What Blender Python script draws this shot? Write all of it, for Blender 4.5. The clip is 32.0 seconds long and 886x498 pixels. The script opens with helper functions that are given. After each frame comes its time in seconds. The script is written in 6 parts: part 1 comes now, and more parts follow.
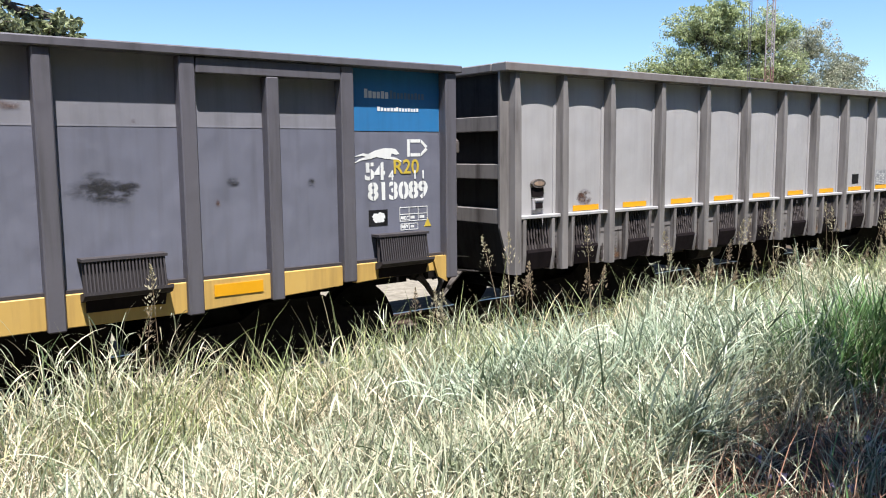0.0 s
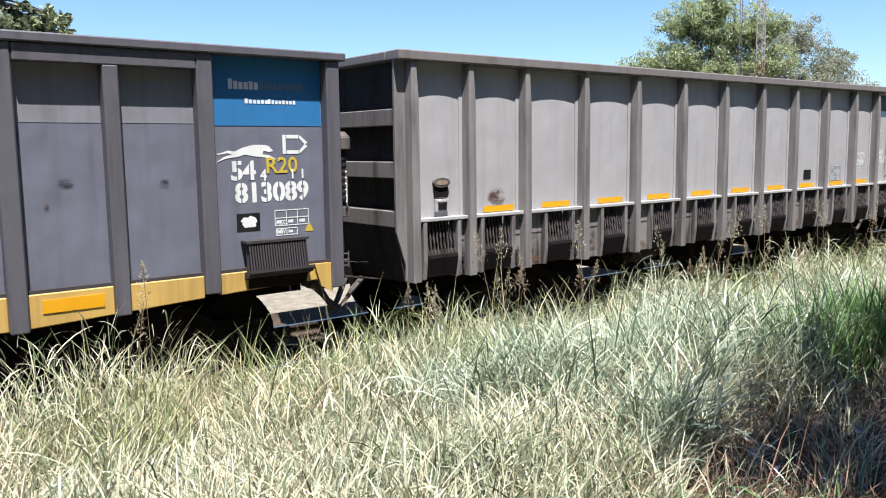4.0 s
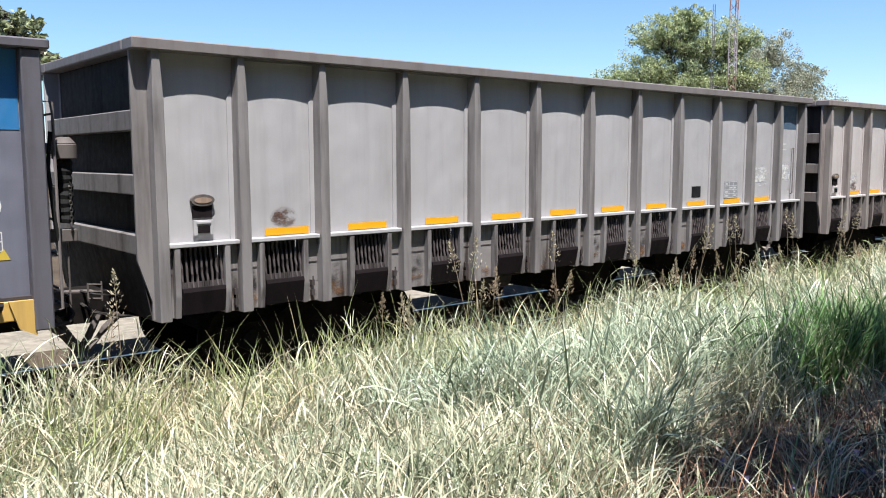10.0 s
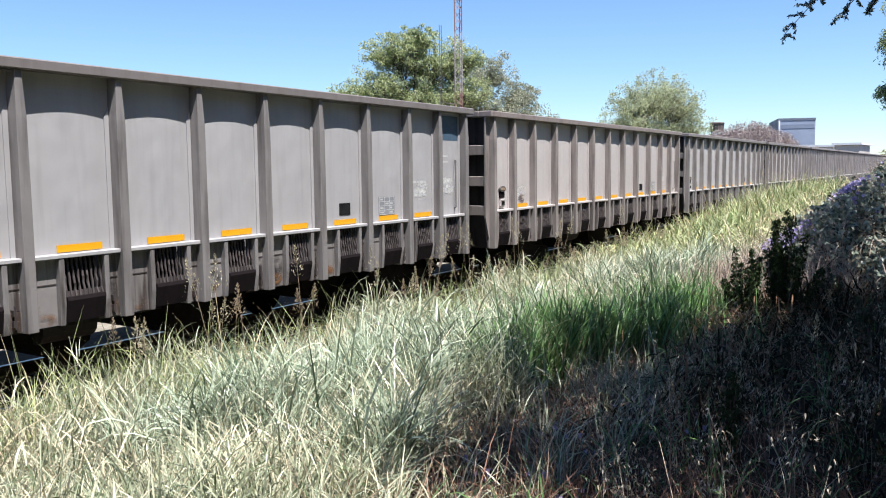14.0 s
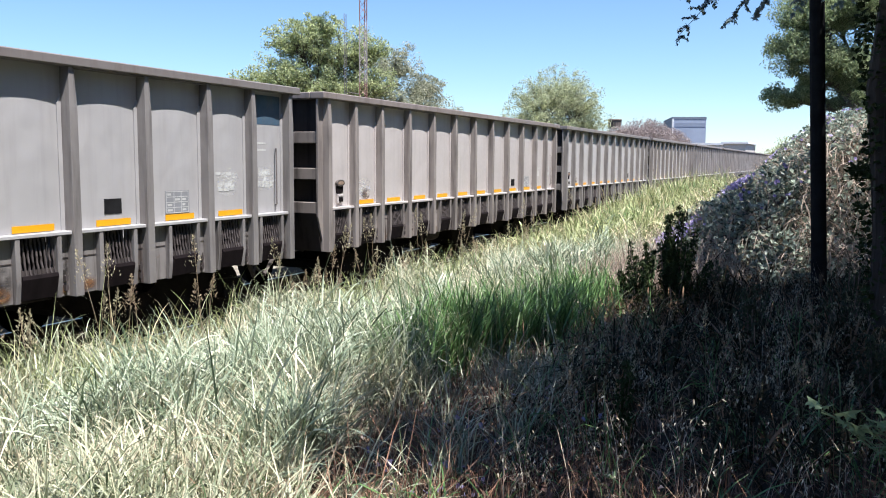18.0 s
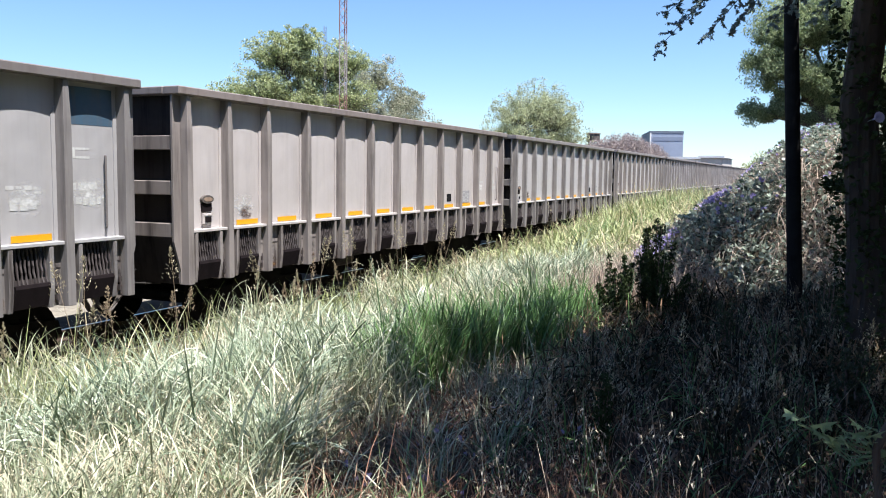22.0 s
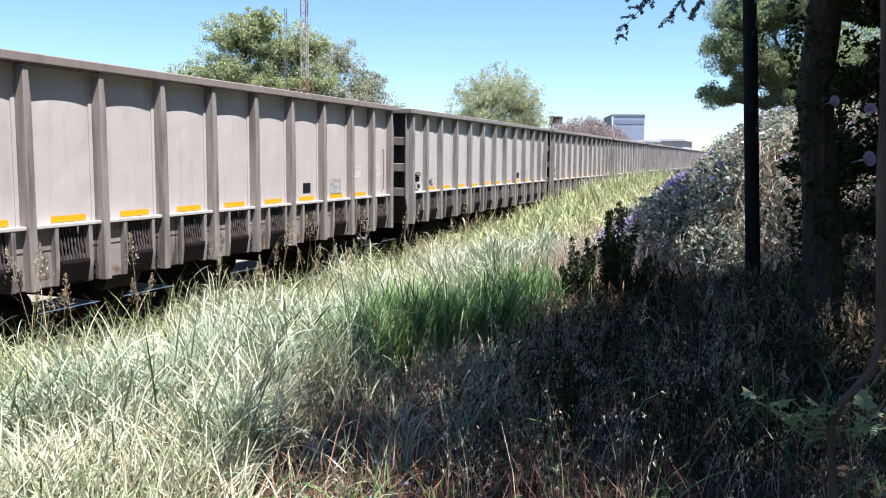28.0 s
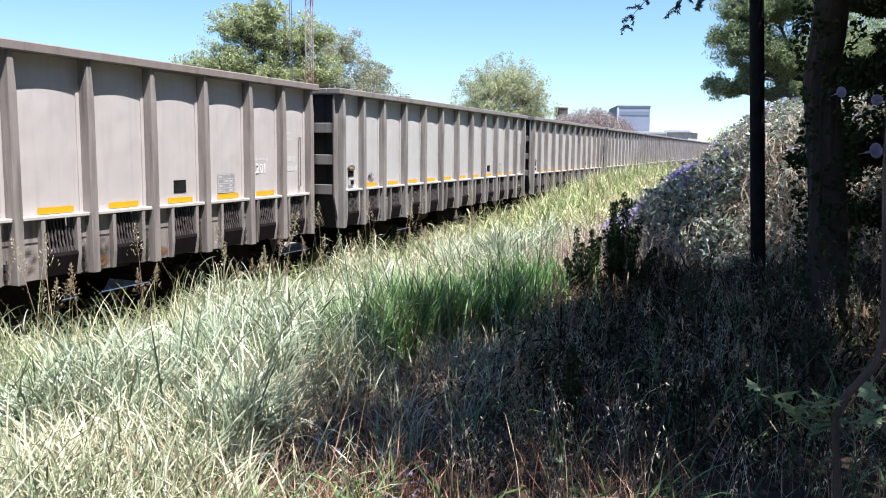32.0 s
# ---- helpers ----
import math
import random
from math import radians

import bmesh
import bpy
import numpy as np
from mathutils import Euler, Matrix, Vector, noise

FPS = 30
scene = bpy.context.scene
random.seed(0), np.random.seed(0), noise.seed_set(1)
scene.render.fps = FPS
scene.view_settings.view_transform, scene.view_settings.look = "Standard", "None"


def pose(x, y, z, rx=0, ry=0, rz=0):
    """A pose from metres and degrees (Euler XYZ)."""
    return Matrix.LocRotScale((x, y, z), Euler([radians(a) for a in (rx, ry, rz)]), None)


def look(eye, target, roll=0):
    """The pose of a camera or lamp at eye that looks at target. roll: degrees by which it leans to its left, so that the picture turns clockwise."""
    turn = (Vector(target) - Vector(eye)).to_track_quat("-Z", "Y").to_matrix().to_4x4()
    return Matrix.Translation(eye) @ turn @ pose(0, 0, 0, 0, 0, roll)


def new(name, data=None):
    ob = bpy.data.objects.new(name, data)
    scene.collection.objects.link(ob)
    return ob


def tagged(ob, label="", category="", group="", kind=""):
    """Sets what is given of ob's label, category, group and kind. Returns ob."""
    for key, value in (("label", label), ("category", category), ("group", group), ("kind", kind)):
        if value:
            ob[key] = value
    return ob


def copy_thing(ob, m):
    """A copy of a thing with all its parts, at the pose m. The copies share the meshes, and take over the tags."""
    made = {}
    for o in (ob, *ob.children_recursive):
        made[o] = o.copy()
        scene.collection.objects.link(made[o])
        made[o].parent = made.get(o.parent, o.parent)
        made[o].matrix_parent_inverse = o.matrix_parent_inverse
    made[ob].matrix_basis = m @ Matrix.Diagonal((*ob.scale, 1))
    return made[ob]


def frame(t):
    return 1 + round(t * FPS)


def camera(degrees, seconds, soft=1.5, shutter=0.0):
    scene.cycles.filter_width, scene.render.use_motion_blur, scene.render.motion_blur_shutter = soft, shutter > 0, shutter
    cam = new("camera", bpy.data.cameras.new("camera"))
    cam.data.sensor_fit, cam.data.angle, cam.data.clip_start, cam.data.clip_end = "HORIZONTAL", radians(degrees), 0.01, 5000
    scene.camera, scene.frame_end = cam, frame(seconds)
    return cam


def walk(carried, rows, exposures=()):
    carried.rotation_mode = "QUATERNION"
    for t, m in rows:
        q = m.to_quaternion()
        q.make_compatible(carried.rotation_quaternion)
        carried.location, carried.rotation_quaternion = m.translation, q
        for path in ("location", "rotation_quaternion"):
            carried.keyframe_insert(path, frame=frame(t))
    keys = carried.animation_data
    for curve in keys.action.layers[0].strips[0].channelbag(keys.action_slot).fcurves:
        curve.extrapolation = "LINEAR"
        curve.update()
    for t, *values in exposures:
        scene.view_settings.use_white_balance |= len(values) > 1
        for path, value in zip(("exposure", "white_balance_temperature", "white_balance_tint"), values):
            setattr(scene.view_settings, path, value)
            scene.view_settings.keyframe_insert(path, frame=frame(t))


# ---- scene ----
# Plan: x runs along the track, y across it (the train's near side at y = 7.2), the eye stands at (0, 0, 1.6).
cam = camera(56.58, 32.0, soft=1.05)
walk(cam, [
    (0.0, pose(0, 0, 1.6, 83.28, 0.52, -37.97)),
    (0.5, pose(0, 0, 1.6, 83.19, 0.46, -37.47)),
    (1.0, pose(0, 0, 1.6, 83.31, 0.81, -37.01)),
    (1.5, pose(0, 0, 1.6, 83.33, 0.99, -36.67)),
    (2.0, pose(0, 0, 1.6, 83.14, 1.02, -36.92)),
    (2.5, pose(0, 0, 1.6, 83.27, 0.87, -37.72)),
    (3.0, pose(0, 0, 1.6, 82.79, 0.83, -37.75)),
    (3.5, pose(0, 0, 1.6, 82.76, 0.67, -38.55)),
    (5.5, pose(0, 0, 1.6, 84.24, 0.58, -35.98)),
    (6.0, pose(0, 0, 1.6, 84.14, 0.69, -32.25)),
    (6.5, pose(0, 0, 1.6, 84.60, 1.04, -29.60)),
    (7.0, pose(0, 0, 1.6, 84.22, 2.20, -26.55)),
    (7.5, pose(0, 0, 1.6, 83.73, 2.26, -24.86)),
    (8.0, pose(0, 0, 1.6, 83.45, 1.90, -24.99)),
    (8.5, pose(0, 0, 1.6, 83.52, 1.23, -26.00)),
    (9.0, pose(0, 0, 1.6, 83.43, 0.91, -27.69)),
    (9.5, pose(0, 0, 1.6, 83.36, 0.61, -33.21)),
    (10.0, pose(0, 0, 1.6, 83.61, 0.15, -40.22)),
    (10.5, pose(0, 0, 1.6, 83.57, 0.03, -46.46)),
    (11.0, pose(0, 0, 1.6, 84.15, -0.38, -49.02)),
    (11.5, pose(0, 0, 1.6, 84.58, -0.12, -49.83)),
    (12.0, pose(0, 0, 1.6, 84.03, -0.23, -49.68)),
    (12.5, pose(0, 0, 1.6, 84.95, -0.28, -52.20)),
    (13.0, pose(0, 0, 1.6, 85.00, 0.20, -55.22)),
    (13.5, pose(0, 0, 1.6, 84.51, 0.59, -56.56)),
    (14.0, pose(0, 0, 1.6, 84.42, 0.57, -58.14)),
    (14.5, pose(0, 0, 1.6, 84.41, -0.04, -60.31)),
    (16.5, pose(0, 0, 1.6, 84.04, -0.42, -63.37)),
    (17.0, pose(0, 0, 1.6, 84.14, -0.07, -64.46)),
    (17.5, pose(0, 0, 1.6, 84.11, -0.45, -64.68)),
    (18.0, pose(0, 0, 1.6, 83.81, -0.53, -64.76)),
    (18.5, pose(0, 0, 1.6, 83.60, -0.40, -65.29)),
    (19.0, pose(0, 0, 1.6, 84.27, -0.36, -64.98)),
    (19.5, pose(0, 0, 1.6, 84.29, -0.21, -65.04)),
    (20.0, pose(0, 0, 1.6, 84.42, -0.80, -65.49)),
    (20.5, pose(0, 0, 1.6, 84.66, -0.86, -66.18)),
    (21.0, pose(0, 0, 1.6, 84.74, -1.42, -66.48)),
    (21.5, pose(0, 0, 1.6, 84.64, -0.87, -65.95)),
    (22.0, pose(0, 0, 1.6, 84.70, -0.77, -66.17)),
    (22.5, pose(0, 0, 1.6, 84.84, -0.78, -66.46)),
    (23.0, pose(0, 0, 1.6, 84.93, -0.64, -66.18)),
    (23.5, pose(0, 0, 1.6, 84.72, -0.59, -66.05)),
    (24.0, pose(0, 0, 1.6, 84.83, -0.67, -66.75)),
    (24.5, pose(0, 0, 1.6, 84.57, -0.65, -66.99)),
    (25.0, pose(0, 0, 1.6, 84.65, -0.89, -67.25)),
    (25.5, pose(0, 0, 1.6, 84.59, -0.60, -67.19)),
    (27.5, pose(0, 0, 1.6, 84.24, -1.12, -69.15)),
    (28.0, pose(0, 0, 1.6, 83.61, -0.60, -68.70)),
    (28.5, pose(0, 0, 1.6, 83.23, -0.71, -68.46)),
    (29.0, pose(0, 0, 1.6, 83.19, -0.60, -68.65)),
    (29.5, pose(0, 0, 1.6, 83.54, -0.86, -68.73)),
    (30.0, pose(0, 0, 1.6, 83.53, -0.88, -68.49)),
    (30.5, pose(0, 0, 1.6, 83.40, -0.69, -68.07)),
    (31.0, pose(0, 0, 1.6, 83.23, -0.69, -68.25)),
    (31.5, pose(0, 0, 1.6, 83.34, -0.93, -68.39)),
    (32.0, pose(0, 0, 1.6, 82.99, -0.71, -68.37)),
], exposures=((0, 1.05), (9, 1.05), (11, 0.98), (14, 0.98), (17, 1.05), (20, 1.06), (27, 1.2), (32, 1.2)))

RAIL = -0.68      # rail top
MID = 8.65        # track centre line
# how far the first grey wagon has come along x, second by second
TRAIN = [(0, 6.752), (1, 6.446), (2, 6.067), (3, 5.689), (3.5, 5.520), (5.5, 4.841), (6, 4.655), (7, 4.199), (8, 3.724),
         (9, 3.264), (10, 2.813), (11, 2.255), (12, 1.658), (13, 1.106), (14, 0.561), (14.5, 0.281), (16.5, -0.853),
         (17, -1.149), (18, -1.768), (19, -2.434), (20, -3.148), (21, -3.829), (22, -4.532), (23, -5.240), (24, -6.009),
         (25, -6.766), (25.5, -7.135), (27.5, -8.693), (28, -9.100), (29, -9.910), (30, -10.699), (31, -11.592), (32, -12.503)]
MOVING = []       # (wagon, its place along the train)
ROLLING = []      # (wheelset, x and z in its wagon)

# ---- light ----
SUN_WAY = Vector((-0.14, -0.343, 0.93)).normalized()
world = bpy.data.worlds.new("sky")
scene.world = world
world.use_nodes = True
nt = world.node_tree
sky = nt.nodes.new("ShaderNodeTexSky")
sky.sky_type, sky.sun_disc = "NISHITA", False
sky.sun_elevation = math.asin(SUN_WAY.z)
sky.sun_rotation = math.atan2(SUN_WAY.x, SUN_WAY.y)
sky.air_density, sky.dust_density, sky.ozone_density, sky.altitude = 1.0, 0.0, 2.5, 0
cool = nt.nodes.new("ShaderNodeMix")
cool.data_type, cool.blend_type = "RGBA", "MULTIPLY"
cool.inputs[0].default_value, cool.inputs[7].default_value = 1.0, (0.84, 1.0, 1.22, 1)
nt.links.new(sky.outputs[0], cool.inputs[6])
nt.links.new(cool.outputs[2], nt.nodes["Background"].inputs[0])
nt.nodes["Background"].inputs[1].default_value = 0.074
sun = new("sun", bpy.data.lights.new("sun", "SUN"))
sun.data.energy, sun.data.angle, sun.data.color = 5.6, radians(0.55), (1.0, 0.975, 0.955)
sun.matrix_world = look(SUN_WAY * 50, (0, 0, 0))


# ---- materials ----
def nodes_of(name):
    m = bpy.data.materials.new(name)
    m.use_nodes = True
    return m, m.node_tree, m.node_tree.nodes["Principled BSDF"]


def add(t, kind, **inputs):
    n = t.nodes.new("ShaderNode" + kind)
    for k, v in inputs.items():
        n.inputs[k.replace("_", " ")].default_value = v
    return n


def mix_rgb(t, fac, a, b, mode="MIX"):
    n = t.nodes.new("ShaderNodeMix")
    n.data_type, n.blend_type = "RGBA", mode
    for sock, v in ((n.inputs[0], fac), (n.inputs[6], a), (n.inputs[7], b)):
        if isinstance(v, bpy.types.NodeSocket):
            t.links.new(v, sock)
        else:
            sock.default_value = v if not isinstance(v, tuple) or len(v) == 4 else (*v, 1)
    return n.outputs[2]


def ramp(t, value, a, b, lo=0.0, hi=1.0):
    n = t.nodes.new("ShaderNodeMapRange")
    t.links.new(value, n.inputs[0])
    for i, v in enumerate((a, b, lo, hi)):
        n.inputs[i + 1].default_value = v
    return n.outputs[0]


def coords(t, scale=(1, 1, 1), where="Object"):
    c = t.nodes.new("ShaderNodeTexCoord")
    m = t.nodes.new("ShaderNodeMapping")
    m.inputs["Scale"].default_value = scale
    t.links.new(c.outputs[where], m.inputs[0])
    return m.outputs[0]


def grain(t, scale, detail=6, where=None, stretch=(1, 1, 1), rough=0.6):
    n = add(t, "TexNoise", Scale=scale, Detail=detail, Roughness=rough)
    t.links.new(where or coords(t, stretch), n.inputs["Vector"])
    return n.outputs["Fac"]


def bump(t, bsdf, height, strength=0.2, distance=0.01):
    b = add(t, "Bump", Strength=strength, Distance=distance)
    t.links.new(height, b.inputs["Height"])
    t.links.new(b.outputs[0], bsdf.inputs["Normal"])


def painted(name, colour, rough=0.5, dirt=(0.10, 0.085, 0.075), amount=0.5, rust=0.0, own=False, metal=0.0, shine=0.5, dent=0.0):
    """Worn wagon paint: broad blotches, vertical streaks of dirt, specks of rust."""
    m, t, b = nodes_of(name)
    base = (*colour, 1)
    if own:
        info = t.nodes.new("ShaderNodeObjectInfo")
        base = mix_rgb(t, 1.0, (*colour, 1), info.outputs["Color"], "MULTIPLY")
    blot = ramp(t, grain(t, 1.3, 4), 0.35, 0.7)
    streak = ramp(t, grain(t, 1.0, 5, stretch=(9, 9, 0.7)), 0.48, 0.78)
    c = mix_rgb(t, ramp(t, grain(t, 1.7, 5), 0.4, 0.75, 0, 0.25 * amount), base, (*[v * 1.25 for v in colour], 1))
    f = t.nodes.new("ShaderNodeMath")
    f.operation = "MULTIPLY_ADD"
    t.links.new(streak, f.inputs[0])
    f.inputs[1].default_value = amount
    f2 = ramp(t, blot, 0, 1, 0, 0.35 * amount)
    t.links.new(f2, f.inputs[2])
    f.use_clamp = True
    c = mix_rgb(t, f.outputs[0], c, (*dirt, 1))
    if rust:
        c = mix_rgb(t, ramp(t, grain(t, 5, 8, rough=0.75), 0.72 - 0.22 * rust, 0.78, 0, 0.9), c, (0.13, 0.055, 0.03, 1))
    t.links.new(c, b.inputs["Base Color"])
    t.links.new(ramp(t, grain(t, 14, 5), 0.3, 0.7, rough - 0.08, rough + 0.2), b.inputs["Roughness"])
    b.inputs["Metallic"].default_value = metal
    b.inputs["Specular IOR Level"].default_value = shine
    bump(t, b, grain(t, 60, 3), 0.12, 0.003)
    if dent:
        # sheet metal knocked and buckled by loads
        big = add(t, "Bump", Strength=dent, Distance=0.08)
        t.links.new(grain(t, 1.5, 2, stretch=(1.3, 1.3, 0.8)), big.inputs["Height"])
        t.links.new(big.outputs[0], b.inputs["Normal"].links[0].from_node.inputs["Normal"])
    return m


def plain(name, colour, rough=0.6, metal=0.0, vary=0.25, scale=6):
    m, t, b = nodes_of(name)
    n = grain(t, scale, 6)
    c = mix_rgb(t, ramp(t, n, 0.3, 0.7), (*[v * (1 - vary) for v in colour], 1), (*[min(1, v * (1 + vary)) for v in colour], 1))
    t.links.new(c, b.inputs["Base Color"])
    b.inputs["Roughness"].default_value, b.inputs["Metallic"].default_value = rough, metal
    b.inputs["Specular IOR Level"].default_value = 0.5 if rough < 0.7 else 0.05
    bump(t, b, grain(t, scale * 8, 4), 0.25, 0.004)
    return m


def leafy(name, dark, light, through_light=0.35, rough=0.55, dry=None, dry_share=0.0, drier=None, shine=0.5):
    """Leaves or blades, each piece with a tint of its own."""
    m, t, b = nodes_of(name)
    geo = t.nodes.new("ShaderNodeNewGeometry")
    r = geo.outputs["Random Per Island"]
    c = mix_rgb(t, r, (*dark, 1), (*light, 1))
    if dry:
        wob = t.nodes.new("ShaderNodeMath")
        wob.operation = "FRACT"
        mul = t.nodes.new("ShaderNodeMath")
        mul.operation = "MULTIPLY"
        t.links.new(r, mul.inputs[0])
        mul.inputs[1].default_value = 37.7
        t.links.new(mul.outputs[0], wob.inputs[0])
        patch = ramp(t, grain(t, 0.55, 4), 0.35, 0.65, -0.25, 0.25)
        s = t.nodes.new("ShaderNodeMath")
        s.operation = "ADD"
        t.links.new(wob.outputs[0], s.inputs[0])
        t.links.new(patch, s.inputs[1])
        if drier:
            along = t.nodes.new("ShaderNodeSeparateXYZ")
            t.links.new(coords(t), along.inputs[0])
            more = t.nodes.new("ShaderNodeMath")
            more.operation = "ADD"
            t.links.new(s.outputs[0], more.inputs[0])
            t.links.new(ramp(t, along.outputs[0], *drier), more.inputs[1])
            s = more
        c = mix_rgb(t, ramp(t, s.outputs[0], 1 - dry_share - 0.08, 1 - dry_share + 0.08), c, (*dry, 1))
    t.links.new(c, b.inputs["Base Color"])
    b.inputs["Roughness"].default_value = rough
    b.inputs["Specular IOR Level"].default_value = shine
    tr = add(t, "BsdfTranslucent")
    t.links.new(c, tr.inputs[0])
    mx = add(t, "MixShader", Fac=through_light)
    t.links.new(b.outputs[0], mx.inputs[1])
    t.links.new(tr.outputs[0], mx.inputs[2])
    t.links.new(mx.outputs[0], t.nodes["Material Output"].inputs[0])
    return m


def smudge(name, colour):
    """A soft-edged smear: solid in the middle, broken up and thinned out towards its rim."""
    m, t, b = nodes_of(name)
    b.inputs["Base Color"].default_value = (*colour, 1)
    b.inputs["Roughness"].default_value = 0.7
    g = t.nodes.new("ShaderNodeTexGradient")
    g.gradient_type = "SPHERICAL"
    c = t.nodes.new("ShaderNodeTexCoord")
    mp = t.nodes.new("ShaderNodeMapping")
    mp.inputs["Location"].default_value = (-1, 0, -1)
    mp.inputs["Scale"].default_value = (2, 0, 2)
    t.links.new(c.outputs["Generated"], mp.inputs[0])
    t.links.new(mp.outputs[0], g.inputs[0])
    s = t.nodes.new("ShaderNodeMath")
    s.operation = "MULTIPLY"
    t.links.new(ramp(t, g.outputs["Fac"], 0.0, 0.55), s.inputs[0])
    t.links.new(ramp(t, grain(t, 9, 5, stretch=(0.7, 1, 1.3)), 0.42, 0.66, 0.0, 0.95), s.inputs[1])
    t.links.new(s.outputs[0], b.inputs["Alpha"])
    return m


GREY = painted("grey wagon paint", (0.362, 0.350, 0.355), 0.45, amount=0.16, rust=0.08, own=True, dent=0.35)
GREY_POST = painted("grey post paint", (0.212, 0.196, 0.191), 0.5, dirt=(0.05, 0.042, 0.04), amount=0.75, rust=0.25, own=True, shine=0.35)
GREY_RAIL = painted("grey rail paint", (0.176, 0.158, 0.154), 0.55, dirt=(0.096, 0.0704, 0.0608), amount=0.5, rust=0.3, own=True)
GREY_LOW = painted("soiled lower paint", (0.215, 0.200, 0.196), 0.6, dirt=(0.040, 0.030, 0.027), amount=1.25, rust=0.55, own=True, shine=0.3)
# grimy paint taken near black for the shade under the end beams
END_SHADE = painted("end plate dark with shade and grime", (0.045, 0.040, 0.038), 0.7, dirt=(0.018, 0.015, 0.014), amount=0.9, rust=0.2, own=True, shine=0.15)
RUSTY = painted("rusty grille steel", (0.068, 0.056, 0.055), 0.7, dirt=(0.02, 0.015, 0.015), amount=1.0, rust=0.4, shine=0.3)
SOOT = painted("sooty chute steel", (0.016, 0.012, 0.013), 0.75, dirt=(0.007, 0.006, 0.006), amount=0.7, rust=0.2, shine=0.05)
SLATE_UP = painted("faded slate paint", (0.195, 0.192, 0.218), 0.5, dirt=(0.0576, 0.0544, 0.0544), amount=0.3, rust=0.05, dent=0.4)
SLATE = painted("slate wagon paint", (0.138, 0.141, 0.180), 0.42, dirt=(0.06, 0.058, 0.062), amount=0.3, rust=0.03, dent=0.5)
SLATE_POST = painted("slate post paint", (0.098, 0.092, 0.107), 0.5, dirt=(0.032, 0.0288, 0.0269), amount=0.55, rust=0.08)
BLUE = painted("blue panel paint", (0.023, 0.155, 0.36), 0.45, dirt=(0.0256, 0.0576, 0.096), amount=0.3)
YELLOW = painted("yellow sill paint", (0.52, 0.33, 0.09), 0.5, dirt=(0.12, 0.07, 0.04), amount=0.4, rust=0.2)
ORANGE = plain("orange reflective strip", (0.66, 0.31, 0.008), 0.35, vary=0.06)
WHITE = painted("white stencil paint", (0.68, 0.68, 0.66), 0.6, dirt=(0.3, 0.3, 0.3), amount=0.35)
FADED = painted("faded white paint", (0.66, 0.66, 0.64), 0.6, dirt=(0.42, 0.41, 0.40), amount=0.7)
OCHRE = painted("ochre stencil paint", (0.50, 0.36, 0.04), 0.6, dirt=(0.25, 0.2, 0.05), amount=0.4)
TAR = plain("black paint", (0.014, 0.014, 0.015), 0.8, vary=0.4)
IRON = painted("dark cast iron", (0.032, 0.0288, 0.0269), 0.6, dirt=(0.016, 0.0128, 0.0115), amount=0.6, rust=0.2, shine=0.3)
TREAD = plain("worn steel", (0.35, 0.33, 0.31), 0.3, 1.0, 0.2, 9)
RAIL_SIDE = painted("rusty rail side", (0.064, 0.0384, 0.0288), 0.8, dirt=(0.0256, 0.0192, 0.016), amount=0.6, rust=0.4)
RUST_CAST = painted("rusted casting", (0.30, 0.21, 0.15), 0.7, dirt=(0.12, 0.08, 0.06), amount=0.7, rust=0.2)
CAST = painted("dusty cast steel", (0.11, 0.095, 0.088), 0.7, dirt=(0.045, 0.036, 0.032), amount=0.8, rust=0.3, shine=0.3)
RUST_STAIN = smudge("orange rust stain", (0.17, 0.082, 0.036))
OIL_STAIN = smudge("black oily stain", (0.016, 0.013, 0.012))
# near black, so the shade under the wagons is in the colour
DARKNESS = plain("steel blackened for shade", (0.012, 0.0105, 0.010), 0.75, vary=0.4)
RUBBER = plain("black rubber", (0.02, 0.02, 0.02), 0.7, 0.0, 0.3)


# ---- shapes ----
def box(bm, x0, x1, y0, y1, z0, z1):
    v = [bm.verts.new((x, y, z)) for z in (z0, z1) for y in (y0, y1) for x in (x0, x1)]
    for f in ((0, 2, 3, 1), (4, 5, 7, 6), (0, 1, 5, 4), (1, 3, 7, 5), (3, 2, 6, 7), (2, 0, 4, 6)):
        bm.faces.new([v[i] for i in f])
    return bm


def prism(bm, outline, a, b, axis="y"):
    """An outline drawn in the other two axes, drawn out from a to b along the axis."""
    def at(p, d):
        return {"x": (d, p[0], p[1]), "y": (p[0], d, p[1]), "z": (p[0], p[1], d)}[axis]
    lo = [bm.verts.new(at(p, a)) for p in outline]
    hi = [bm.verts.new(at(p, b)) for p in outline]
    n = len(outline)
    bm.faces.new(lo)
    bm.faces.new(hi[::-1])
    for i in range(n):
        bm.faces.new((lo[i], hi[i], hi[(i + 1) % n], lo[(i + 1) % n]))
    return bm


def rod(bm, a, b, r, r2=None, n=8):
    a, b = Vector(a), Vector(b)
    q = (b - a).to_track_quat("Z", "Y")
    r2 = r if r2 is None else r2
    rings = []
    for p, s in ((a, r), (b, r2)):
        rings.append([bm.verts.new(p + q @ Vector((s * math.cos(2 * math.pi * i / n), s * math.sin(2 * math.pi * i / n), 0))) for i in range(n)])
    for i in range(n):
        bm.faces.new((rings[0][i], rings[0][(i + 1) % n], rings[1][(i + 1) % n], rings[1][i]))
    bm.faces.new(rings[0][::-1])
    bm.faces.new(rings[1])
    return bm


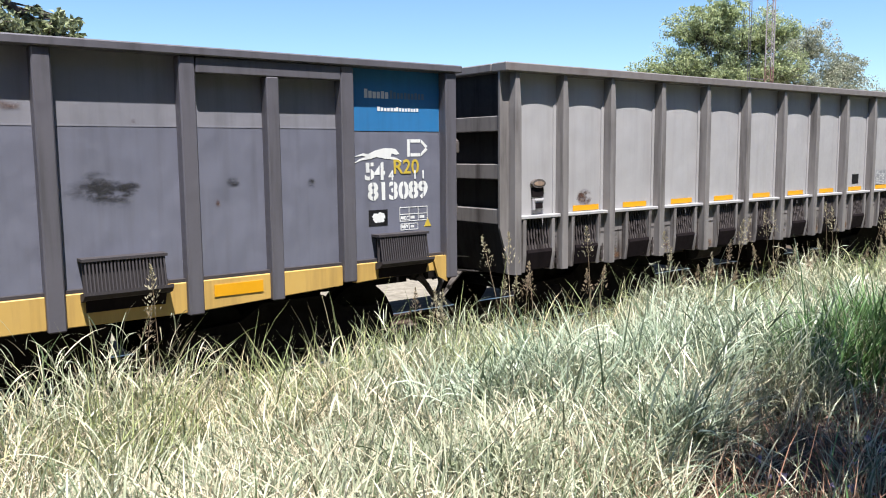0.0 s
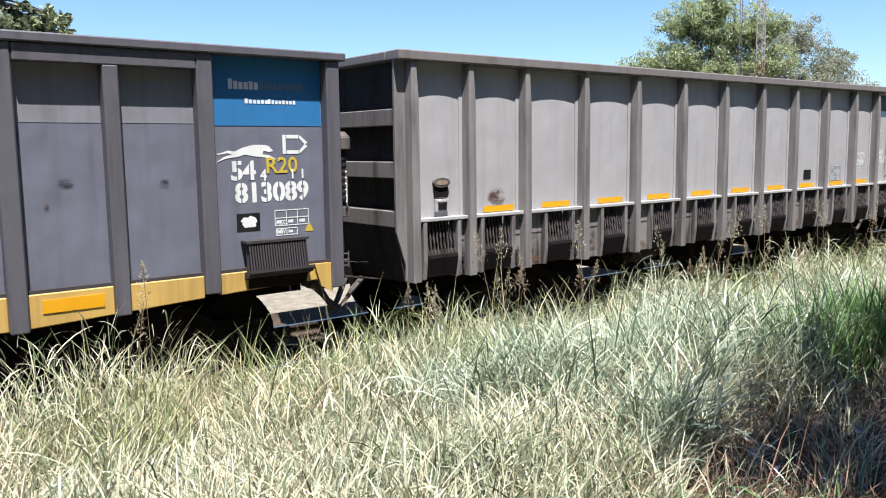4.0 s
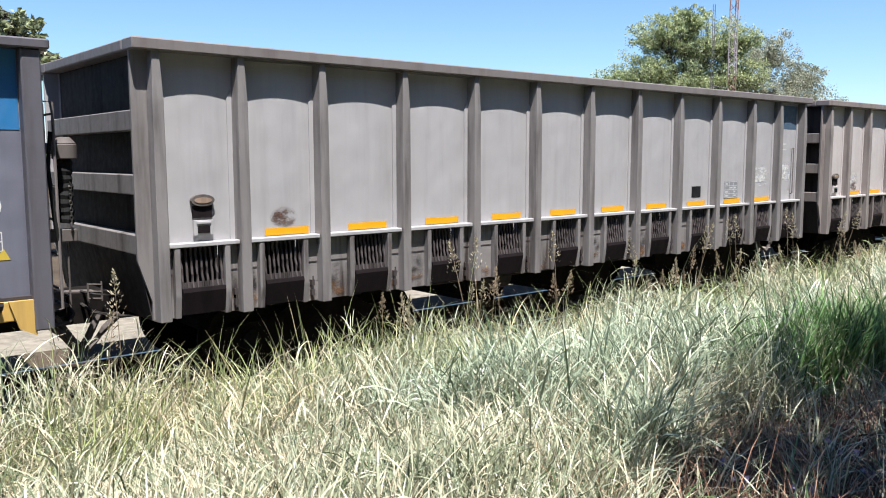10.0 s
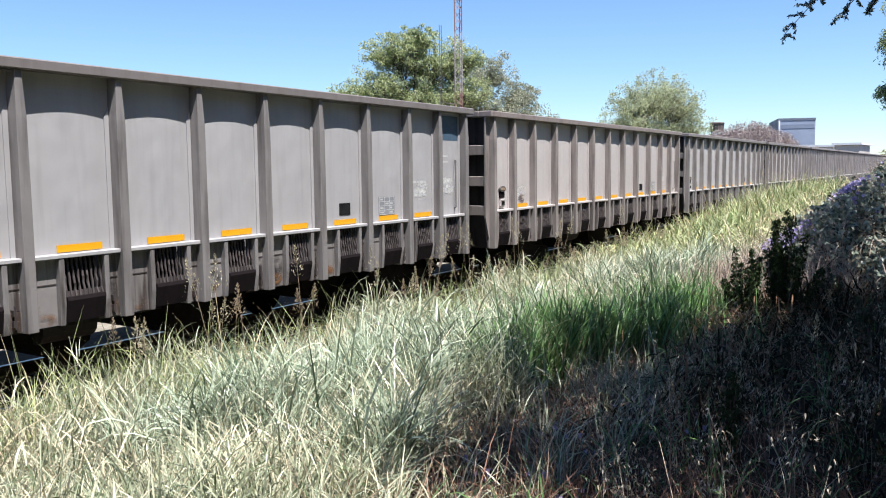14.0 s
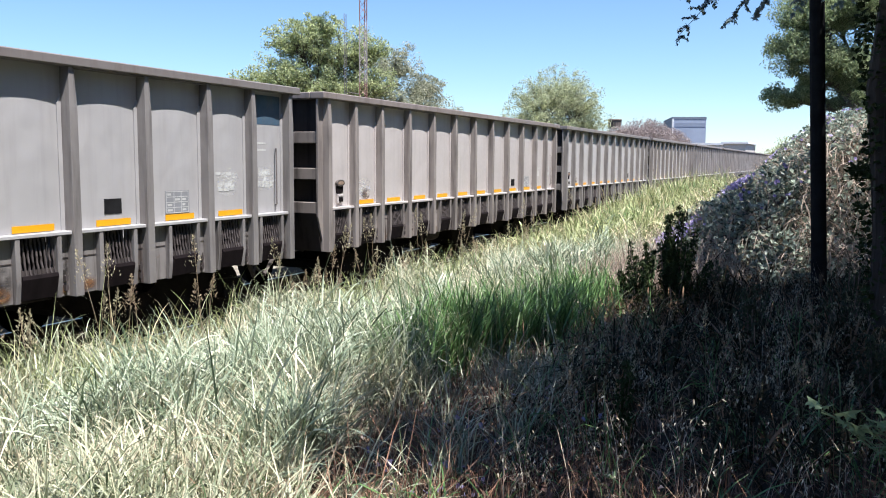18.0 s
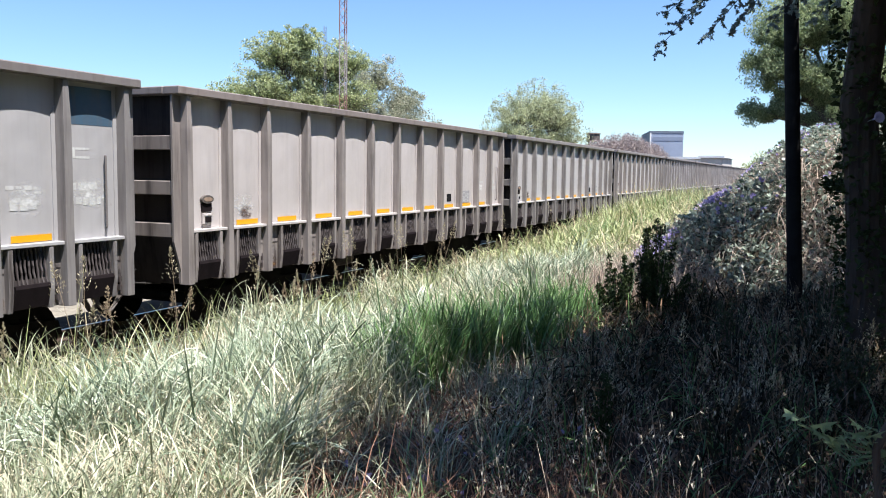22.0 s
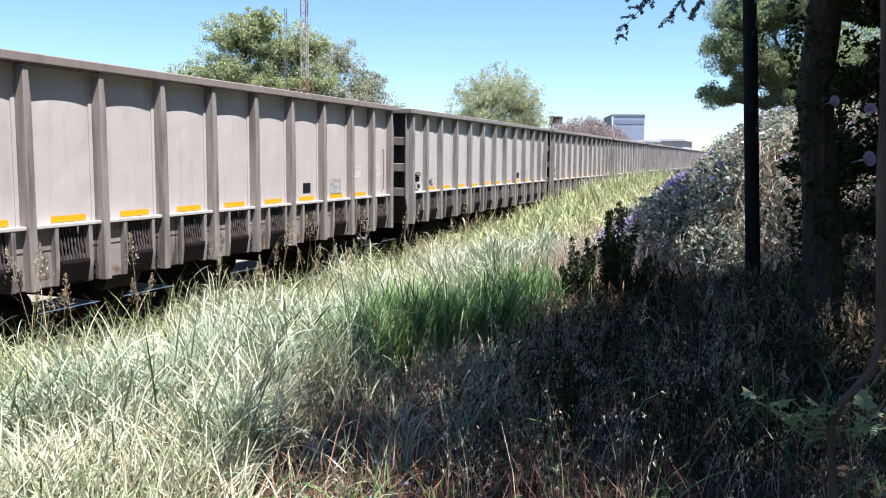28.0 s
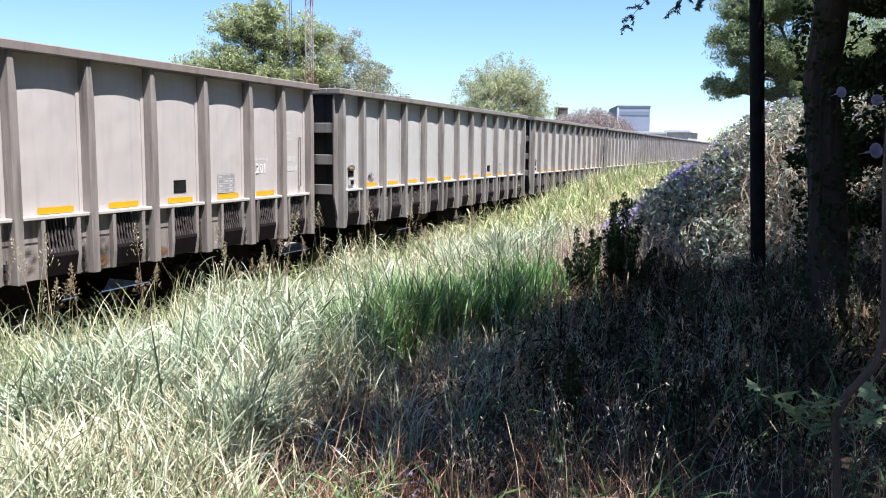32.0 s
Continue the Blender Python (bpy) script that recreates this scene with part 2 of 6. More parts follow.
def tube(bm, points, r, n=6):
    """A pipe or limb through points; r is one radius or one for each point."""
    pts = [Vector(p) for p in points]
    rs = r if isinstance(r, (list, tuple)) else [r] * len(pts)
    rings = []
    for i, p in enumerate(pts):
        d = (pts[min(i + 1, len(pts) - 1)] - pts[max(i - 1, 0)]).normalized()
        q = d.to_track_quat("Z", "Y")
        rings.append([bm.verts.new(p + q @ Vector((rs[i] * math.cos(2 * math.pi * k / n), rs[i] * math.sin(2 * math.pi * k / n), 0))) for k in range(n)])
    for a, b in zip(rings, rings[1:]):
        best = min(range(n), key=lambda s: (a[0].co - b[s].co).length)
        for k in range(n):
            bm.faces.new((a[k], a[(k + 1) % n], b[(k + 1 + best) % n], b[(k + best) % n]))
    bm.faces.new(rings[0][::-1])
    bm.faces.new(rings[-1])
    return bm


def soften(bm, width):
    bmesh.ops.recalc_face_normals(bm, faces=bm.faces)
    bmesh.ops.bevel(bm, geom=list(bm.edges), offset=width, segments=1, affect="EDGES", profile=0.5)
    return bm


def mesh_of(name, bm, material):
    bmesh.ops.recalc_face_normals(bm, faces=bm.faces)
    me = bpy.data.meshes.new(name)
    bm.to_mesh(me)
    bm.free()
    me.materials.append(material)
    return me


def part(name, bm, material, parent, label=""):
    ob = new(name, mesh_of(name, bm, material))
    ob.parent = parent
    if label:
        ob["label"] = label
    return ob


def again(ob, x=0.0, y=0.0, z=0.0, turn=0.0):
    """The same mesh once more, under the same parent, moved."""
    o = ob.copy()
    scene.collection.objects.link(o)
    o.parent = ob.parent
    o.matrix_basis = pose(x, y, z, 0, 0, turn)
    return o


def anchor(name, m, label, category, group=""):
    ob = new(name)
    ob.empty_display_size = 0.2
    ob.matrix_basis = m
    return tagged(ob, label, category, group)


def raw_mesh(name, verts, faces_by_size, material, smooth=False):
    """A mesh from arrays: verts (n, 3), and faces as arrays of one size each."""
    me = bpy.data.meshes.new(name)
    me.vertices.add(len(verts))
    me.vertices.foreach_set("co", np.asarray(verts, np.float32).ravel())
    loops = np.concatenate([f.ravel() for f in faces_by_size]).astype(np.int32)
    sizes = np.concatenate([np.full(len(f), f.shape[1]) for f in faces_by_size])
    me.loops.add(len(loops))
    me.loops.foreach_set("vertex_index", loops)
    me.polygons.add(len(sizes))
    starts = np.concatenate([[0], np.cumsum(sizes)[:-1]]).astype(np.int32)
    me.polygons.foreach_set("loop_start", starts)
    me.polygons.foreach_set("use_smooth", np.full(len(sizes), smooth))
    me.update(calc_edges=True)
    me.materials.append(material)
    return me


def words(name, text, size, material, parent, x, y, z, label="", wide=1.0, heavy=0.014):
    """Painted letters on a side that faces -y; x is their left, z their foot."""
    c = bpy.data.curves.new(name, "FONT")
    c.body, c.size, c.extrude, c.resolution_u, c.offset = text, size, 0.0015, 3, size * heavy
    tmp = bpy.data.objects.new(name, c)
    scene.collection.objects.link(tmp)
    bpy.context.view_layer.update()
    me = bpy.data.meshes.new_from_object(tmp.evaluated_get(bpy.context.evaluated_depsgraph_get()))
    bpy.data.objects.remove(tmp)
    me.materials.clear()
    me.materials.append(material)
    me.transform(Matrix.Translation((x, y, z)) @ Matrix.Rotation(radians(90), 4, "X") @ Matrix.Diagonal((wide, 1, 1, 1)))
    ob = new(name, me)
    ob.parent = parent
    if label:
        ob["label"] = label
    return ob


# ---- ground ----
def smooth(a, b, v):
    t = np.clip((v - a) / (b - a), 0, 1)
    return t * t * (3 - 2 * t)


def ground_z(x, y):
    """Height of the ground: level where the eye stands, down to the track bed, a bank along the far grass."""
    x, y = np.asarray(x, float), np.asarray(y, float)
    z = -0.72 * smooth(1.6, 6.3, y) - 0.16 * smooth(6.2, 6.9, y) * (1 - smooth(10.6, 11.6, y))
    z = z - 0.55 * smooth(10.8, 12.4, y) + 0.65 * smooth(17.8, 22, y)
    rise = smooth(14, 34, x) * (1 - smooth(5.6, 6.8, y))
    z = z + 0.55 * rise
    z = z + 0.05 * np.sin(x * 0.9 + 1.3 * np.sin(y * 0.7)) * (1 - smooth(5.8, 6.6, y)) * np.cos(y * 0.8)
    return z


def soil():
    m, t, b = nodes_of("dark dry soil")
    c = coords(t, (1, 1, 1))
    big = ramp(t, grain(t, 0.5, 5, c), 0.35, 0.65)
    fine = ramp(t, grain(t, 9, 8, c), 0.3, 0.7)
    col = mix_rgb(t, big, (0.055, 0.04, 0.03, 1), (0.11, 0.085, 0.06, 1))
    col = mix_rgb(t, ramp(t, fine, 0, 1, 0, 0.6), col, (0.04, 0.032, 0.025, 1))
    t.links.new(col, b.inputs["Base Color"])
    b.inputs["Roughness"].default_value = 1.0
    b.inputs["Specular IOR Level"].default_value = 0.05
    bump(t, b, grain(t, 25, 8, c), 0.6, 0.03)
    return m


def build_ground():
    xs = np.unique(np.concatenate([np.linspace(-6, 50, 141), np.linspace(-1500, -6, 16), np.linspace(50, 1500, 20)]))
    ys = np.unique(np.concatenate([np.linspace(-8, 16, 81), np.linspace(-1500, -8, 16), np.linspace(16, 1500, 20)]))
    X, Y = np.meshgrid(xs, ys)
    Z = ground_z(X, Y)
    n, k = X.shape
    idx = np.arange(n * k).reshape(n, k)
    quads = np.stack([idx[:-1, :-1], idx[:-1, 1:], idx[1:, 1:], idx[1:, :-1]], -1).reshape(-1, 4)
    me = raw_mesh("ground", np.stack([X, Y, Z], -1).reshape(-1, 3), [quads], soil(), True)
    tagged(new("ground", me), "dry brown soil under tall roadside grass", "ground", kind="structure")


build_ground()

CONCRETE = plain("weathered sleeper", (0.096, 0.0768, 0.064), 0.9, 0, 0.35, 5)
# stone toned well below its dusty pale, painting in the train's shade
STONE = plain("ballast stone darkened for train shade", (0.055, 0.048, 0.042), 0.95, 0, 0.45, 3)
GRAVEL = plain("pale gravel", (0.215, 0.19, 0.15), 0.95, 0, 0.3, 7)


def build_track():
    track = anchor("railway_track", pose(0, MID, RAIL), "single railway track with rusty steel rails on sleepers", "railway track")
    for side in (-1, 1):
        bm = bmesh.new()
        prof = [(-0.07, -0.15), (0.07, -0.15), (0.07, -0.135), (0.012, -0.115), (0.012, -0.04), (0.036, -0.03), (0.036, -0.003), (0.03, 0), (-0.03, 0),
                (-0.036, -0.003), (-0.036, -0.03), (-0.012, -0.04), (-0.012, -0.115), (-0.07, -0.135)]
        prism(bm, [(side * 0.874 + a, b) for a, b in prof], -60, 180, "x")
        rail = part("rail", bm, RAIL_SIDE, track, "rusty steel rail")
        bm = bmesh.new()
        box(bm, -60, 180, side * 0.874 - 0.026, side * 0.874 + 0.026, 0.0, 0.002)
        part("running_top", bm, TREAD, rail, "polished running top")
    bm = bmesh.new()
    box(bm, -0.11, 0.11, -1.3, 1.3, -0.33, -0.152)
    first = part("sleeper", soften(bm, 0.012), CONCRETE, track)
    first.matrix_basis = pose(-10, 0, 0)
    for i in range(1, 150):
        again(first, -10 + i * 0.62)
    rng = np.random.default_rng(3)
    n = 15000
    x = np.where(rng.random(n) < 0.7, rng.uniform(-2, 30, n), rng.uniform(-6, 80, n))
    y = MID + rng.uniform(-2.0, 2.3, n)
    r = rng.uniform(0.025, 0.05, n)
    z = RAIL - 0.2 - 0.2 * smooth(1.3, 2.1, np.abs(y - MID)) + rng.uniform(-0.02, 0.03, n)
    u = np.array([(1, 0, 0), (-1, 0, 0), (0, 1, 0), (0, -1, 0), (0, 0, 1), (0, 0, -1)], float)
    v = u[None] * (r[:, None, None] * rng.uniform(0.6, 1.2, (n, 6, 1))) + rng.normal(0, 0.3, (n, 6, 3)) * r[:, None, None]
    v = v + np.stack([x, y, z], -1)[:, None]
    tri = np.array([(0, 2, 4), (2, 1, 4), (1, 3, 4), (3, 0, 4), (2, 0, 5), (1, 2, 5), (3, 1, 5), (0, 3, 5)])
    f = (np.arange(n)[:, None, None] * 6 + tri[None]).reshape(-1, 3)
    tagged(new("ballast", raw_mesh("ballast", v.reshape(-1, 3), [f], STONE)), "grey crushed stone between and beside the rails", "ballast", kind="stuff")
    bm = bmesh.new()
    prism(bm, [(MID - 2.3, -1.1), (MID - 2.3, -1.4), (MID + 3.2, -1.4), (MID + 2.0, RAIL - 0.33), (MID + 1.5, RAIL - 0.22), (MID - 1.5, RAIL - 0.22), (MID - 2.1, RAIL - 0.36)], -60, 180, "x")
    tagged(new("track_bed", mesh_of("track_bed", bm, STONE)), "low bed of dusty crushed stone", "track bed", kind="structure")
    bm = bmesh.new()
    prism(bm, [(MID + 3.5, -1.4), (MID + 8.6, -1.4), (MID + 8.5, -1.22), (MID + 3.7, -1.22)], -60, 200, "x")
    tagged(new("gravel_path", mesh_of("gravel_path", bm, GRAVEL)), "pale sunlit gravel strip beyond the track", "path", kind="structure")


build_track()

# ---- grey wagons ----
POSTS = [0, 0.81, 1.701, 2.756, 3.812, 4.862, 5.912, 6.952, 7.985, 9.03, 10.08, 10.972, 11.822]
LONG = POSTS[-1]
TOP, HEAD, LEDGE, FOOT = 3.315, 3.21, 1.50, 0.81     # heights over the rail
BULGE = 0.027
FACE, SKIN, BACK = -1.45, -1.31, -1.355               # post faces, panels, lower back plate


def bogie(wagon, x):
    """Two wheelsets in a frame, under a wagon."""
    bm = bmesh.new()
    for s in (-1, 1):
        out = [(x - 1.25, 0.42), (x - 1.2, 0.58), (x - 0.6, 0.62), (x - 0.35, 0.78), (x + 0.35, 0.78), (x + 0.6, 0.62), (x + 1.2, 0.58), (x + 1.25, 0.42),
               (x + 0.75, 0.40), (x + 0.4, 0.24), (x - 0.4, 0.24), (x - 0.75, 0.40)]
        prism(bm, out, s * 1.0 - 0.06, s * 1.0 + 0.06, "y")
    box(bm, x - 0.22, x + 0.22, -0.95, 0.95, 0.42, 0.72)
    part("bogie_frame", bm, DARKNESS, wagon, "black cast steel bogie frame")
    for dx in (-0.88, 0.88):
        bm = bmesh.new()
        for s in (-1, 1):
            rod(bm, (0, s * 0.80, 0), (0, s * 0.93, 0), 0.42, n=28)
            rod(bm, (0, s * 0.77, 0), (0, s * 0.80, 0), 0.455, n=28)
            rod(bm, (0, s * 0.93, 0), (0, s * 1.10, 0), 0.11, n=10)
            for k in range(4):
                a = k * math.pi / 2
                rod(bm, (0.2 * math.cos(a), s * 0.928, 0.2 * math.sin(a)), (0.2 * math.cos(a), s * 0.942, 0.2 * math.sin(a)), 0.05, n=8)
        rod(bm, (0, -0.8, 0), (0, 0.8, 0), 0.085, n=10)
        w = part("wheelset", bm, DARKNESS, wagon, "dark steel wheels on an axle")
        w.matrix_basis = pose(x + dx, 0, 0.42)
        ROLLING.append((w, x + dx, 0.42))


def coupler(wagon, x, way):
    """A knuckle coupler and its hose, at a wagon's end; way is -1 or 1 along x."""
    bm = bmesh.new()
    box(bm, min(x, x + way * 0.42), max(x, x + way * 0.42), -0.09, 0.09, 0.70, 0.86)
    prism(bm, [(x + way * 0.28, -0.13), (x + way * 0.62, -0.20), (x + way * 0.66, -0.08), (x + way * 0.5, 0.0), (x + way * 0.62, 0.12), (x + way * 0.5, 0.18), (x + way * 0.28, 0.12)], 0.64, 0.92, "z")
    coup = part("coupler", soften(bm, 0.01), CAST, wagon, "dusty cast steel knuckle coupler")
    bm = bmesh.new()
    x0, x1 = sorted((x + way * 0.34, x + way * 0.70))
    prism(bm, [(x0, 0.68), (x1 - 0.05, 0.66), (x1, 0.74), (x1, 0.93), (x1 - 0.06, 0.97), (x0 + 0.04, 0.99), (x0 - 0.03, 0.90)], -0.20, -0.136, "y")
    part("guard_arm", soften(bm, 0.012), CAST, coup)
    for i in range(2):
        for z in (0.74, 0.85):
            # core holes as raised black patches, the shade inside them painted
            bm = bmesh.new()
            box(bm, x0 + 0.05 + i * 0.16, x0 + 0.15 + i * 0.16, -0.204, -0.2005, z, z + 0.055)
            part("slot", soften(bm, 0.001), TAR, coup, "dark patch painted as a core hole's shade")
    bm = bmesh.new()
    tube(bm, [(x + way * 0.1, -0.45, 0.75), (x + way * 0.25, -0.45, 0.62), (x + way * 0.4, -0.42, 0.42), (x + way * 0.52, -0.34, 0.52), (x + way * 0.66, -0.30, 0.76)], 0.036)
    part("brake_hose", bm, CAST, wagon, "dusty rubber brake hose")
    bm = bmesh.new()
    tube(bm, [(x, -0.9, 0.78), (x + way * 0.22, -0.85, 0.80), (x + way * 0.36, -0.5, 0.80), (x + way * 0.40, -0.2, 0.86)], 0.016)
    tube(bm, [(x + way * 0.05, -0.7, 0.95), (x + way * 0.34, -0.45, 0.97), (x + way * 0.38, -0.2, 0.97)], 0.012)
    part("uncoupling_rod", bm, IRON, wagon)


def grey_wagon():
    wagon = anchor("gondola_wagon", pose(0, MID, RAIL), "grey steel open freight wagon with ribbed sides, in a moving train", "freight wagon", "wagons of the train")
    # shell: panels between posts on the near side, one sheet on the far side, floor
    for a, b in zip(POSTS, POSTS[1:]):
        n, bulge = 10, BULGE
        bm = bmesh.new()
        x0, x1 = a + 0.002, b - 0.002
        grid = []
        for i in range(n + 1):
            u = i / n
            grid.append([(x0 + (x1 - x0) * u, SKIN - bulge * math.sin(math.pi * u) * s, LEDGE - 0.02 + (HEAD - LEDGE + 0.02) * w) for w, s in ((0, 0.8), (0.33, 1), (0.72, 1), (1, 0.6))])
        front = [[bm.verts.new(p) for p in col] for col in grid]
        rear = [[bm.verts.new((p[0], SKIN + 0.03, p[2])) for p in col] for col in grid]
        for i in range(n):
            for k in range(3):
                bm.faces.new((front[i][k], front[i + 1][k], front[i + 1][k + 1], front[i][k + 1]))
                bm.faces.new((rear[i][k], rear[i][k + 1], rear[i + 1][k + 1], rear[i + 1][k]))
        ob = part("side_panel", bm, GREY, wagon)
        for f in ob.data.polygons:
            f.use_smooth = True
        # ledge over the chute, back plate, grille, chute, ribs
        bm = bmesh.new()
        box(bm, a + 0.06, b - 0.055, FACE + 0.02, SKIN + 0.01, LEDGE - 0.04, LEDGE)
        part("ledge", soften(bm, 0.006), GREY, wagon, "thin bright steel ledge")
        bm = bmesh.new()
        gl = a + (b - a) * 0.5 - 0.215 + (0.06 if b - a > 1 else -0.02)
        gr = gl + 0.43
        bm = bmesh.new()
        box(bm, a + 0.05, gl - 0.03, BACK, BACK + 0.03, FOOT, LEDGE - 0.02)
        part("lower_plate", bm, GREY_LOW, wagon)
        bm = bmesh.new()
        box(bm, gr + 0.03, b - 0.05, BACK, BACK + 0.03, FOOT + 0.20, LEDGE - 0.02)
        box(bm, gr + 0.03, b - 0.05, BACK - 0.008, BACK + 0.03, FOOT, FOOT + 0.194)
        part("lower_plate", bm, GREY_LOW, wagon)
        bm = bmesh.new()
        k = 9
        for i in range(k):
            x = gl + 0.02 + (gr - gl - 0.04) * i / (k - 1)
            tube(bm, [(x + 0.002 * math.sin(7 * i + j * 2.3), FACE + 0.10 - 0.05 * j / 6 + 0.006 * math.cos(5 * i + j * 3.1), LEDGE - 0.05 - 0.37 * j / 6) for j in range(7)], [0.010 + 0.004 * abs(math.sin(i * 2.7 + j * 1.9)) for j in range(7)], 5)
        box(bm, gl + 0.004, gr - 0.004, FACE + 0.06, FACE + 0.075, LEDGE - 0.43, LEDGE - 0.37)
        part("grille", bm, RUSTY, wagon, "rusty grille of close upright bars")
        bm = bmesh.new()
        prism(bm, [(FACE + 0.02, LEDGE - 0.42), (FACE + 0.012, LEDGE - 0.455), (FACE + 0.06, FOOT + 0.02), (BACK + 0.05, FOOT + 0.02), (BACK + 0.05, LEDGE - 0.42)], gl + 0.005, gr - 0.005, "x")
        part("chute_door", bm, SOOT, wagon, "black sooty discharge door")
        # near-black sheet painted as the shade behind the bars
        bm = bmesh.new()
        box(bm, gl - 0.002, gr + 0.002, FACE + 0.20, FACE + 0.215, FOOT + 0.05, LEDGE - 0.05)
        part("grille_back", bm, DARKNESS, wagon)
        rng = random.Random(int(a * 100))
        for xa, xb in ((a + 0.06, gl - 0.062), (gr + 0.062, b - 0.06)):
            for stain, chance, low, high, lift in ((RUST_STAIN, 0.8, 0.0, 0.24, 0.0112), (OIL_STAIN, 0.6, 0.12, 0.62, 0.0100)):
                if rng.random() < chance:
                    bm = bmesh.new()
                    za, zb = FOOT + 0.004 + low * rng.random() * 0.5, FOOT + max(0.1, high * rng.uniform(0.6, 1.0))
                    bm.faces.new([bm.verts.new((x, BACK - lift, z)) for x, z in ((xa, za), (xb, za), (xb, zb), (xa, zb))])
                    part("stain", bm, stain, wagon, "soft-edged rust or oil stain")
        for xr in (gl - 0.058, gr + 0.003):
            bm = bmesh.new()
            prism(bm, [(BACK + 0.1, FOOT - 0.005), (FACE + 0.05, FOOT - 0.005), (FACE + 0.025, FOOT + 0.2), (FACE + 0.025, LEDGE - 0.046), (BACK + 0.1, LEDGE - 0.046)], xr, xr + 0.055, "x")
            part("rib", soften(bm, 0.006), GREY_LOW, wagon)
        bm = bmesh.new()
        hx = gr + 0.10
        for hz in (FOOT + 0.06, FOOT + 0.16):
            box(bm, hx, hx + 0.035, BACK - 0.05, BACK + 0.001, hz, hz + 0.06)
        rod(bm, (hx + 0.017, BACK - 0.045, FOOT + 0.04), (hx + 0.017, BACK - 0.045, FOOT + 0.26), 0.008, n=5)
        part("hinge", bm, RUSTY, wagon, "small rusty hinge")
        for xa, xb in ((a + 0.06, gl - 0.062), (gr + 0.062, b - 0.06)):
            part("plate_joint", box(bmesh.new(), xa, xb, BACK - 0.006, BACK - 0.001, FOOT + 0.40, FOOT + 0.408), RUSTY, wagon)
    # posts: narrow under the top rail, broad below
    for k, x in enumerate(POSTS):
        bm = bmesh.new()
        prof = [(-0.058, SKIN + 0.01), (0.066, SKIN + 0.01), (0.056, FACE), (-0.044, FACE)]
        levels = [(FOOT - 0.015, 1.05, 1.0), (LEDGE, 1.05, 1.0), (HEAD - 0.42, 1.0, 1.0), (HEAD, 0.66, 0.90)]
        rings = []
        for z, wide, deep in levels:
            rings.append([bm.verts.new((x + px * wide, SKIN + 0.01 + (py - SKIN - 0.01) * deep, z)) for px, py in prof])
        for r0, r1 in zip(rings, rings[1:]):
            for i in range(4):
                bm.faces.new((r0[i], r0[(i + 1) % 4], r1[(i + 1) % 4], r1[i]))
        bm.faces.new(rings[0])
        bm.faces.new(rings[-1][::-1])
        part("post", soften(bm, 0.005), GREY_POST, wagon)
        if 0 < k:
            bm = bmesh.new()
            # slanted top follows the rail's shadow edge, so light is cut into the shape
            prism(bm, [(x - 0.105, LEDGE), (x - 0.054, LEDGE), (x - 0.054, HEAD - 0.28), (x - 0.105, HEAD - 0.38)], SKIN - 0.022, SKIN + 0.012, "y")
            part("flange_strip", bm, GREY, wagon)
    # top rail round the rim
    bm = bmesh.new()
    x0, x1 = -0.21, LONG + 0.21
    for y in (FACE - 0.02, -FACE - 0.24):
        box(bm, x0, x1, y, y + 0.26, HEAD, TOP)
    for xa in (x0, x1 - 0.28):
        box(bm, xa, xa + 0.28, FACE + 0.245, -FACE - 0.245, HEAD + 0.003, TOP - 0.003)
    part("top_rail", soften(bm, 0.012), GREY_RAIL, wagon, "scuffed box-section top rail")
    for a, b in ((1, 2), (2, 4), (8, 10)):
        bm = bmesh.new()
        rod(bm, (POSTS[a] + 0.05, FACE + 0.03, HEAD - 0.02), (POSTS[b] - 0.05, FACE + 0.03, HEAD - 0.02), 0.008, n=5)
        part("cable_conduit", bm, GREY_RAIL, wagon)
    # far side, floor and inner ends
    bm = bmesh.new()
    box(bm, -0.05, LONG + 0.05, 1.24, 1.28, FOOT, HEAD)
    for x in POSTS:
        box(bm, x - 0.05, x + 0.05, 1.282, 1.45, FOOT, HEAD)
    part("far_side", bm, GREY, wagon)
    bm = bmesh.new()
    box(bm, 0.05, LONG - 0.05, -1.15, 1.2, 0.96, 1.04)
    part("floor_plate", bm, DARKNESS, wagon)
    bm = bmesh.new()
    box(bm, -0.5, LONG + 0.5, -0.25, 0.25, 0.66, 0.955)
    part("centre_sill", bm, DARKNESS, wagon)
    # ends: shade-dark recessed wall and apron, three beams, corner plates cut back below
    for end, way in ((0.0, -1), (LONG, 1)):
        def ex(d):
            return end + way * d
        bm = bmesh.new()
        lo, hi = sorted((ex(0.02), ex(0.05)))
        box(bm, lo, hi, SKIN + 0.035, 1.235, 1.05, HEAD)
        part("end_wall", bm, END_SHADE, wagon)
        for z0, z1 in ((2.52, 2.70), (1.95, 2.13), (1.41, 1.59)):
            bm = bmesh.new()
            lo, hi = sorted((ex(0.052), ex(0.185)))
            box(bm, lo, hi, FACE + 0.145, -FACE - 0.145, z0, z1)
            part("end_beam", soften(bm, 0.008), GREY_POST, wagon)
        for y in (FACE + 0.11, -FACE - 0.14):
            bm = bmesh.new()
            prism(bm, [(ex(0.03), FOOT), (ex(0.03), HEAD), (ex(0.195), HEAD), (ex(0.195), 1.36), (ex(0.075), 0.98), (ex(0.075), FOOT)], y, y + 0.03, "y")
            part("corner_plate", bm, GREY_POST if y < 0 else GREY, wagon)
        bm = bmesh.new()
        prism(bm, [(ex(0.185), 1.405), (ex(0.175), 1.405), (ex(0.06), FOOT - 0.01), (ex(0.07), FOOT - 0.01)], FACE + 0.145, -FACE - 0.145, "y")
        part("end_apron", bm, END_SHADE, wagon)
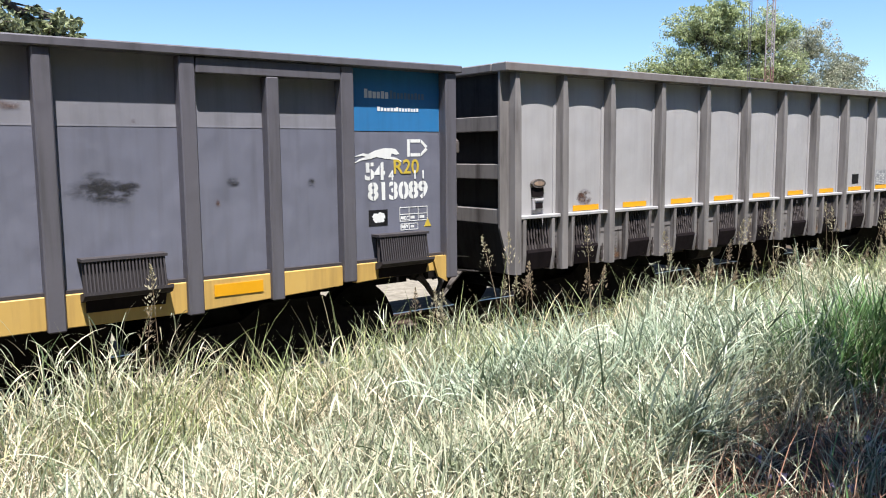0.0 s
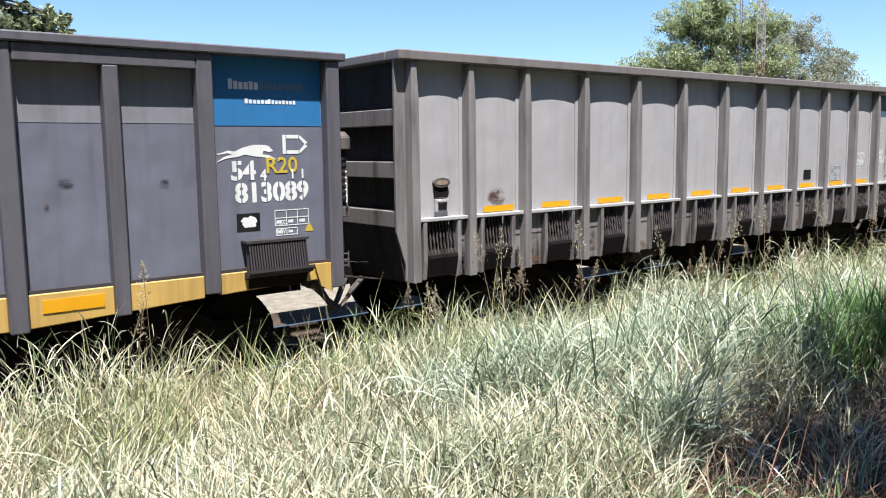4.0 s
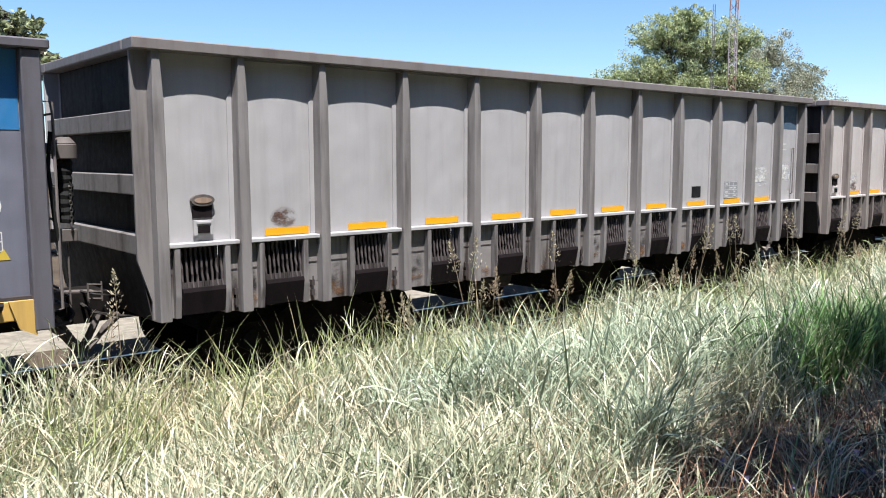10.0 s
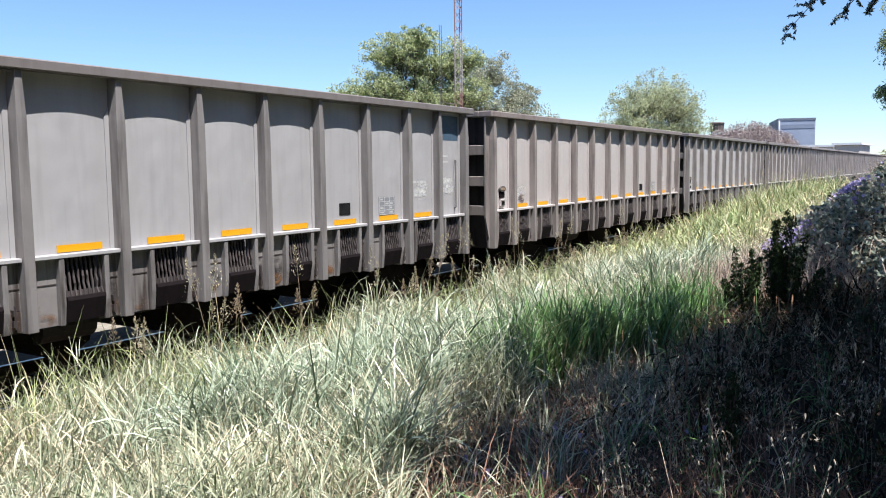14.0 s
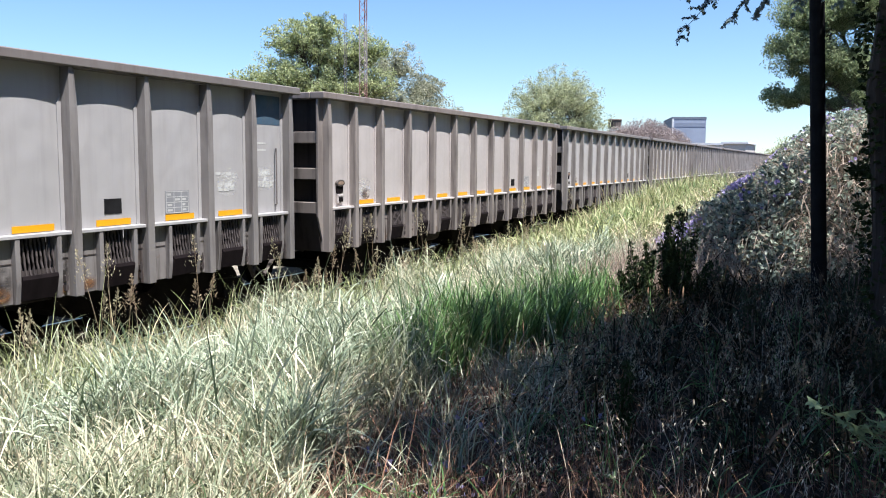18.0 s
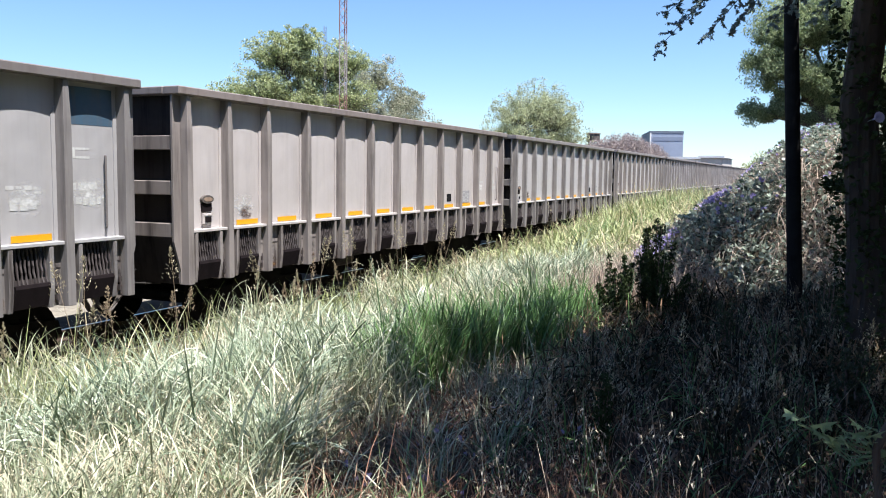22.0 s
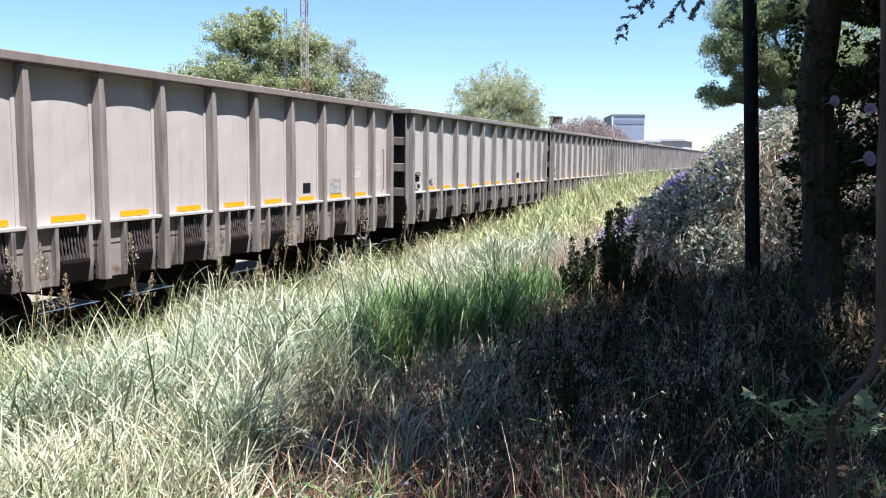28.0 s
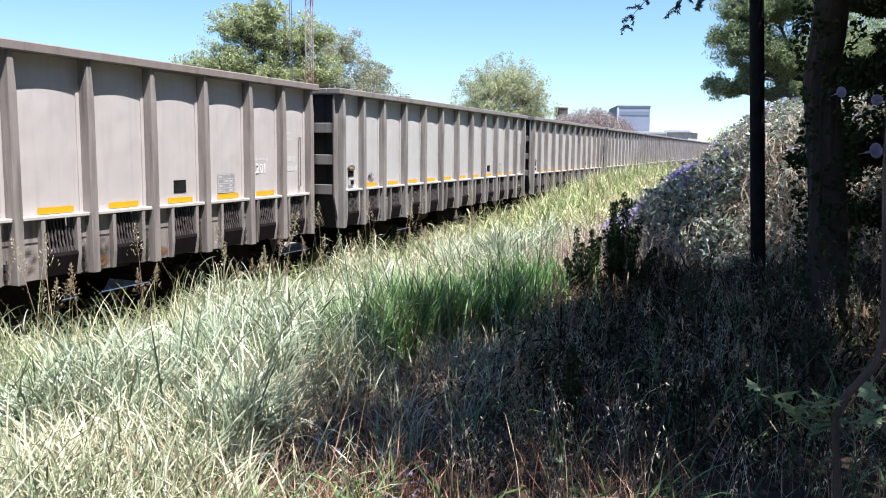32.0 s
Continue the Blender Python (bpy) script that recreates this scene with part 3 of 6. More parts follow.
    for x in (1.9, LONG - 1.9):
        bogie(wagon, x)
    coupler(wagon, 0.02, -1)
    coupler(wagon, LONG - 0.02, 1)
    for x0, x1, z in ((3.95, 4.85, 0.42), (5.65, 7.05, 0.36), (8.0, 8.9, 0.45)):
        bm = bmesh.new()
        prism(bm, [(x0, 0.955), (x1, 0.955), (x1 - 0.12, z + 0.1), (x1 - 0.3, z), (x0 + 0.3, z), (x0 + 0.1, z + 0.12)], -0.95, 0.95, "y")
        part("discharge_hopper", bm, DARKNESS, wagon, "black discharge hopper under the floor")
    bm = bmesh.new()
    rod(bm, (4.1, -0.98, 0.74), (4.7, -0.98, 0.74), 0.16, n=14)
    part("air_reservoir", bm, IRON, wagon)
    bm = bmesh.new()
    tube(bm, [(1.0, -0.9, 0.74), (4.5, -0.9, 0.72), (8.5, -0.9, 0.72), (10.9, -0.9, 0.74)], 0.02)
    part("brake_pipe", bm, IRON, wagon)
    return wagon


def skin_y(x):
    """Face of the bulging side panel at x."""
    for a, b in zip(POSTS, POSTS[1:]):
        if a <= x <= b:
            return SKIN - BULGE * math.sin(math.pi * (x - a) / (b - a))
    return SKIN


def decal(bm, x0, x1, z0, z1, lift=0.0015, n=None):
    """A thin painted patch that follows the panel."""
    n = n or max(1, int((x1 - x0) / 0.06))
    cols = []
    for i in range(n + 1):
        x = x0 + (x1 - x0) * i / n
        y = skin_y(x)
        cols.append([bm.verts.new((x, yy, z)) for yy, z in ((y - lift, z0), (y - lift, z1), (y + 0.003, z1), (y + 0.003, z0))])
    for a, b in zip(cols, cols[1:]):
        for k in range(4):
            bm.faces.new((a[k], b[k], b[(k + 1) % 4], a[(k + 1) % 4]))
    bm.faces.new(cols[0][::-1])
    bm.faces.new(cols[-1])
    return bm


def strip(wagon, x0, x1, z0=1.51, z1=1.58):
    bm = decal(bmesh.new(), x0, x1, z0, z1)
    return part("reflective_strip", bm, ORANGE, wagon, "orange reflective strip")


def number_plate_holder(wagon):
    """Oval badge, dark pocket and small data plate by the first post."""
    skin = SKIN - 0.018
    bm = bmesh.new()
    pts = [(0.42 + 0.115 * math.cos(a * math.pi / 9), 1.885 + 0.055 * math.sin(a * math.pi / 9)) for a in range(18)]
    prism(bm, pts, skin - 0.05, skin - 0.01, "y")
    part("badge", bm, CAST, wagon, "oval cast badge")
    bm = bmesh.new()
    pts = [(0.42 + 0.085 * math.cos(a * math.pi / 9), 1.885 + 0.028 * math.sin(a * math.pi / 9)) for a in range(18)]
    prism(bm, pts, skin - 0.055, skin - 0.049, "y")
    part("badge_face", bm, RUST_CAST, wagon)
    bm = bmesh.new()
    box(bm, 0.325, 0.515, skin - 0.03, skin - 0.01, 1.72, 1.835)
    part("card_pocket", bm, SOOT, wagon, "dark card pocket")
    bm = bmesh.new()
    box(bm, 0.325, 0.515, skin - 0.045, skin - 0.01, 1.56, 1.70)
    box(bm, 0.35, 0.49, skin - 0.055, skin - 0.046, 1.665, 1.69)
    part("card_frame", soften(bm, 0.004), GREY, wagon)
    bm = bmesh.new()
    box(bm, 0.36, 0.48, skin - 0.052, skin - 0.0465, 1.58, 1.65)
    part("card", bm, SOOT, wagon)


def black_square(wagon, x0, x1, z0, z1):
    bm = bmesh.new()
    decal(bm, x0, x1, z0, z1)
    return part("black_square", bm, TAR, wagon, "black painted square")


def data_table(wagon, x0, x1, z0, z1, material, rows=4, cols=3, y=None, seed=1):
    """A stencilled table: ruled lines and bars for what cannot be read."""
    rng = random.Random(seed)
    bm = bmesh.new()

    def patch(xa, xb, za, zb, lift):
        if y is None:
            decal(bm, xa, xb, za, zb, lift)
        else:
            box(bm, xa, xb, y - lift, y, za, zb)
    for i in range(rows + 1):
        z = z0 + (z1 - z0) * i / rows
        patch(x0, x1, z - 0.004, z + 0.004, 0.002)
    for i in range(cols + 1):
        x = x0 + (x1 - x0) * i / cols
        patch(x - 0.003, x + 0.003, z0, z1, 0.0026)
    for r in range(rows):
        for c in range(cols):
            if rng.random() < 0.75:
                xa = x0 + (x1 - x0) * (c + 0.15) / cols
                za = z0 + (z1 - z0) * (r + 0.3) / rows
                patch(xa, xa + (x1 - x0) / cols * rng.uniform(0.4, 0.7), za, za + (z1 - z0) / rows * 0.4, 0.002)
    ob = part("stencil_table", bm, material, wagon, "faded stencilled data table")
    ob["kind"] = "stuff"
    return ob


def grab_rail(wagon, x):
    bm = bmesh.new()
    tube(bm, [(x + 0.06, SKIN, 2.42), (x, SKIN - 0.07, 2.42), (x, SKIN - 0.07, 1.62), (x + 0.06, SKIN, 1.60)], 0.011)
    part("grab_rail", bm, GREY_RAIL, wagon, "thin upright grab rail")


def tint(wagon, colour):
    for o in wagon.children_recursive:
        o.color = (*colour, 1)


base_wagon = grey_wagon()
for a, b in list(zip(POSTS, POSTS[1:]))[1:11]:
    w = max(0.5, (b - a) * 0.48)
    strip(base_wagon, a + (b - a) * 0.575 - w / 2, a + (b - a) * 0.575 + w / 2)
number_plate_holder(base_wagon)
black_square(base_wagon, 8.45, 8.70, 1.64, 1.81)
bm = decal(bmesh.new(), 9.38, 9.80, 1.595, 1.87, 0.001)
part("table_ground", bm, painted("bluish table ground", (0.225, 0.23, 0.25), 0.5, amount=0.2, own=True), base_wagon)
SMEAR = painted("rubbed white lettering", (0.52, 0.52, 0.51), 0.5, dirt=(0.36, 0.355, 0.35), amount=1.0)
data_table(base_wagon, 9.40, 9.78, 1.60, 1.86, SMEAR)
grab_rail(base_wagon, 11.55)
OFFSETS = [12.868 + 12.965 * i for i in range(9)]
# first wagons by their own paint; further ones paled to look brighter far off
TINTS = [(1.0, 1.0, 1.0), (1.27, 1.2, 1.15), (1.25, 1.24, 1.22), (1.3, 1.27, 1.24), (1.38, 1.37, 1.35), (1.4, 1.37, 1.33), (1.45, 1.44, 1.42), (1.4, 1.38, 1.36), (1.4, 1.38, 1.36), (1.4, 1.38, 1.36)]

def smear(wagon, x0, x1, z0, z1, seed, n=5):
    """Lettering too worn to read, as bars."""
    rng = random.Random(seed)
    x = x0
    while x < x1 - 0.03:
        w = min(rng.uniform(0.05, 0.12), x1 - x)
        bm = bmesh.new()
        decal(bm, x, x + w, z0 + rng.uniform(0, 0.02), z1 - rng.uniform(0, 0.02))
        part("worn_letter", bm, SMEAR, wagon)
        x += w + 0.025


# the wheels of copies roll too
grey = [base_wagon]
for off in OFFSETS:
    grey.append(copy_thing(base_wagon, pose(off, MID, RAIL)))
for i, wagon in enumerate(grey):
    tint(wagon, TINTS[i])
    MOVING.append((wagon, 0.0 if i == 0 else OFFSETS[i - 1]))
    if 0 < i < 4:
        for o in wagon.children:
            if o.name.startswith("wheelset"):
                ROLLING.append((o, o.matrix_basis.translation.x, 0.42))

# ---- slate wagon ----
D0 = -7.35                       # its middle along the train
D_FACE, D_SKIN = -1.45, -1.32
D_TOP, D_HEAD, D_SILL = 3.225, 3.145, 1.13


def slate_wagon():
    wagon = anchor("gondola_wagon", pose(D0, MID, RAIL), "dark slate-grey open freight wagon with a blue panel and yellow sill", "freight wagon", "wagons of the train")
    half = 6.45
    # one end's posts as (left, right) along x from the wagon's middle, then mirrored
    own = [(-1.085, -0.935), (-2.415, -2.265), (-3.225, -3.095), (-4.055, -3.91), (-5.24, -5.095)]
    right = [(a - D0, b - D0) for a, b in own]
    posts = right + [(-b, -a) for a, b in right]

    def sill_foot(x):
        return 0.845 if abs(x) < 3.4 else 0.845 + (abs(x) - 3.4) / 2.2 * 0.11 if abs(x) < 5.6 else 0.955 + (abs(x) - 5.6) * 0.02

    for i, (a, b) in enumerate(posts):
        short = i % 5 == 2
        bm = bmesh.new()
        foot = sill_foot((a + b) / 2) - (0.02 if i % 5 else 0.10)
        head = 3.0 if short else D_HEAD
        box(bm, a, b, D_FACE, D_SKIN + 0.01, foot + (0.05 if i % 5 == 1 else 0), head)
        part("post", soften(bm, 0.012), SLATE_POST, wagon)
    for s in (1, -1):
        x0, x1 = sorted((s * right[3][0], s * right[1][1]))
        bm = bmesh.new()
        box(bm, x0 + 0.152, x1 - 0.152, D_FACE + 0.003, D_SKIN + 0.01, 3.0, D_HEAD - 0.004)
        part("side_beam", soften(bm, 0.008), SLATE_POST, wagon)
    # skin: upper and lower sheets with a riveted seam
    bm = bmesh.new()
    box(bm, -half + 0.02, half - 0.02, D_SKIN, D_SKIN + 0.03, 2.528, D_HEAD)
    part("upper_sheet", bm, SLATE_UP, wagon)
    bm = bmesh.new()
    box(bm, -half + 0.02, half - 0.02, D_SKIN - 0.006, D_SKIN + 0.03, D_SILL, 2.522)
    part("lower_sheet", bm, SLATE, wagon)
    # thin bead in paler paint draws the highlight along the seam
    bm = bmesh.new()
    box(bm, -half + 0.02, half - 0.02, D_SKIN - 0.009, D_SKIN, 2.523, 2.530)
    part("seam_bead", bm, SLATE_UP, wagon)
    edges = sorted(p for pair in posts for p in pair)
    bm = bmesh.new()
    for a, b in posts:
        for z in np.arange(D_SILL + 0.05, 2.5, 0.05):
            box(bm, a - 0.014, a - 0.009, D_SKIN - 0.0085, D_SKIN - 0.0055, z, z + 0.005)
    part("rivets", bm, SLATE, wagon)["kind"] = "stuff"
    # top rail
    bm = bmesh.new()
    for y in (D_FACE - 0.03, -D_FACE - 0.20):
        box(bm, -half - 0.03, half + 0.03, y, y + 0.23, D_HEAD, D_TOP)
    for x in (-half - 0.03, half - 0.09):
        box(bm, x, x + 0.12, D_FACE + 0.205, -D_FACE - 0.205, D_HEAD + 0.003, D_TOP - 0.003)
    part("top_rail", soften(bm, 0.012), SLATE_POST, wagon, "scuffed dark top rail")
    bm = bmesh.new()
    # blue panel
    for s in (1, -1):
        x0, x1 = sorted((s * (-2.262 - D0), s * (-1.09 - D0)))
        bm = bmesh.new()
        box(bm, x0 + 0.004, x1 - 0.004, D_SKIN - 0.010, D_SKIN - 0.004, 2.506, D_HEAD - 0.004)
        part("blue_panel", bm, BLUE, wagon, "blue painted panel")
    # yellow sill in bays between the posts, deeper towards the middle
    stops = [-half + 0.02] + edges + [half - 0.02]
    bays = [(a, b) for a, b in zip(stops[::2], stops[1::2]) if b - a > 0.08]
    for a, b in bays:
        n = 4
        bm = bmesh.new()
        low = [(a + (b - a) * i / n, sill_foot(a + (b - a) * i / n)) for i in range(n + 1)]
        prism(bm, low + [(b, D_SILL), (a, D_SILL)], D_FACE + 0.045, D_SKIN + 0.005, "y")
        part("sill", soften(bm, 0.008), YELLOW, wagon, "chipped yellow side sill")
        bm = bmesh.new()
        box(bm, a, b, D_FACE + 0.06, D_SKIN, D_SILL + 0.001, D_SILL + 0.03)
        part("sill_edge", bm, GRIME, wagon)
    bm = bmesh.new()
    box(bm, -3.80 - D0, -3.31 - D0, D_FACE + 0.037, D_FACE + 0.0445, 0.965, 1.075)
    part("reflective_strip", bm, ORANGE, wagon, "orange reflective strip")
    # end step of the sill
    for s in (1, -1):
        bm = bmesh.new()
        prism(bm, [(s * (-1.27 - D0), D_SILL), (s * (-1.07 - D0), D_SILL), (s * (-1.07 - D0), 0.83), (s * (-1.20 - D0), 0.90)], D_FACE + 0.02, D_FACE + 0.05, "y")
        part("end_gusset", bm, YELLOW, wagon)
    # discharge chutes
    for x0, x1 in ((-2.00, -1.36), (-4.95, -4.25), (-7.73, -6.97)):
        for s in ((1, -1) if x0 > -7 else (1,)):
            a, b = sorted((s * (x0 - D0), s * (x1 - D0)))
            bm = bmesh.new()
            box(bm, a - 0.01, b + 0.01, D_FACE - 0.02, D_SKIN, 1.395, 1.42)
            prism(bm, [(D_FACE - 0.05, 1.08), (D_FACE - 0.09, 1.12), (D_FACE - 0.09, 1.15), (D_SKIN, 1.10), (D_SKIN, 1.02)], a - 0.02, b + 0.03, "x")
            part("chute_lip", bm, GRIME, wagon, "sooty steel chute lip")
            bm = bmesh.new()
            k = 23
            for i in range(k):
                x = a + 0.02 + (b - a - 0.04) * i / (k - 1)
                rod(bm, (x, D_FACE + 0.0, 1.40), (x, D_FACE - 0.045, 1.13), 0.010, n=5)
            box(bm, a, b, D_FACE + 0.02, D_FACE + 0.03, 1.08, 1.40)
            part("grille", bm, GRIME, wagon, "dark grille of close upright bars")
            bm = bmesh.new()
            prism(bm, [(D_FACE - 0.02, 1.08), (D_SKIN, 1.08), (D_SKIN, 0.93), (D_FACE + 0.03, 0.96)], a + 0.02, b - 0.01, "x")
            part("chute_door", bm, SOOT, wagon)
    # far side, ends, floor, frame
    bm = bmesh.new()
    box(bm, -half + 0.02, half - 0.02, 1.26, 1.29, 0.9, D_HEAD)
    part("far_side", bm, SLATE, wagon)
    for s in (1, -1):
        lo, hi = sorted((s * (half - 0.06), s * (half - 0.03)))
        bm = bmesh.new()
        box(bm, lo, hi, D_SKIN + 0.035, 1.255, 0.95, D_HEAD)
        part("end_wall", bm, SLATE_POST, wagon)
    bm = bmesh.new()
    box(bm, -half + 0.1, half - 0.1, -1.2, 1.2, 0.96, 1.04)
    part("floor_plate", bm, DARKNESS, wagon)
    bm = bmesh.new()
    box(bm, -half - 0.1, half + 0.1, -0.25, 0.25, 0.66, 0.955)
    part("centre_sill", bm, DARKNESS, wagon)
    # hopper-like bodies added to keep the gap under the floor black
    for x0, x1, z in ((-2.6, -0.9, 0.36), (-0.7, 0.9, 0.40), (1.1, 2.8, 0.36)):
        bm = bmesh.new()
        prism(bm, [(x0, 0.955), (x1, 0.955), (x1 - 0.1, z + 0.1), (x1 - 0.25, z), (x0 + 0.25, z), (x0 + 0.1, z + 0.12)], -0.95, 0.95, "y")
        part("discharge_hopper", bm, DARKNESS, wagon, "black discharge hopper under the floor")
    for x in (half - 1.9, -half + 1.9):
        bogie(wagon, x)
    coupler(wagon, half + 0.02, 1)
    coupler(wagon, -half - 0.02, -1)
    # ladder, brake wheel and chain box on the end wall
    e = half - 0.03
    bm = bmesh.new()
    for y in (-1.15, -0.85):
        tube(bm, [(e, y, 2.75), (e + 0.14, y, 2.75), (e + 0.14, y, 0.98), (e, y, 0.98)], 0.013)
    for z in np.arange(1.15, 2.7, 0.3):
        rod(bm, (e + 0.14, -1.15, z), (e + 0.14, -0.85, z), 0.011, n=6)
    part("end_ladder", bm, GREY_RAIL, wagon, "thin steel end ladder")
    bm = bmesh.new()
    rod(bm, (e + 0.26, -1.0, 2.27), (e + 0.26, -1.0, 2.40), 0.105, n=20)
    rod(bm, (e + 0.26, -1.0, 2.40), (e + 0.26, -1.0, 2.46), 0.105, 0.05, n=20)
    rod(bm, (e, -1.0, 2.36), (e + 0.26, -1.0, 2.36), 0.05, n=10)
    part("brake_drum", soften(bm, 0.008), CAST, wagon, "dusty domed hand brake drum")
    bm = bmesh.new()
    tube(bm, [(e + 0.25 + 0.004 * math.sin(i), -1.0, 2.27 - 0.035 * i) for i in range(17)], [0.062 + 0.010 * (i % 2) for i in range(17)], 12)
    part("bellows", bm, RUBBER, wagon, "black rubber bellows")
    bm = bmesh.new()
    for i in range(13):
        z = 2.05 - i * 0.032
        c = [(e + 0.27 + (0.012 * math.cos(k * math.pi / 4) if i % 2 else 0), -1.085 + (0 if i % 2 else 0.012 * math.cos(k * math.pi / 4)), z + 0.021 * math.sin(k * math.pi / 4)) for k in range(9)]
        tube(bm, c, 0.0045, 4)
    part("brake_chain", bm, TREAD, wagon, "hanging brake chain")
    bm = bmesh.new()
    box(bm, e, e + 0.32, -1.06, -0.94, 1.55, 1.66)
    rod(bm, (e + 0.25, -1.0, 1.55), (e + 0.25, -1.0, 0.98), 0.010, n=6)
    part("chain_guide", soften(bm, 0.006), CAST, wagon)
    bm = bmesh.new()
    tube(bm, [(e + 0.12, -1.13, 2.5), (e + 0.08, -1.16, 2.2), (e + 0.11, -1.16, 1.75), (e + 0.16, -1.13, 1.45), (e + 0.2, -1.1, 1.2)], 0.018, 8)
    part("air_hose", bm, RUBBER, wagon, "thin black air hose")
    bm = bmesh.new()
    for z in (0.92, 0.99, 1.06):
        rod(bm, (e + 0.58, -0.4, z), (e + 0.72, -0.36, z - 0.02), 0.010, n=6)
    for dx in (0.58, 0.72):
        rod(bm, (e + dx, -0.4 + 0.28 * (dx - 0.58), 0.88), (e + dx, -0.4 + 0.28 * (dx - 0.58), 1.07), 0.010, n=6)
    part("step_frame", bm, CAST, wagon, "small bent steel frame")
    bm = bmesh.new()
    box(bm, e, e + 0.3, -0.75, -0.1, 0.92, 0.95)
    for k in range(5):
        box(bm, e + 0.02 + k * 0.055, e + 0.05 + k * 0.055, -0.74, -0.11, 0.951, 0.962)
    part("end_step", bm, CAST, wagon, "small perforated end step")
    return wagon


def slate_marks(wagon):
    """Stencils on the right-hand bay."""
    y = D_SKIN - 0.0075
    yb = D_SKIN - 0.0115

    def X(x):
        return x - D0 + 0.02

    def bridges(ob, digits, skip, high, z):
        """Thin unpainted bridges that a stencil leaves in its figures."""
        xs = [v.co.x for v in ob.data.vertices]
        lo, pitch = min(xs), (max(xs) - min(xs)) / digits
        for i in range(digits):
            if i not in skip:
                bm = bmesh.new()
                c = lo + pitch * (i + 0.5)
                box(bm, c - 0.006, c + 0.006, y - 0.0032, y - 0.0018, z - 0.006, z + high)
                part("stencil_bridge", bm, SLATE, wagon)
    first = words("stencil_number", "54", 0.245, WHITE, wagon, X(-2.10), y, 2.00, "white stencilled number", 1.04, 0.034)
    words("stencil_number", "4", 0.15, WHITE, wagon, X(-1.80), y, 1.985, "white stencilled number", 0.95)
    words("stencil_number", "R20", 0.215, OCHRE, wagon, X(-1.745), y - 0.003, 2.055, "ochre stencilled letters", 1.02)
    words("stencil_number", "1 1", 0.13, WHITE, wagon, X(-1.49), y - 0.006, 1.995, "white stencilled number", 1.1)
    second = words("stencil_number", "813089", 0.255, WHITE, wagon, X(-2.065), y, 1.785, "white stencilled number", 1.03, 0.034)
    bridges(first, 2, (), 0.185, 2.0)
    bridges(second, 6, (1,), 0.19, 1.785)
    words("stencil_letters", "ACC.", 0.062, FADED, wagon, X(-1.655), y, 1.545, "", 0.95)
    words("stencil_letters", "REV.", 0.062, FADED, wagon, X(-1.645), y, 1.455, "", 0.95)
    data_table(wagon, X(-1.66), X(-1.29), 1.535, 1.685, FADED, 2, 3, y, 4)
    data_table(wagon, X(-1.65), X(-1.42), 1.44, 1.505, FADED, 1, 2, y, 7)
    # operator's mark as plain bars: two worn grey words and a white line below
    faint = painted("faint grey lettering", (0.10, 0.17, 0.24), 0.6)
    for start, count, wide, tall, material, foot in ((-2.09, 6, 0.040, 0.075, FADED, 2.845), (-1.77, 10, 0.034, 0.070, faint, 2.845), (-1.93, 6, 0.030, 0.036, WHITE, 2.715), (-1.69, 8, 0.026, 0.036, WHITE, 2.715)):
        for i in range(count):
            bm = bmesh.new()
            x = X(start) + i * (wide + 0.012)
            high = tall * (1.25 if i == 0 else 0.9 + 0.1 * (i % 3 == 1))
            box(bm, x, x + wide, yb - 0.002, yb, foot, foot + high)
            part("mark_bar", bm, material, wagon)
    # running hound emblem as a plain shape
    hound = [(-2.235, 2.235), (-2.12, 2.275), (-2.05, 2.265), (-1.97, 2.30), (-1.86, 2.325), (-1.76, 2.325), (-1.70, 2.315), (-1.655, 2.265), (-1.70, 2.255), (-1.755, 2.27),
             (-1.77, 2.235), (-1.70, 2.225), (-1.62, 2.185), (-1.66, 2.18), (-1.74, 2.205), (-1.84, 2.215), (-1.95, 2.235), (-2.02, 2.215), (-2.14, 2.20), (-2.24, 2.165),
             (-2.16, 2.215), (-2.08, 2.235), (-2.12, 2.25)]
    bm = bmesh.new()
    prism(bm, [(X(a), b) for a, b in hound], y - 0.002, y, "y")
    part("emblem", bm, WHITE, wagon, "white running hound emblem")
    # arrow-shaped outline beside it
    bm = bmesh.new()
    x0, x1, z0, z1, w = X(-1.55), X(-1.275), 2.235, 2.42, 0.035
    box(bm, x0, x0 + w, y - 0.002, y, z0, z1)
    box(bm, x0 + w + 0.008, x1 - 0.10, y - 0.002, y, z1 - w, z1)
    box(bm, x0 + w + 0.008, x1 - 0.10, y - 0.002, y, z0, z0 + w)
    prism(bm, [(x1 - 0.09, z1), (x1, z1 - 0.075), (x1 - 0.03, z1 - 0.095), (x1 - 0.09, z1 - w)], y - 0.002, y, "y")
    prism(bm, [(x1 - 0.09, z0), (x1 - 0.09, z0 + w), (x1 - 0.03, z0 + 0.095), (x1, z0 + 0.075)], y - 0.002, y, "y")
    part("arrow_outline", bm, WHITE, wagon, "white stencilled arrow outline")
    bm = bmesh.new()
    prism(bm, [(X(-1.335), 1.46), (X(-1.235), 1.46), (X(-1.285), 1.56)], y - 0.002, y, "y")
    part("triangle_mark", bm, OCHRE, wagon, "ochre triangle mark")
    bm = bmesh.new()
    box(bm, X(-2.06), X(-1.82), y - 0.002, y, 1.505, 1.675)
    part("black_square", bm, TAR, wagon, "black painted square")
    bm = bmesh.new()
    rng = random.Random(5)
    pts = []
    for i in range(22):
        a = i * 2 * math.pi / 22
        r = rng.uniform(0.75, 1.1)
        pts.append((X(-1.935) + 0.085 * r * math.cos(a), 1.588 + 0.06 * r * math.sin(a)))
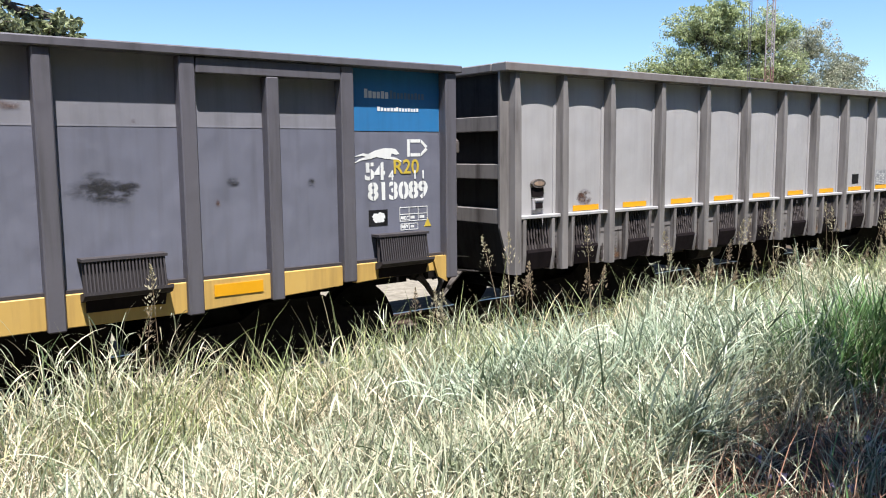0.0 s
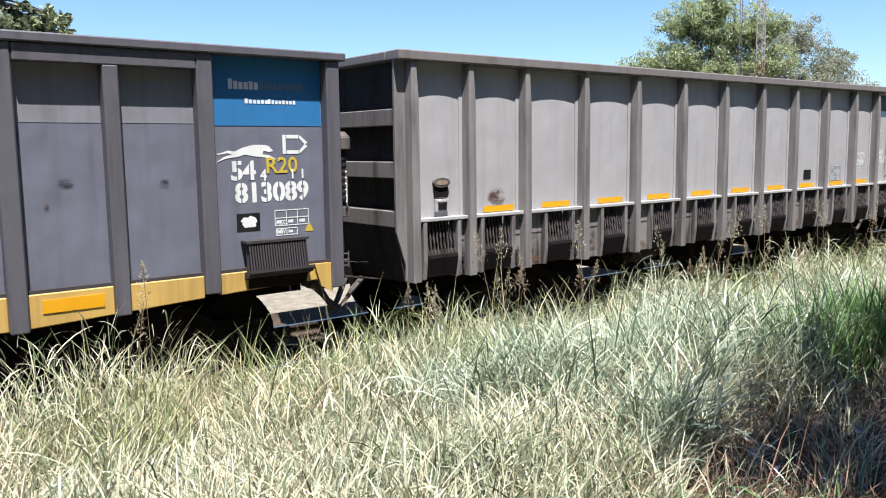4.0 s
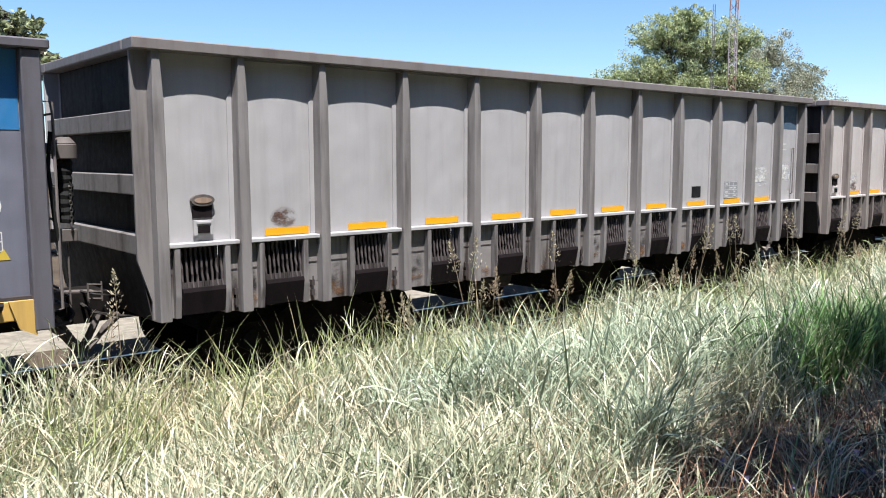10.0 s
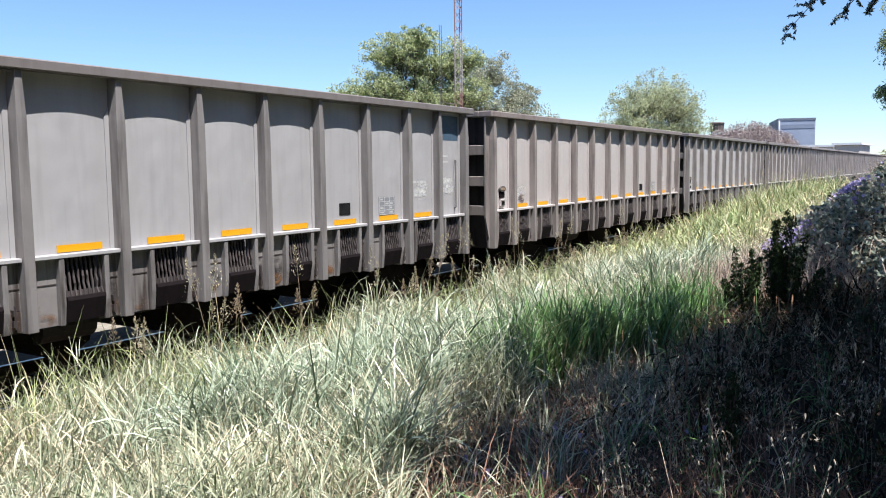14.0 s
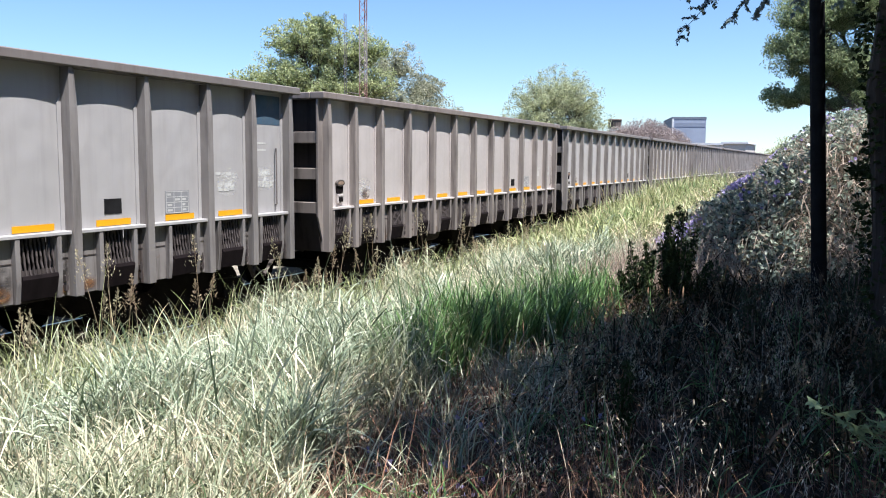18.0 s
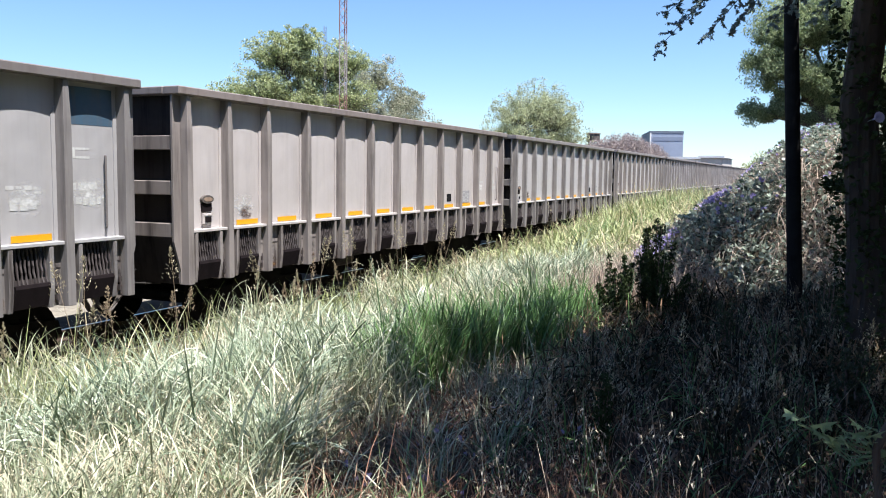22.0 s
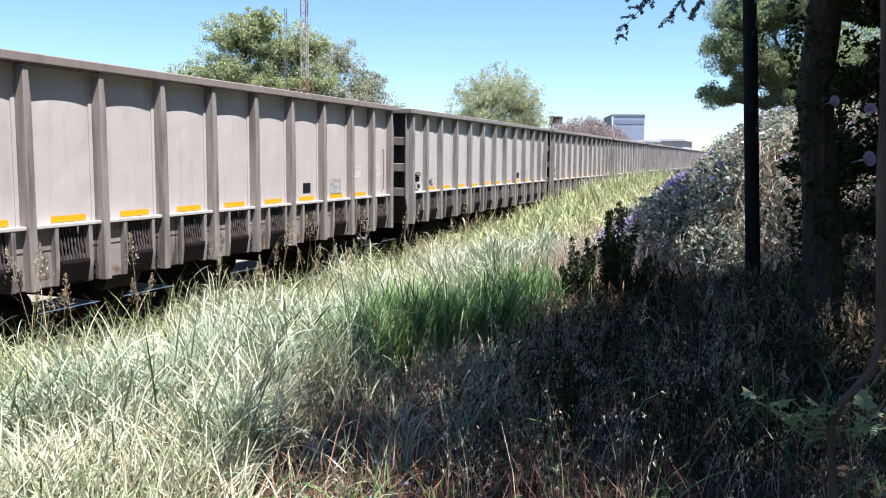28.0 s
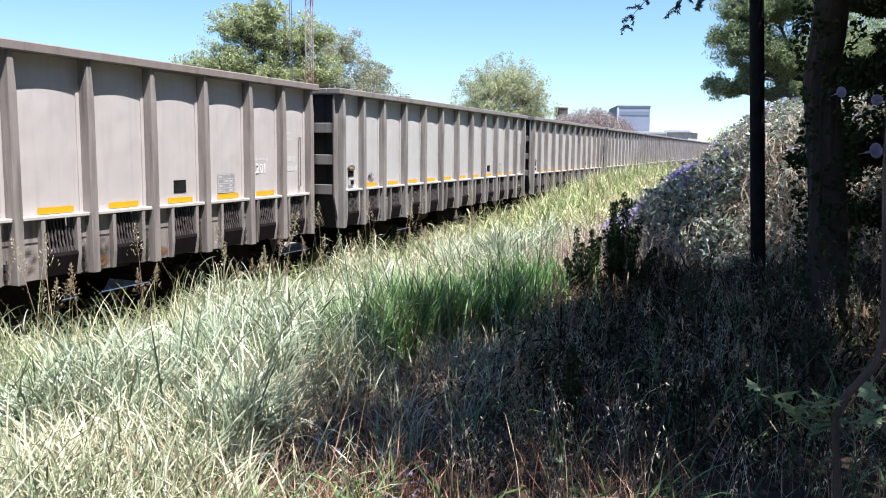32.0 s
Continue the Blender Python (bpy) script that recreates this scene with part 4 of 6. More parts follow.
    prism(bm, pts, y - 0.004, y - 0.0025, "y")
    part("paint_splash", bm, WHITE, wagon, "splash of white paint")
    # scuffs of tar and rust on the sheets
    for x, z, w, h, seed, mat in ((-4.76, 1.98, 0.20, 0.05, 1, TAR), (-4.66, 1.94, 0.13, 0.06, 2, TAR), (-4.52, 1.99, 0.07, 0.03, 3, TAR), (-3.55, 2.02, 0.05, 0.025, 4, TAR),
                                  (-2.73, 1.98, 0.03, 0.03, 5, TAR), (-4.45, 2.56, 0.02, 0.03, 6, RUSTY), (-5.42, 2.68, 0.09, 0.035, 7, RUSTY), (-3.72, 1.83, 0.02, 0.025, 8, RUSTY),
                                  (-4.78, 2.09, 0.08, 0.03, 9, TAR)):
        bm = bmesh.new()
        k = 1.7 if mat is TAR else 1.2
        lift = 0.0012 if z < 2.53 else -0.0035
        lift += 0.0002 * seed
        q = [bm.verts.new((X(x) + dx * w * k, y - lift, z + dz * h * k * 1.3)) for dx, dz in ((-1, -1), (1, -1), (1, 1), (-1, 1))]
        bm.faces.new(q)
        part("scuff", bm, SCUFF if mat is TAR else SCUFF_RUST, wagon, "dark smeared scuff")


SCUFF = smudge("smeared soot", (0.022, 0.022, 0.026))
RUBBED = smudge("rubbed white paint", (0.62, 0.62, 0.61))
SCUFF_RUST = smudge("smeared rust", (0.10, 0.05, 0.035))
GRIME = painted("grimy grille steel", (0.036, 0.030, 0.033), 0.7, dirt=(0.022, 0.018, 0.018), amount=0.6, rust=0.25)
# marks of their own on the first three grey wagons
bm = bmesh.new()
decal(bm, POSTS[11] + 0.06, POSTS[12] - 0.11, HEAD - 0.46, HEAD - 0.05)
part("blue_band", bm, painted("dull blue band", (0.045, 0.095, 0.15), 0.5, amount=0.6), grey[0], "dull blue painted band")
for k, w in enumerate(grey[:2]):
    smear(w, 10.30, 10.66, 2.04, 2.10, 10 + k)
    smear(w, 11.06, 11.50, 2.02, 2.13, 20 + k)
    smear(w, 11.06, 11.52, 1.86, 1.97, 40 + k)
    bm = bmesh.new()
    for x0, x1, z0, z1 in ((11.14, 11.17, 2.38, 2.50), (11.175, 11.36, 2.475, 2.50), (11.175, 11.36, 2.38, 2.405)):
        decal(bm, x0, x1, z0, z1)
    part("arrow_outline", bm, SMEAR, w, "rubbed white arrow outline")
smear(grey[0], 10.34, 10.68, 1.83, 1.94, 30)
words("stencil_number", "201", 0.20, FADED, grey[1], 10.33, SKIN - BULGE - 0.0005, 1.86, "faded white stencilled number", 0.95)
for w, x0, x1, z0, z1 in ((grey[1], 0.92, 1.50, 1.62, 1.98), (grey[0], 10.30, 10.80, 1.75, 2.15), (grey[0], 11.05, 11.65, 1.80, 2.20)):
    part("paint_smear", decal(bmesh.new(), x0, x1, z0, z1, 0.0022), RUBBED, w, "rubbed white paint smear")
for w in grey[:3]:
    part("rust_stain", decal(bmesh.new(), 1.12, 1.44, 1.57, 1.80, 0.0028), SCUFF_RUST, w, "brown rust smear")
slate = slate_wagon()
slate_marks(slate)
MOVING.append((slate, D0))
for o in slate.children:
    if o.name.startswith("wheelset"):
        if not any(o is w for w, _, _ in ROLLING):
            ROLLING.append((o, o.matrix_basis.translation.x, 0.42))

# ---- grass ----
GRASS = leafy("pale sunlit grass", (0.06, 0.095, 0.034), (0.54, 0.55, 0.39), 0.15, 0.42, dry=(0.66, 0.57, 0.41), dry_share=0.16, drier=(1.0, 4.5, 0.20, 0.0))
GRASS_BLUE = leafy("glaucous grass", (0.07, 0.115, 0.06), (0.50, 0.56, 0.41), 0.12, 0.36, dry=(0.62, 0.57, 0.43), dry_share=0.08)
GRASS_FRINGE = leafy("yellow-green grass", (0.10, 0.125, 0.04), (0.48, 0.52, 0.25), 0.2, 0.45, dry=(0.60, 0.50, 0.32), dry_share=0.15)
GRASS_STRAW = leafy("bleached straw", (0.16, 0.125, 0.075), (0.70, 0.62, 0.45), 0.1, 0.6)
GRASS_GREEN = leafy("fresh green grass", (0.022, 0.064, 0.018), (0.19, 0.33, 0.11), 0.2, 0.42, dry=(0.30, 0.28, 0.16), dry_share=0.08)
GRASS_DRY = leafy("dead brown grass", (0.055, 0.030, 0.021), (0.34, 0.185, 0.125), 0.1, 0.75, dry=(0.64, 0.43, 0.30), dry_share=0.20, shine=0.1)
SEED = leafy("ripe seed heads", (0.22, 0.155, 0.105), (0.44, 0.35, 0.23), 0.25, 0.7)
SEED_PALE = leafy("pale seed heads", (0.34, 0.29, 0.19), (0.56, 0.50, 0.34), 0.3, 0.7)


def blades(rng, x, y, long, width, lean, bend, base_z=None, segs=3, yaw=None, leaf=False):
    """Arrays for bent tapering blades rooted at x, y; a leaf is broadest a third of its length up."""
    n = len(x)
    z = ground_z(x, y) if base_z is None else base_z
    yaw = rng.uniform(0, 2 * np.pi, n) if yaw is None else yaw
    out = np.stack([np.cos(yaw), np.sin(yaw), np.zeros(n)], 1)
    side_a = yaw + np.pi / 2 + rng.normal(0, 0.5, n)
    side = np.stack([np.cos(side_a), np.sin(side_a), rng.normal(0, 0.25 if leaf else 0.15, n)], 1)
    root = np.stack([x, y, z - 0.02], 1)
    verts = np.zeros((n, 2 * segs + 1, 3))
    p = root.copy()
    a = lean.copy()
    step = long / segs
    twist = rng.normal(0, 0.35, n) if leaf else np.zeros(n)
    for i in range(segs):
        u = i / segs
        if leaf:
            w = width * (0.45 + 1.9 * u if u < 0.3 else 1.0 - 0.75 * ((u - 0.3) / 0.7) ** 1.6)
        else:
            w = width * (1.0 if i == 0 else 1.0 - 0.55 * u ** 2)
        d = out * np.sin(a)[:, None] + np.array([0, 0, 1.0]) * np.cos(a)[:, None]
        s = side + np.cross(d, side) * (twist * u * 3)[:, None]
        s = s / np.linalg.norm(s, axis=1)[:, None]
        verts[:, 2 * i] = p - s * w[:, None] / 2
        verts[:, 2 * i + 1] = p + s * w[:, None] / 2
        p = p + d * step[:, None]
        a = a + bend * (0.5 + u)
    verts[:, 2 * segs] = p
    base = (np.arange(n) * (2 * segs + 1))[:, None]
    quads = np.concatenate([base + np.array([[2 * i, 2 * i + 1, 2 * i + 3, 2 * i + 2]]) for i in range(segs - 1)]) if segs > 1 else np.zeros((0, 4), int)
    tris = base + np.array([[2 * segs - 2, 2 * segs - 1, 2 * segs]])
    return verts.reshape(-1, 3), quads, tris


def joined(name, sets, material, label, category="grass"):
    vs, q, t, k = [], [], [], 0
    for v, a, b in sets:
        vs.append(v)
        q.append(a + k)
        t.append(b + k)
        k += len(v)
    ob = new(name, raw_mesh(name, np.concatenate(vs), [np.concatenate(q), np.concatenate(t)], material))
    return tagged(ob, label, category, kind="stuff")


def clumped(rng, n, x0, x1, y0, y1, size, spread, keep=None):
    """Roots in tufts: tuft centres at random, blades spread about them."""
    k = max(1, n // size)
    cx, cy = rng.uniform(x0, x1, k), rng.uniform(y0, y1, k)
    if keep is not None:
        ok = keep(cx, cy)
        cx, cy = cx[ok], cy[ok]
    i = rng.integers(0, len(cx), n)
    return cx[i] + rng.normal(0, spread, n), cy[i] + rng.normal(0, spread, n), i


def in_field(x, y):
    """The open grass: beyond the shaded strip, short of the track bed."""
    return (y > 2.0 + 0.08 * np.sin(x * 2.3 + 0.4) + 0.10 * np.sin(x * 6.1) + 0.55 * smooth(2.8, 4.3, x) + 0.08 * np.maximum(x - 9, 0)) & (y < 6.55 + 0.15 * np.sin(x * 2.1) - 1.5 * smooth(1.5, 0.2, x))


def sward(x, y):
    """Height of the standing grass over the ground."""
    h = 0.34 + 0.17 * smooth(4.2, 5.9, y) + 0.15 * smooth(4.5, 5.6, y) * smooth(5.0, 2.4, x) - 0.10 * smooth(5.9, 6.5, y) - 0.07 * smooth(6.0, 10.0, x)
    h = h * (0.80 + 0.26 * np.sin(x * 1.9 + 2 * np.sin(y * 1.7)) + 0.14 * np.sin(x * 5.3 + 1.1) * np.sin(y * 4.7 + x))
    return h * (0.45 + 0.55 * smooth(1.9, 2.7, y))


def tussocks(rng, n, x0, x1, y0, y1, per, spread, keep, long, width, tall=1.0):
    """Leaves of grass plants: each plant a few culms, its leaves leaving them at all heights and arching outwards."""
    k = n // per
    cx, cy = rng.uniform(x0, x1, k), rng.uniform(y0, y1, k)
    ok = keep(cx, cy)
    cx, cy = cx[ok], cy[ok]
    i = rng.integers(0, len(cx), n)
    size = rng.gamma(9, 1 / 9, len(cx))[i]
    lay = rng.uniform(0, 2 * np.pi, len(cx))[i]
    yaw = np.where(rng.random(n) < 0.45, lay + rng.normal(0, 0.7, n), rng.uniform(0, 2 * np.pi, n))
    x, y = cx[i] + rng.normal(0, spread, n), cy[i] + rng.normal(0, spread, n)
    ok = keep(x, y)
    x, y, yaw, size = x[ok], y[ok], yaw[ok], size[ok]
    n = len(x)
    rise = rng.random(n) ** 0.9
    up = ground_z(x, y) + rise * sward(x, y) * tall * size * 0.95
    lean = rng.uniform(0.05, 0.75, n) + 0.25 * (1 - rise)
    return blades(rng, x, y, rng.gamma(9, 1 / 9, n) * long, width * rng.uniform(0.5, 1.35, n), lean, rng.gamma(2, 1 / 2, n) * 0.24, up, 5, yaw, True)


def glaucous(x, y):
    """Where the blue-green kind of grass stands."""
    return in_field(x, y) & (np.sin(x * 0.9 - 2.2 + 0.8 * np.sin(y * 1.3)) + 0.5 * np.sin(x * 2.1 + y * 1.7) > 0.0) & (x > 2.9) & (y < 4.7 + 0.4 * np.sin(x * 1.6)) & (y > 2.3 + 0.55 * smooth(3.4, 4.6, x))


def build_grass():
    rng = np.random.default_rng(11)
    sets = [tussocks(rng, 92000, -1.5, 8.0, 1.7, 6.6, 30, 0.09, in_field, 0.22, 0.0086),
            tussocks(rng, 54000, 7.5, 17, 1.8, 6.6, 28, 0.11, in_field, 0.27, 0.0115),
            tussocks(rng, 16000, 0.2, 6.5, 1.9, 4.0, 26, 0.07, in_field, 0.21, 0.007)]
    # stray tufts out on the bare strip
    x, y, i = clumped(rng, 2200, 1.8, 6.5, 1.5, 2.5, 30, 0.05)
    n = len(x)
    sets.append(blades(rng, x, y, rng.gamma(6, 1 / 6, n) * 0.26, rng.uniform(0.004, 0.010, n), rng.uniform(0.05, 0.9, n), rng.uniform(0.05, 0.5, n), None, 4, None, True))
    joined("field_grass", sets, GRASS, "tall pale half-dry grass in full sun")
    sets = [tussocks(rng, 22000, 2.6, 9.0, 1.8, 5.2, 34, 0.10, glaucous, 0.34, 0.0105, 1.08),
            tussocks(rng, 13000, 9.0, 17, 2.1, 6.2, 34, 0.12, glaucous, 0.34, 0.013, 1.08)]
    joined("glaucous_grass", sets, GRASS_BLUE, "blue-green broad-leaved grass in full sun")
    # thin culms and broken straw through the sward
    sets = []
    x, y, i = clumped(rng, 34000, -1.5, 12, 2.0, 6.6, 20, 0.10, in_field)
    n = len(x)
    sets.append(blades(rng, x, y, rng.gamma(6, 1 / 6, n) * 0.22, rng.uniform(0.0025, 0.006, n), rng.uniform(0.3, 1.7, n), rng.normal(0, 0.35, n), ground_z(x, y) + rng.random(n) * sward(x, y) * 0.8, 4))
    m = 5200
    x, y = x[:m], y[:m]
    sets.append(blades(rng, x, y, sward(x, y) * rng.uniform(0.9, 1.5, m), rng.uniform(0.003, 0.006, m), rng.uniform(0.0, 0.35, m), rng.uniform(0.0, 0.2, m), None, 4))
    joined("straw", sets, GRASS_STRAW, "bleached culms and broken straw among the grass")
    # what lies behind the left edge of the view
    x, y, i = clumped(rng, 24000, -14, -1.2, 1.6, 5.2, 22, 0.14)
    n = len(x)
    joined("side_grass", [blades(rng, x, y, rng.gamma(7, 1 / 7, n) * 0.42, rng.uniform(0.009, 0.02, n), rng.uniform(0.05, 0.9, n), rng.uniform(0.05, 0.6, n))], GRASS, "pale half-dry grass along the track")
    # far field
    sets = []
    x, y, i = clumped(rng, 64000, 15, 46, 2.2, 6.7, 26, 0.16, lambda a, b: (b > 2.4 + 0.05 * (a - 12)) & (b < 6.8))
    n = len(x)
    up = ground_z(x, y) + rng.random(n) * 0.42 * rng.gamma(12, 1 / 12, len(i))
    sets.append(blades(rng, x, y, rng.gamma(7, 1 / 7, n) * 0.32, rng.uniform(0.012, 0.026, n), rng.uniform(0.05, 1.1, n), rng.uniform(0.05, 0.6, n), up, 4, None, True))
    joined("far_grass", sets, GRASS_FRINGE, "sunlit grass along the track, further off")
    sets = []
    n = 9000
    x, y = rng.uniform(24, 42, n), rng.uniform(4.3, 6.6, n)
    sets.append(blades(rng, x, y, rng.gamma(12, 1 / 12, n) * 0.85, rng.uniform(0.012, 0.026, n), rng.uniform(0.02, 0.35, n), rng.uniform(0.05, 0.5, n), segs=4))
    # tall fringe beside the track bed
    for n, x0, x1, y0, y1, h in ((6500, -1.0, 30, 5.5, 6.6, 0.58), (2200, -1.0, 5.0, 4.9, 6.4, 0.70), (1500, 3.0, 14.0, 5.7, 6.6, 0.62)):
        x, y, i = clumped(rng, n, x0, x1, y0, y1, 16, 0.09, lambda a, b: b < 6.6 - 1.5 * smooth(1.5, 0.2, a))
        sets.append(blades(rng, x, y, rng.gamma(10, 1 / 10, n) * h, rng.uniform(0.005, 0.013, n), rng.uniform(0.02, 0.5, n), rng.gamma(2, 1 / 2, n) * 0.22, None, 6, None, True))
    joined("fringe_grass", sets, GRASS_FRINGE, "taller yellow-green grass leaning over the track bed")
    # reddish ripe grass standing along the far track bed
    x, y, i = clumped(rng, 2600, 19, 38, 5.6, 6.7, 14, 0.12)
    n = len(x)
    joined("ripe_grass", [blades(rng, x, y, rng.gamma(12, 1 / 12, n) * 0.72, rng.uniform(0.006, 0.014, n), rng.uniform(0.02, 0.4, n), rng.uniform(0.05, 0.5, n), None, 4, None, True)], SEED, "reddish ripe grass along the track bed, further off")
    # fresh green clumps at the edge of the shade
    sets = []
    for cx, cy, r, n, h in ((5.3, 2.85, 0.3, 500, 0.46), (5.8, 2.85, 0.35, 1100, 0.54), (6.3, 2.75, 0.35, 1300, 0.56), (6.8, 2.6, 0.35, 1000, 0.52), (7.3, 2.3, 0.4, 800, 0.46), (8.0, 2.5, 0.5, 900, 0.46), (8.7, 2.5, 0.5, 700, 0.46), (10.2, 3.4, 0.8, 500, 0.38), (13, 4.2, 0.9, 500, 0.4), (21, 4.8, 1.6, 900, 0.7), (29, 5.2, 2.0, 1500, 0.8)):
        x, y = cx + rng.normal(0, r * 0.6, n), cy + rng.normal(0, r * 0.5, n)
        sets.append(blades(rng, x, y, rng.gamma(14, 1 / 14, n) * h, rng.uniform(0.008, 0.016, n) * (1 if cx < 15 else 1.7), rng.uniform(0.02, 0.35, n), rng.uniform(0.05, 0.5, n), segs=4))
    joined("green_grass", sets, GRASS_GREEN, "fresh green clumps of taller grass")
    # reddish dry litter at the edge of the shade, thinner further in
    sets = []
    x, y, i = clumped(rng, 42000, -3.5, 9, -4.0, 2.6, 16, 0.10, lambda a, b: (b < 2.55 + 0.15 * np.sin(a * 2)) & ((b > 0.45 + 1.4 * smooth(4.4, 5.4, a) + 0.2 * np.sin(a * 1.3)) | (a < 4.5 + 0.4 * np.sin(b * 2))))
    n = len(x)
    sets.append(blades(rng, x, y, rng.gamma(5, 0.2, n) * 0.24, rng.uniform(0.0025, 0.006, n), rng.uniform(0.2, 1.5, n), rng.normal(0.2, 0.4, n), None, 4))
    x, y, i = clumped(rng, 4500, 3.0, 13, -4.0, 2.0, 10, 0.12)
    n = len(x)
    sets.append(blades(rng, x, y, rng.gamma(6, 1 / 6, n) * 0.30, rng.uniform(0.002, 0.005, n), rng.uniform(0.02, 0.9, n), rng.uniform(0.0, 0.35, n)))
    joined("dead_grass", sets, GRASS_DRY, "dead reddish-brown grass and thin stems in tree shade")
    # weeds that fill the shade, coloured near black to deepen it
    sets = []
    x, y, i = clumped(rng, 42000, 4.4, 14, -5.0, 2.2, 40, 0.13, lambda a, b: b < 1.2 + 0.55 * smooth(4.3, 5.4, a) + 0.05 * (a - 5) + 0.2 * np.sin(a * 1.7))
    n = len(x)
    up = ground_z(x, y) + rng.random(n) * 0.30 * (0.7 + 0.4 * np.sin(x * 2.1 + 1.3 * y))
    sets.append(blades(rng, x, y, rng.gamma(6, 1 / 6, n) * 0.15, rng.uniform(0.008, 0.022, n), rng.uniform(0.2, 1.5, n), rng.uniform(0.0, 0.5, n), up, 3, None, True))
    joined("shade_weeds", sets, WEED_SHADE, "low weeds in deep tree shade, darkened to match it", "weeds")
    sets = []
    x, y, i = clumped(rng, 2200, 2.4, 9, -1.5, 2.1, 14, 0.07)
    n = len(x)
    sets.append(blades(rng, x, y, rng.gamma(9, 1 / 9, n) * 0.30, rng.uniform(0.006, 0.013, n), rng.uniform(0.05, 0.8, n), rng.uniform(0.1, 0.7, n), None, 5, None, True))
    joined("shade_grass", sets, GRASS_GREEN, "sparse green grass in tree shade")
    # thin pale dead stalks standing in the shade
    x, y, i = clumped(rng, 1500, 2.0, 9.5, -1.8, 2.3, 7, 0.09)
    n = len(x)
    joined("dead_stalks", [blades(rng, x, y, rng.gamma(6, 1 / 6, n) * 0.28, rng.uniform(0.002, 0.0045, n), rng.uniform(0.0, 0.8, n), rng.uniform(0.0, 0.7, n), segs=4)], STALK, "thin pale dead stalks in tree shade")
    # wild oats: thin nodding stems hung with pale papery spikelets
    x, y, i = clumped(rng, 520, 3.2, 9.0, -2.2, 1.7, 8, 0.16)
    n = len(x)
    high = rng.gamma(14, 1 / 14, n) * 0.50
    lean, bend = rng.uniform(0.0, 0.3, n), rng.uniform(0.05, 0.45, n)
    v, q, t = blades(rng, x, y, high, np.full(n, 0.0025), lean, bend, None, 5)
    tips = v.reshape(n, 11, 3)
    k = 16
    u = rng.uniform(0.55, 1.0, (n, k)) * 5
    lo = np.clip(u.astype(int), 0, 4)
    fr = (u - lo)[..., None]
    nodes = np.concatenate([tips[:, 0:10:2], tips[:, 10:11]], 1)
    at = nodes[np.arange(n)[:, None], lo] * (1 - fr) + nodes[np.arange(n)[:, None], lo + 1] * fr
    at = (at + rng.normal(0, 0.022, (n, k, 3)) - np.array([0, 0, 0.012])).reshape(-1, 3)
    m = len(at)
    spike = blades(rng, at[:, 0], at[:, 1], rng.uniform(0.014, 0.026, m), rng.uniform(0.004, 0.008, m), rng.uniform(1.9, 3.0, m), np.zeros(m), at[:, 2] + 0.02, 2)
    joined("wild_oats", [(v, q, t), spike], OAT, "wild oat stems with pale papery spikelets in tree shade", "wild oats")


WEED_SHADE = leafy("shade-darkened weeds", (0.010, 0.010, 0.006), (0.044, 0.042, 0.021), 0.12, 0.6, dry=(0.22, 0.14, 0.09), dry_share=0.24, shine=0.1)
OAT = leafy("papery oats", (0.20, 0.16, 0.11), (0.66, 0.58, 0.44), 0.25, 0.55)
STALK = leafy("bleached stalks", (0.16, 0.11, 0.075), (0.62, 0.50, 0.37), 0.1, 0.6, shine=0.2)
build_grass()


def seed_stem(rng, x, y, high, head, pale):
    """One flowering stem: a thin bent stalk with a loose head of many small spikelets."""
    stem = anchor("seed_stem", pose(x, y, float(ground_z(x, y))), "tall flowering grass stem with a loose seed head", "grass stem", "flowering grass stems")
    lean = Vector((rng.normal(0, 0.08), rng.normal(0, 0.08), 1)).normalized()
    tip = lean * high
    bm = bmesh.new()
    tube(bm, [(0, 0, -0.02), lean * high * 0.5, tip], [0.004, 0.003, 0.002], 4)
    part("stalk", bm, SEED, stem)
    n = 90
    u = rng.random(n)
    a = rng.uniform(0, 2 * np.pi, n)
    spread = head * 0.36 * (1 - u) * rng.uniform(0.2, 1, n)
    c = np.array(tip)[None] + np.stack([np.cos(a) * spread, np.sin(a) * spread, (u - 1) * head - 0.35 * spread], 1)
    s = rng.uniform(0.006, 0.013, n)
    d = np.stack([np.cos(a) * 0.5, np.sin(a) * 0.5, rng.uniform(0.2, 1.0, n)], 1)
    d /= np.linalg.norm(d, axis=1)[:, None]
    w = np.cross(d, rng.normal(0, 1, (n, 3)))
    w /= np.linalg.norm(w, axis=1)[:, None]
    v = np.stack([c - d * s[:, None] * 1.6, c + w * s[:, None] * 0.5, c + d * s[:, None] * 1.6, c - w * s[:, None] * 0.5], 1)
    q = np.arange(n)[:, None] * 4 + np.arange(4)[None]
    me = raw_mesh("seed_head", v.reshape(-1, 3), [q], SEED_PALE if pale else SEED)
    ob = new("seed_head", me)
    ob.parent = stem
    ob["kind"] = "stuff"
    return stem


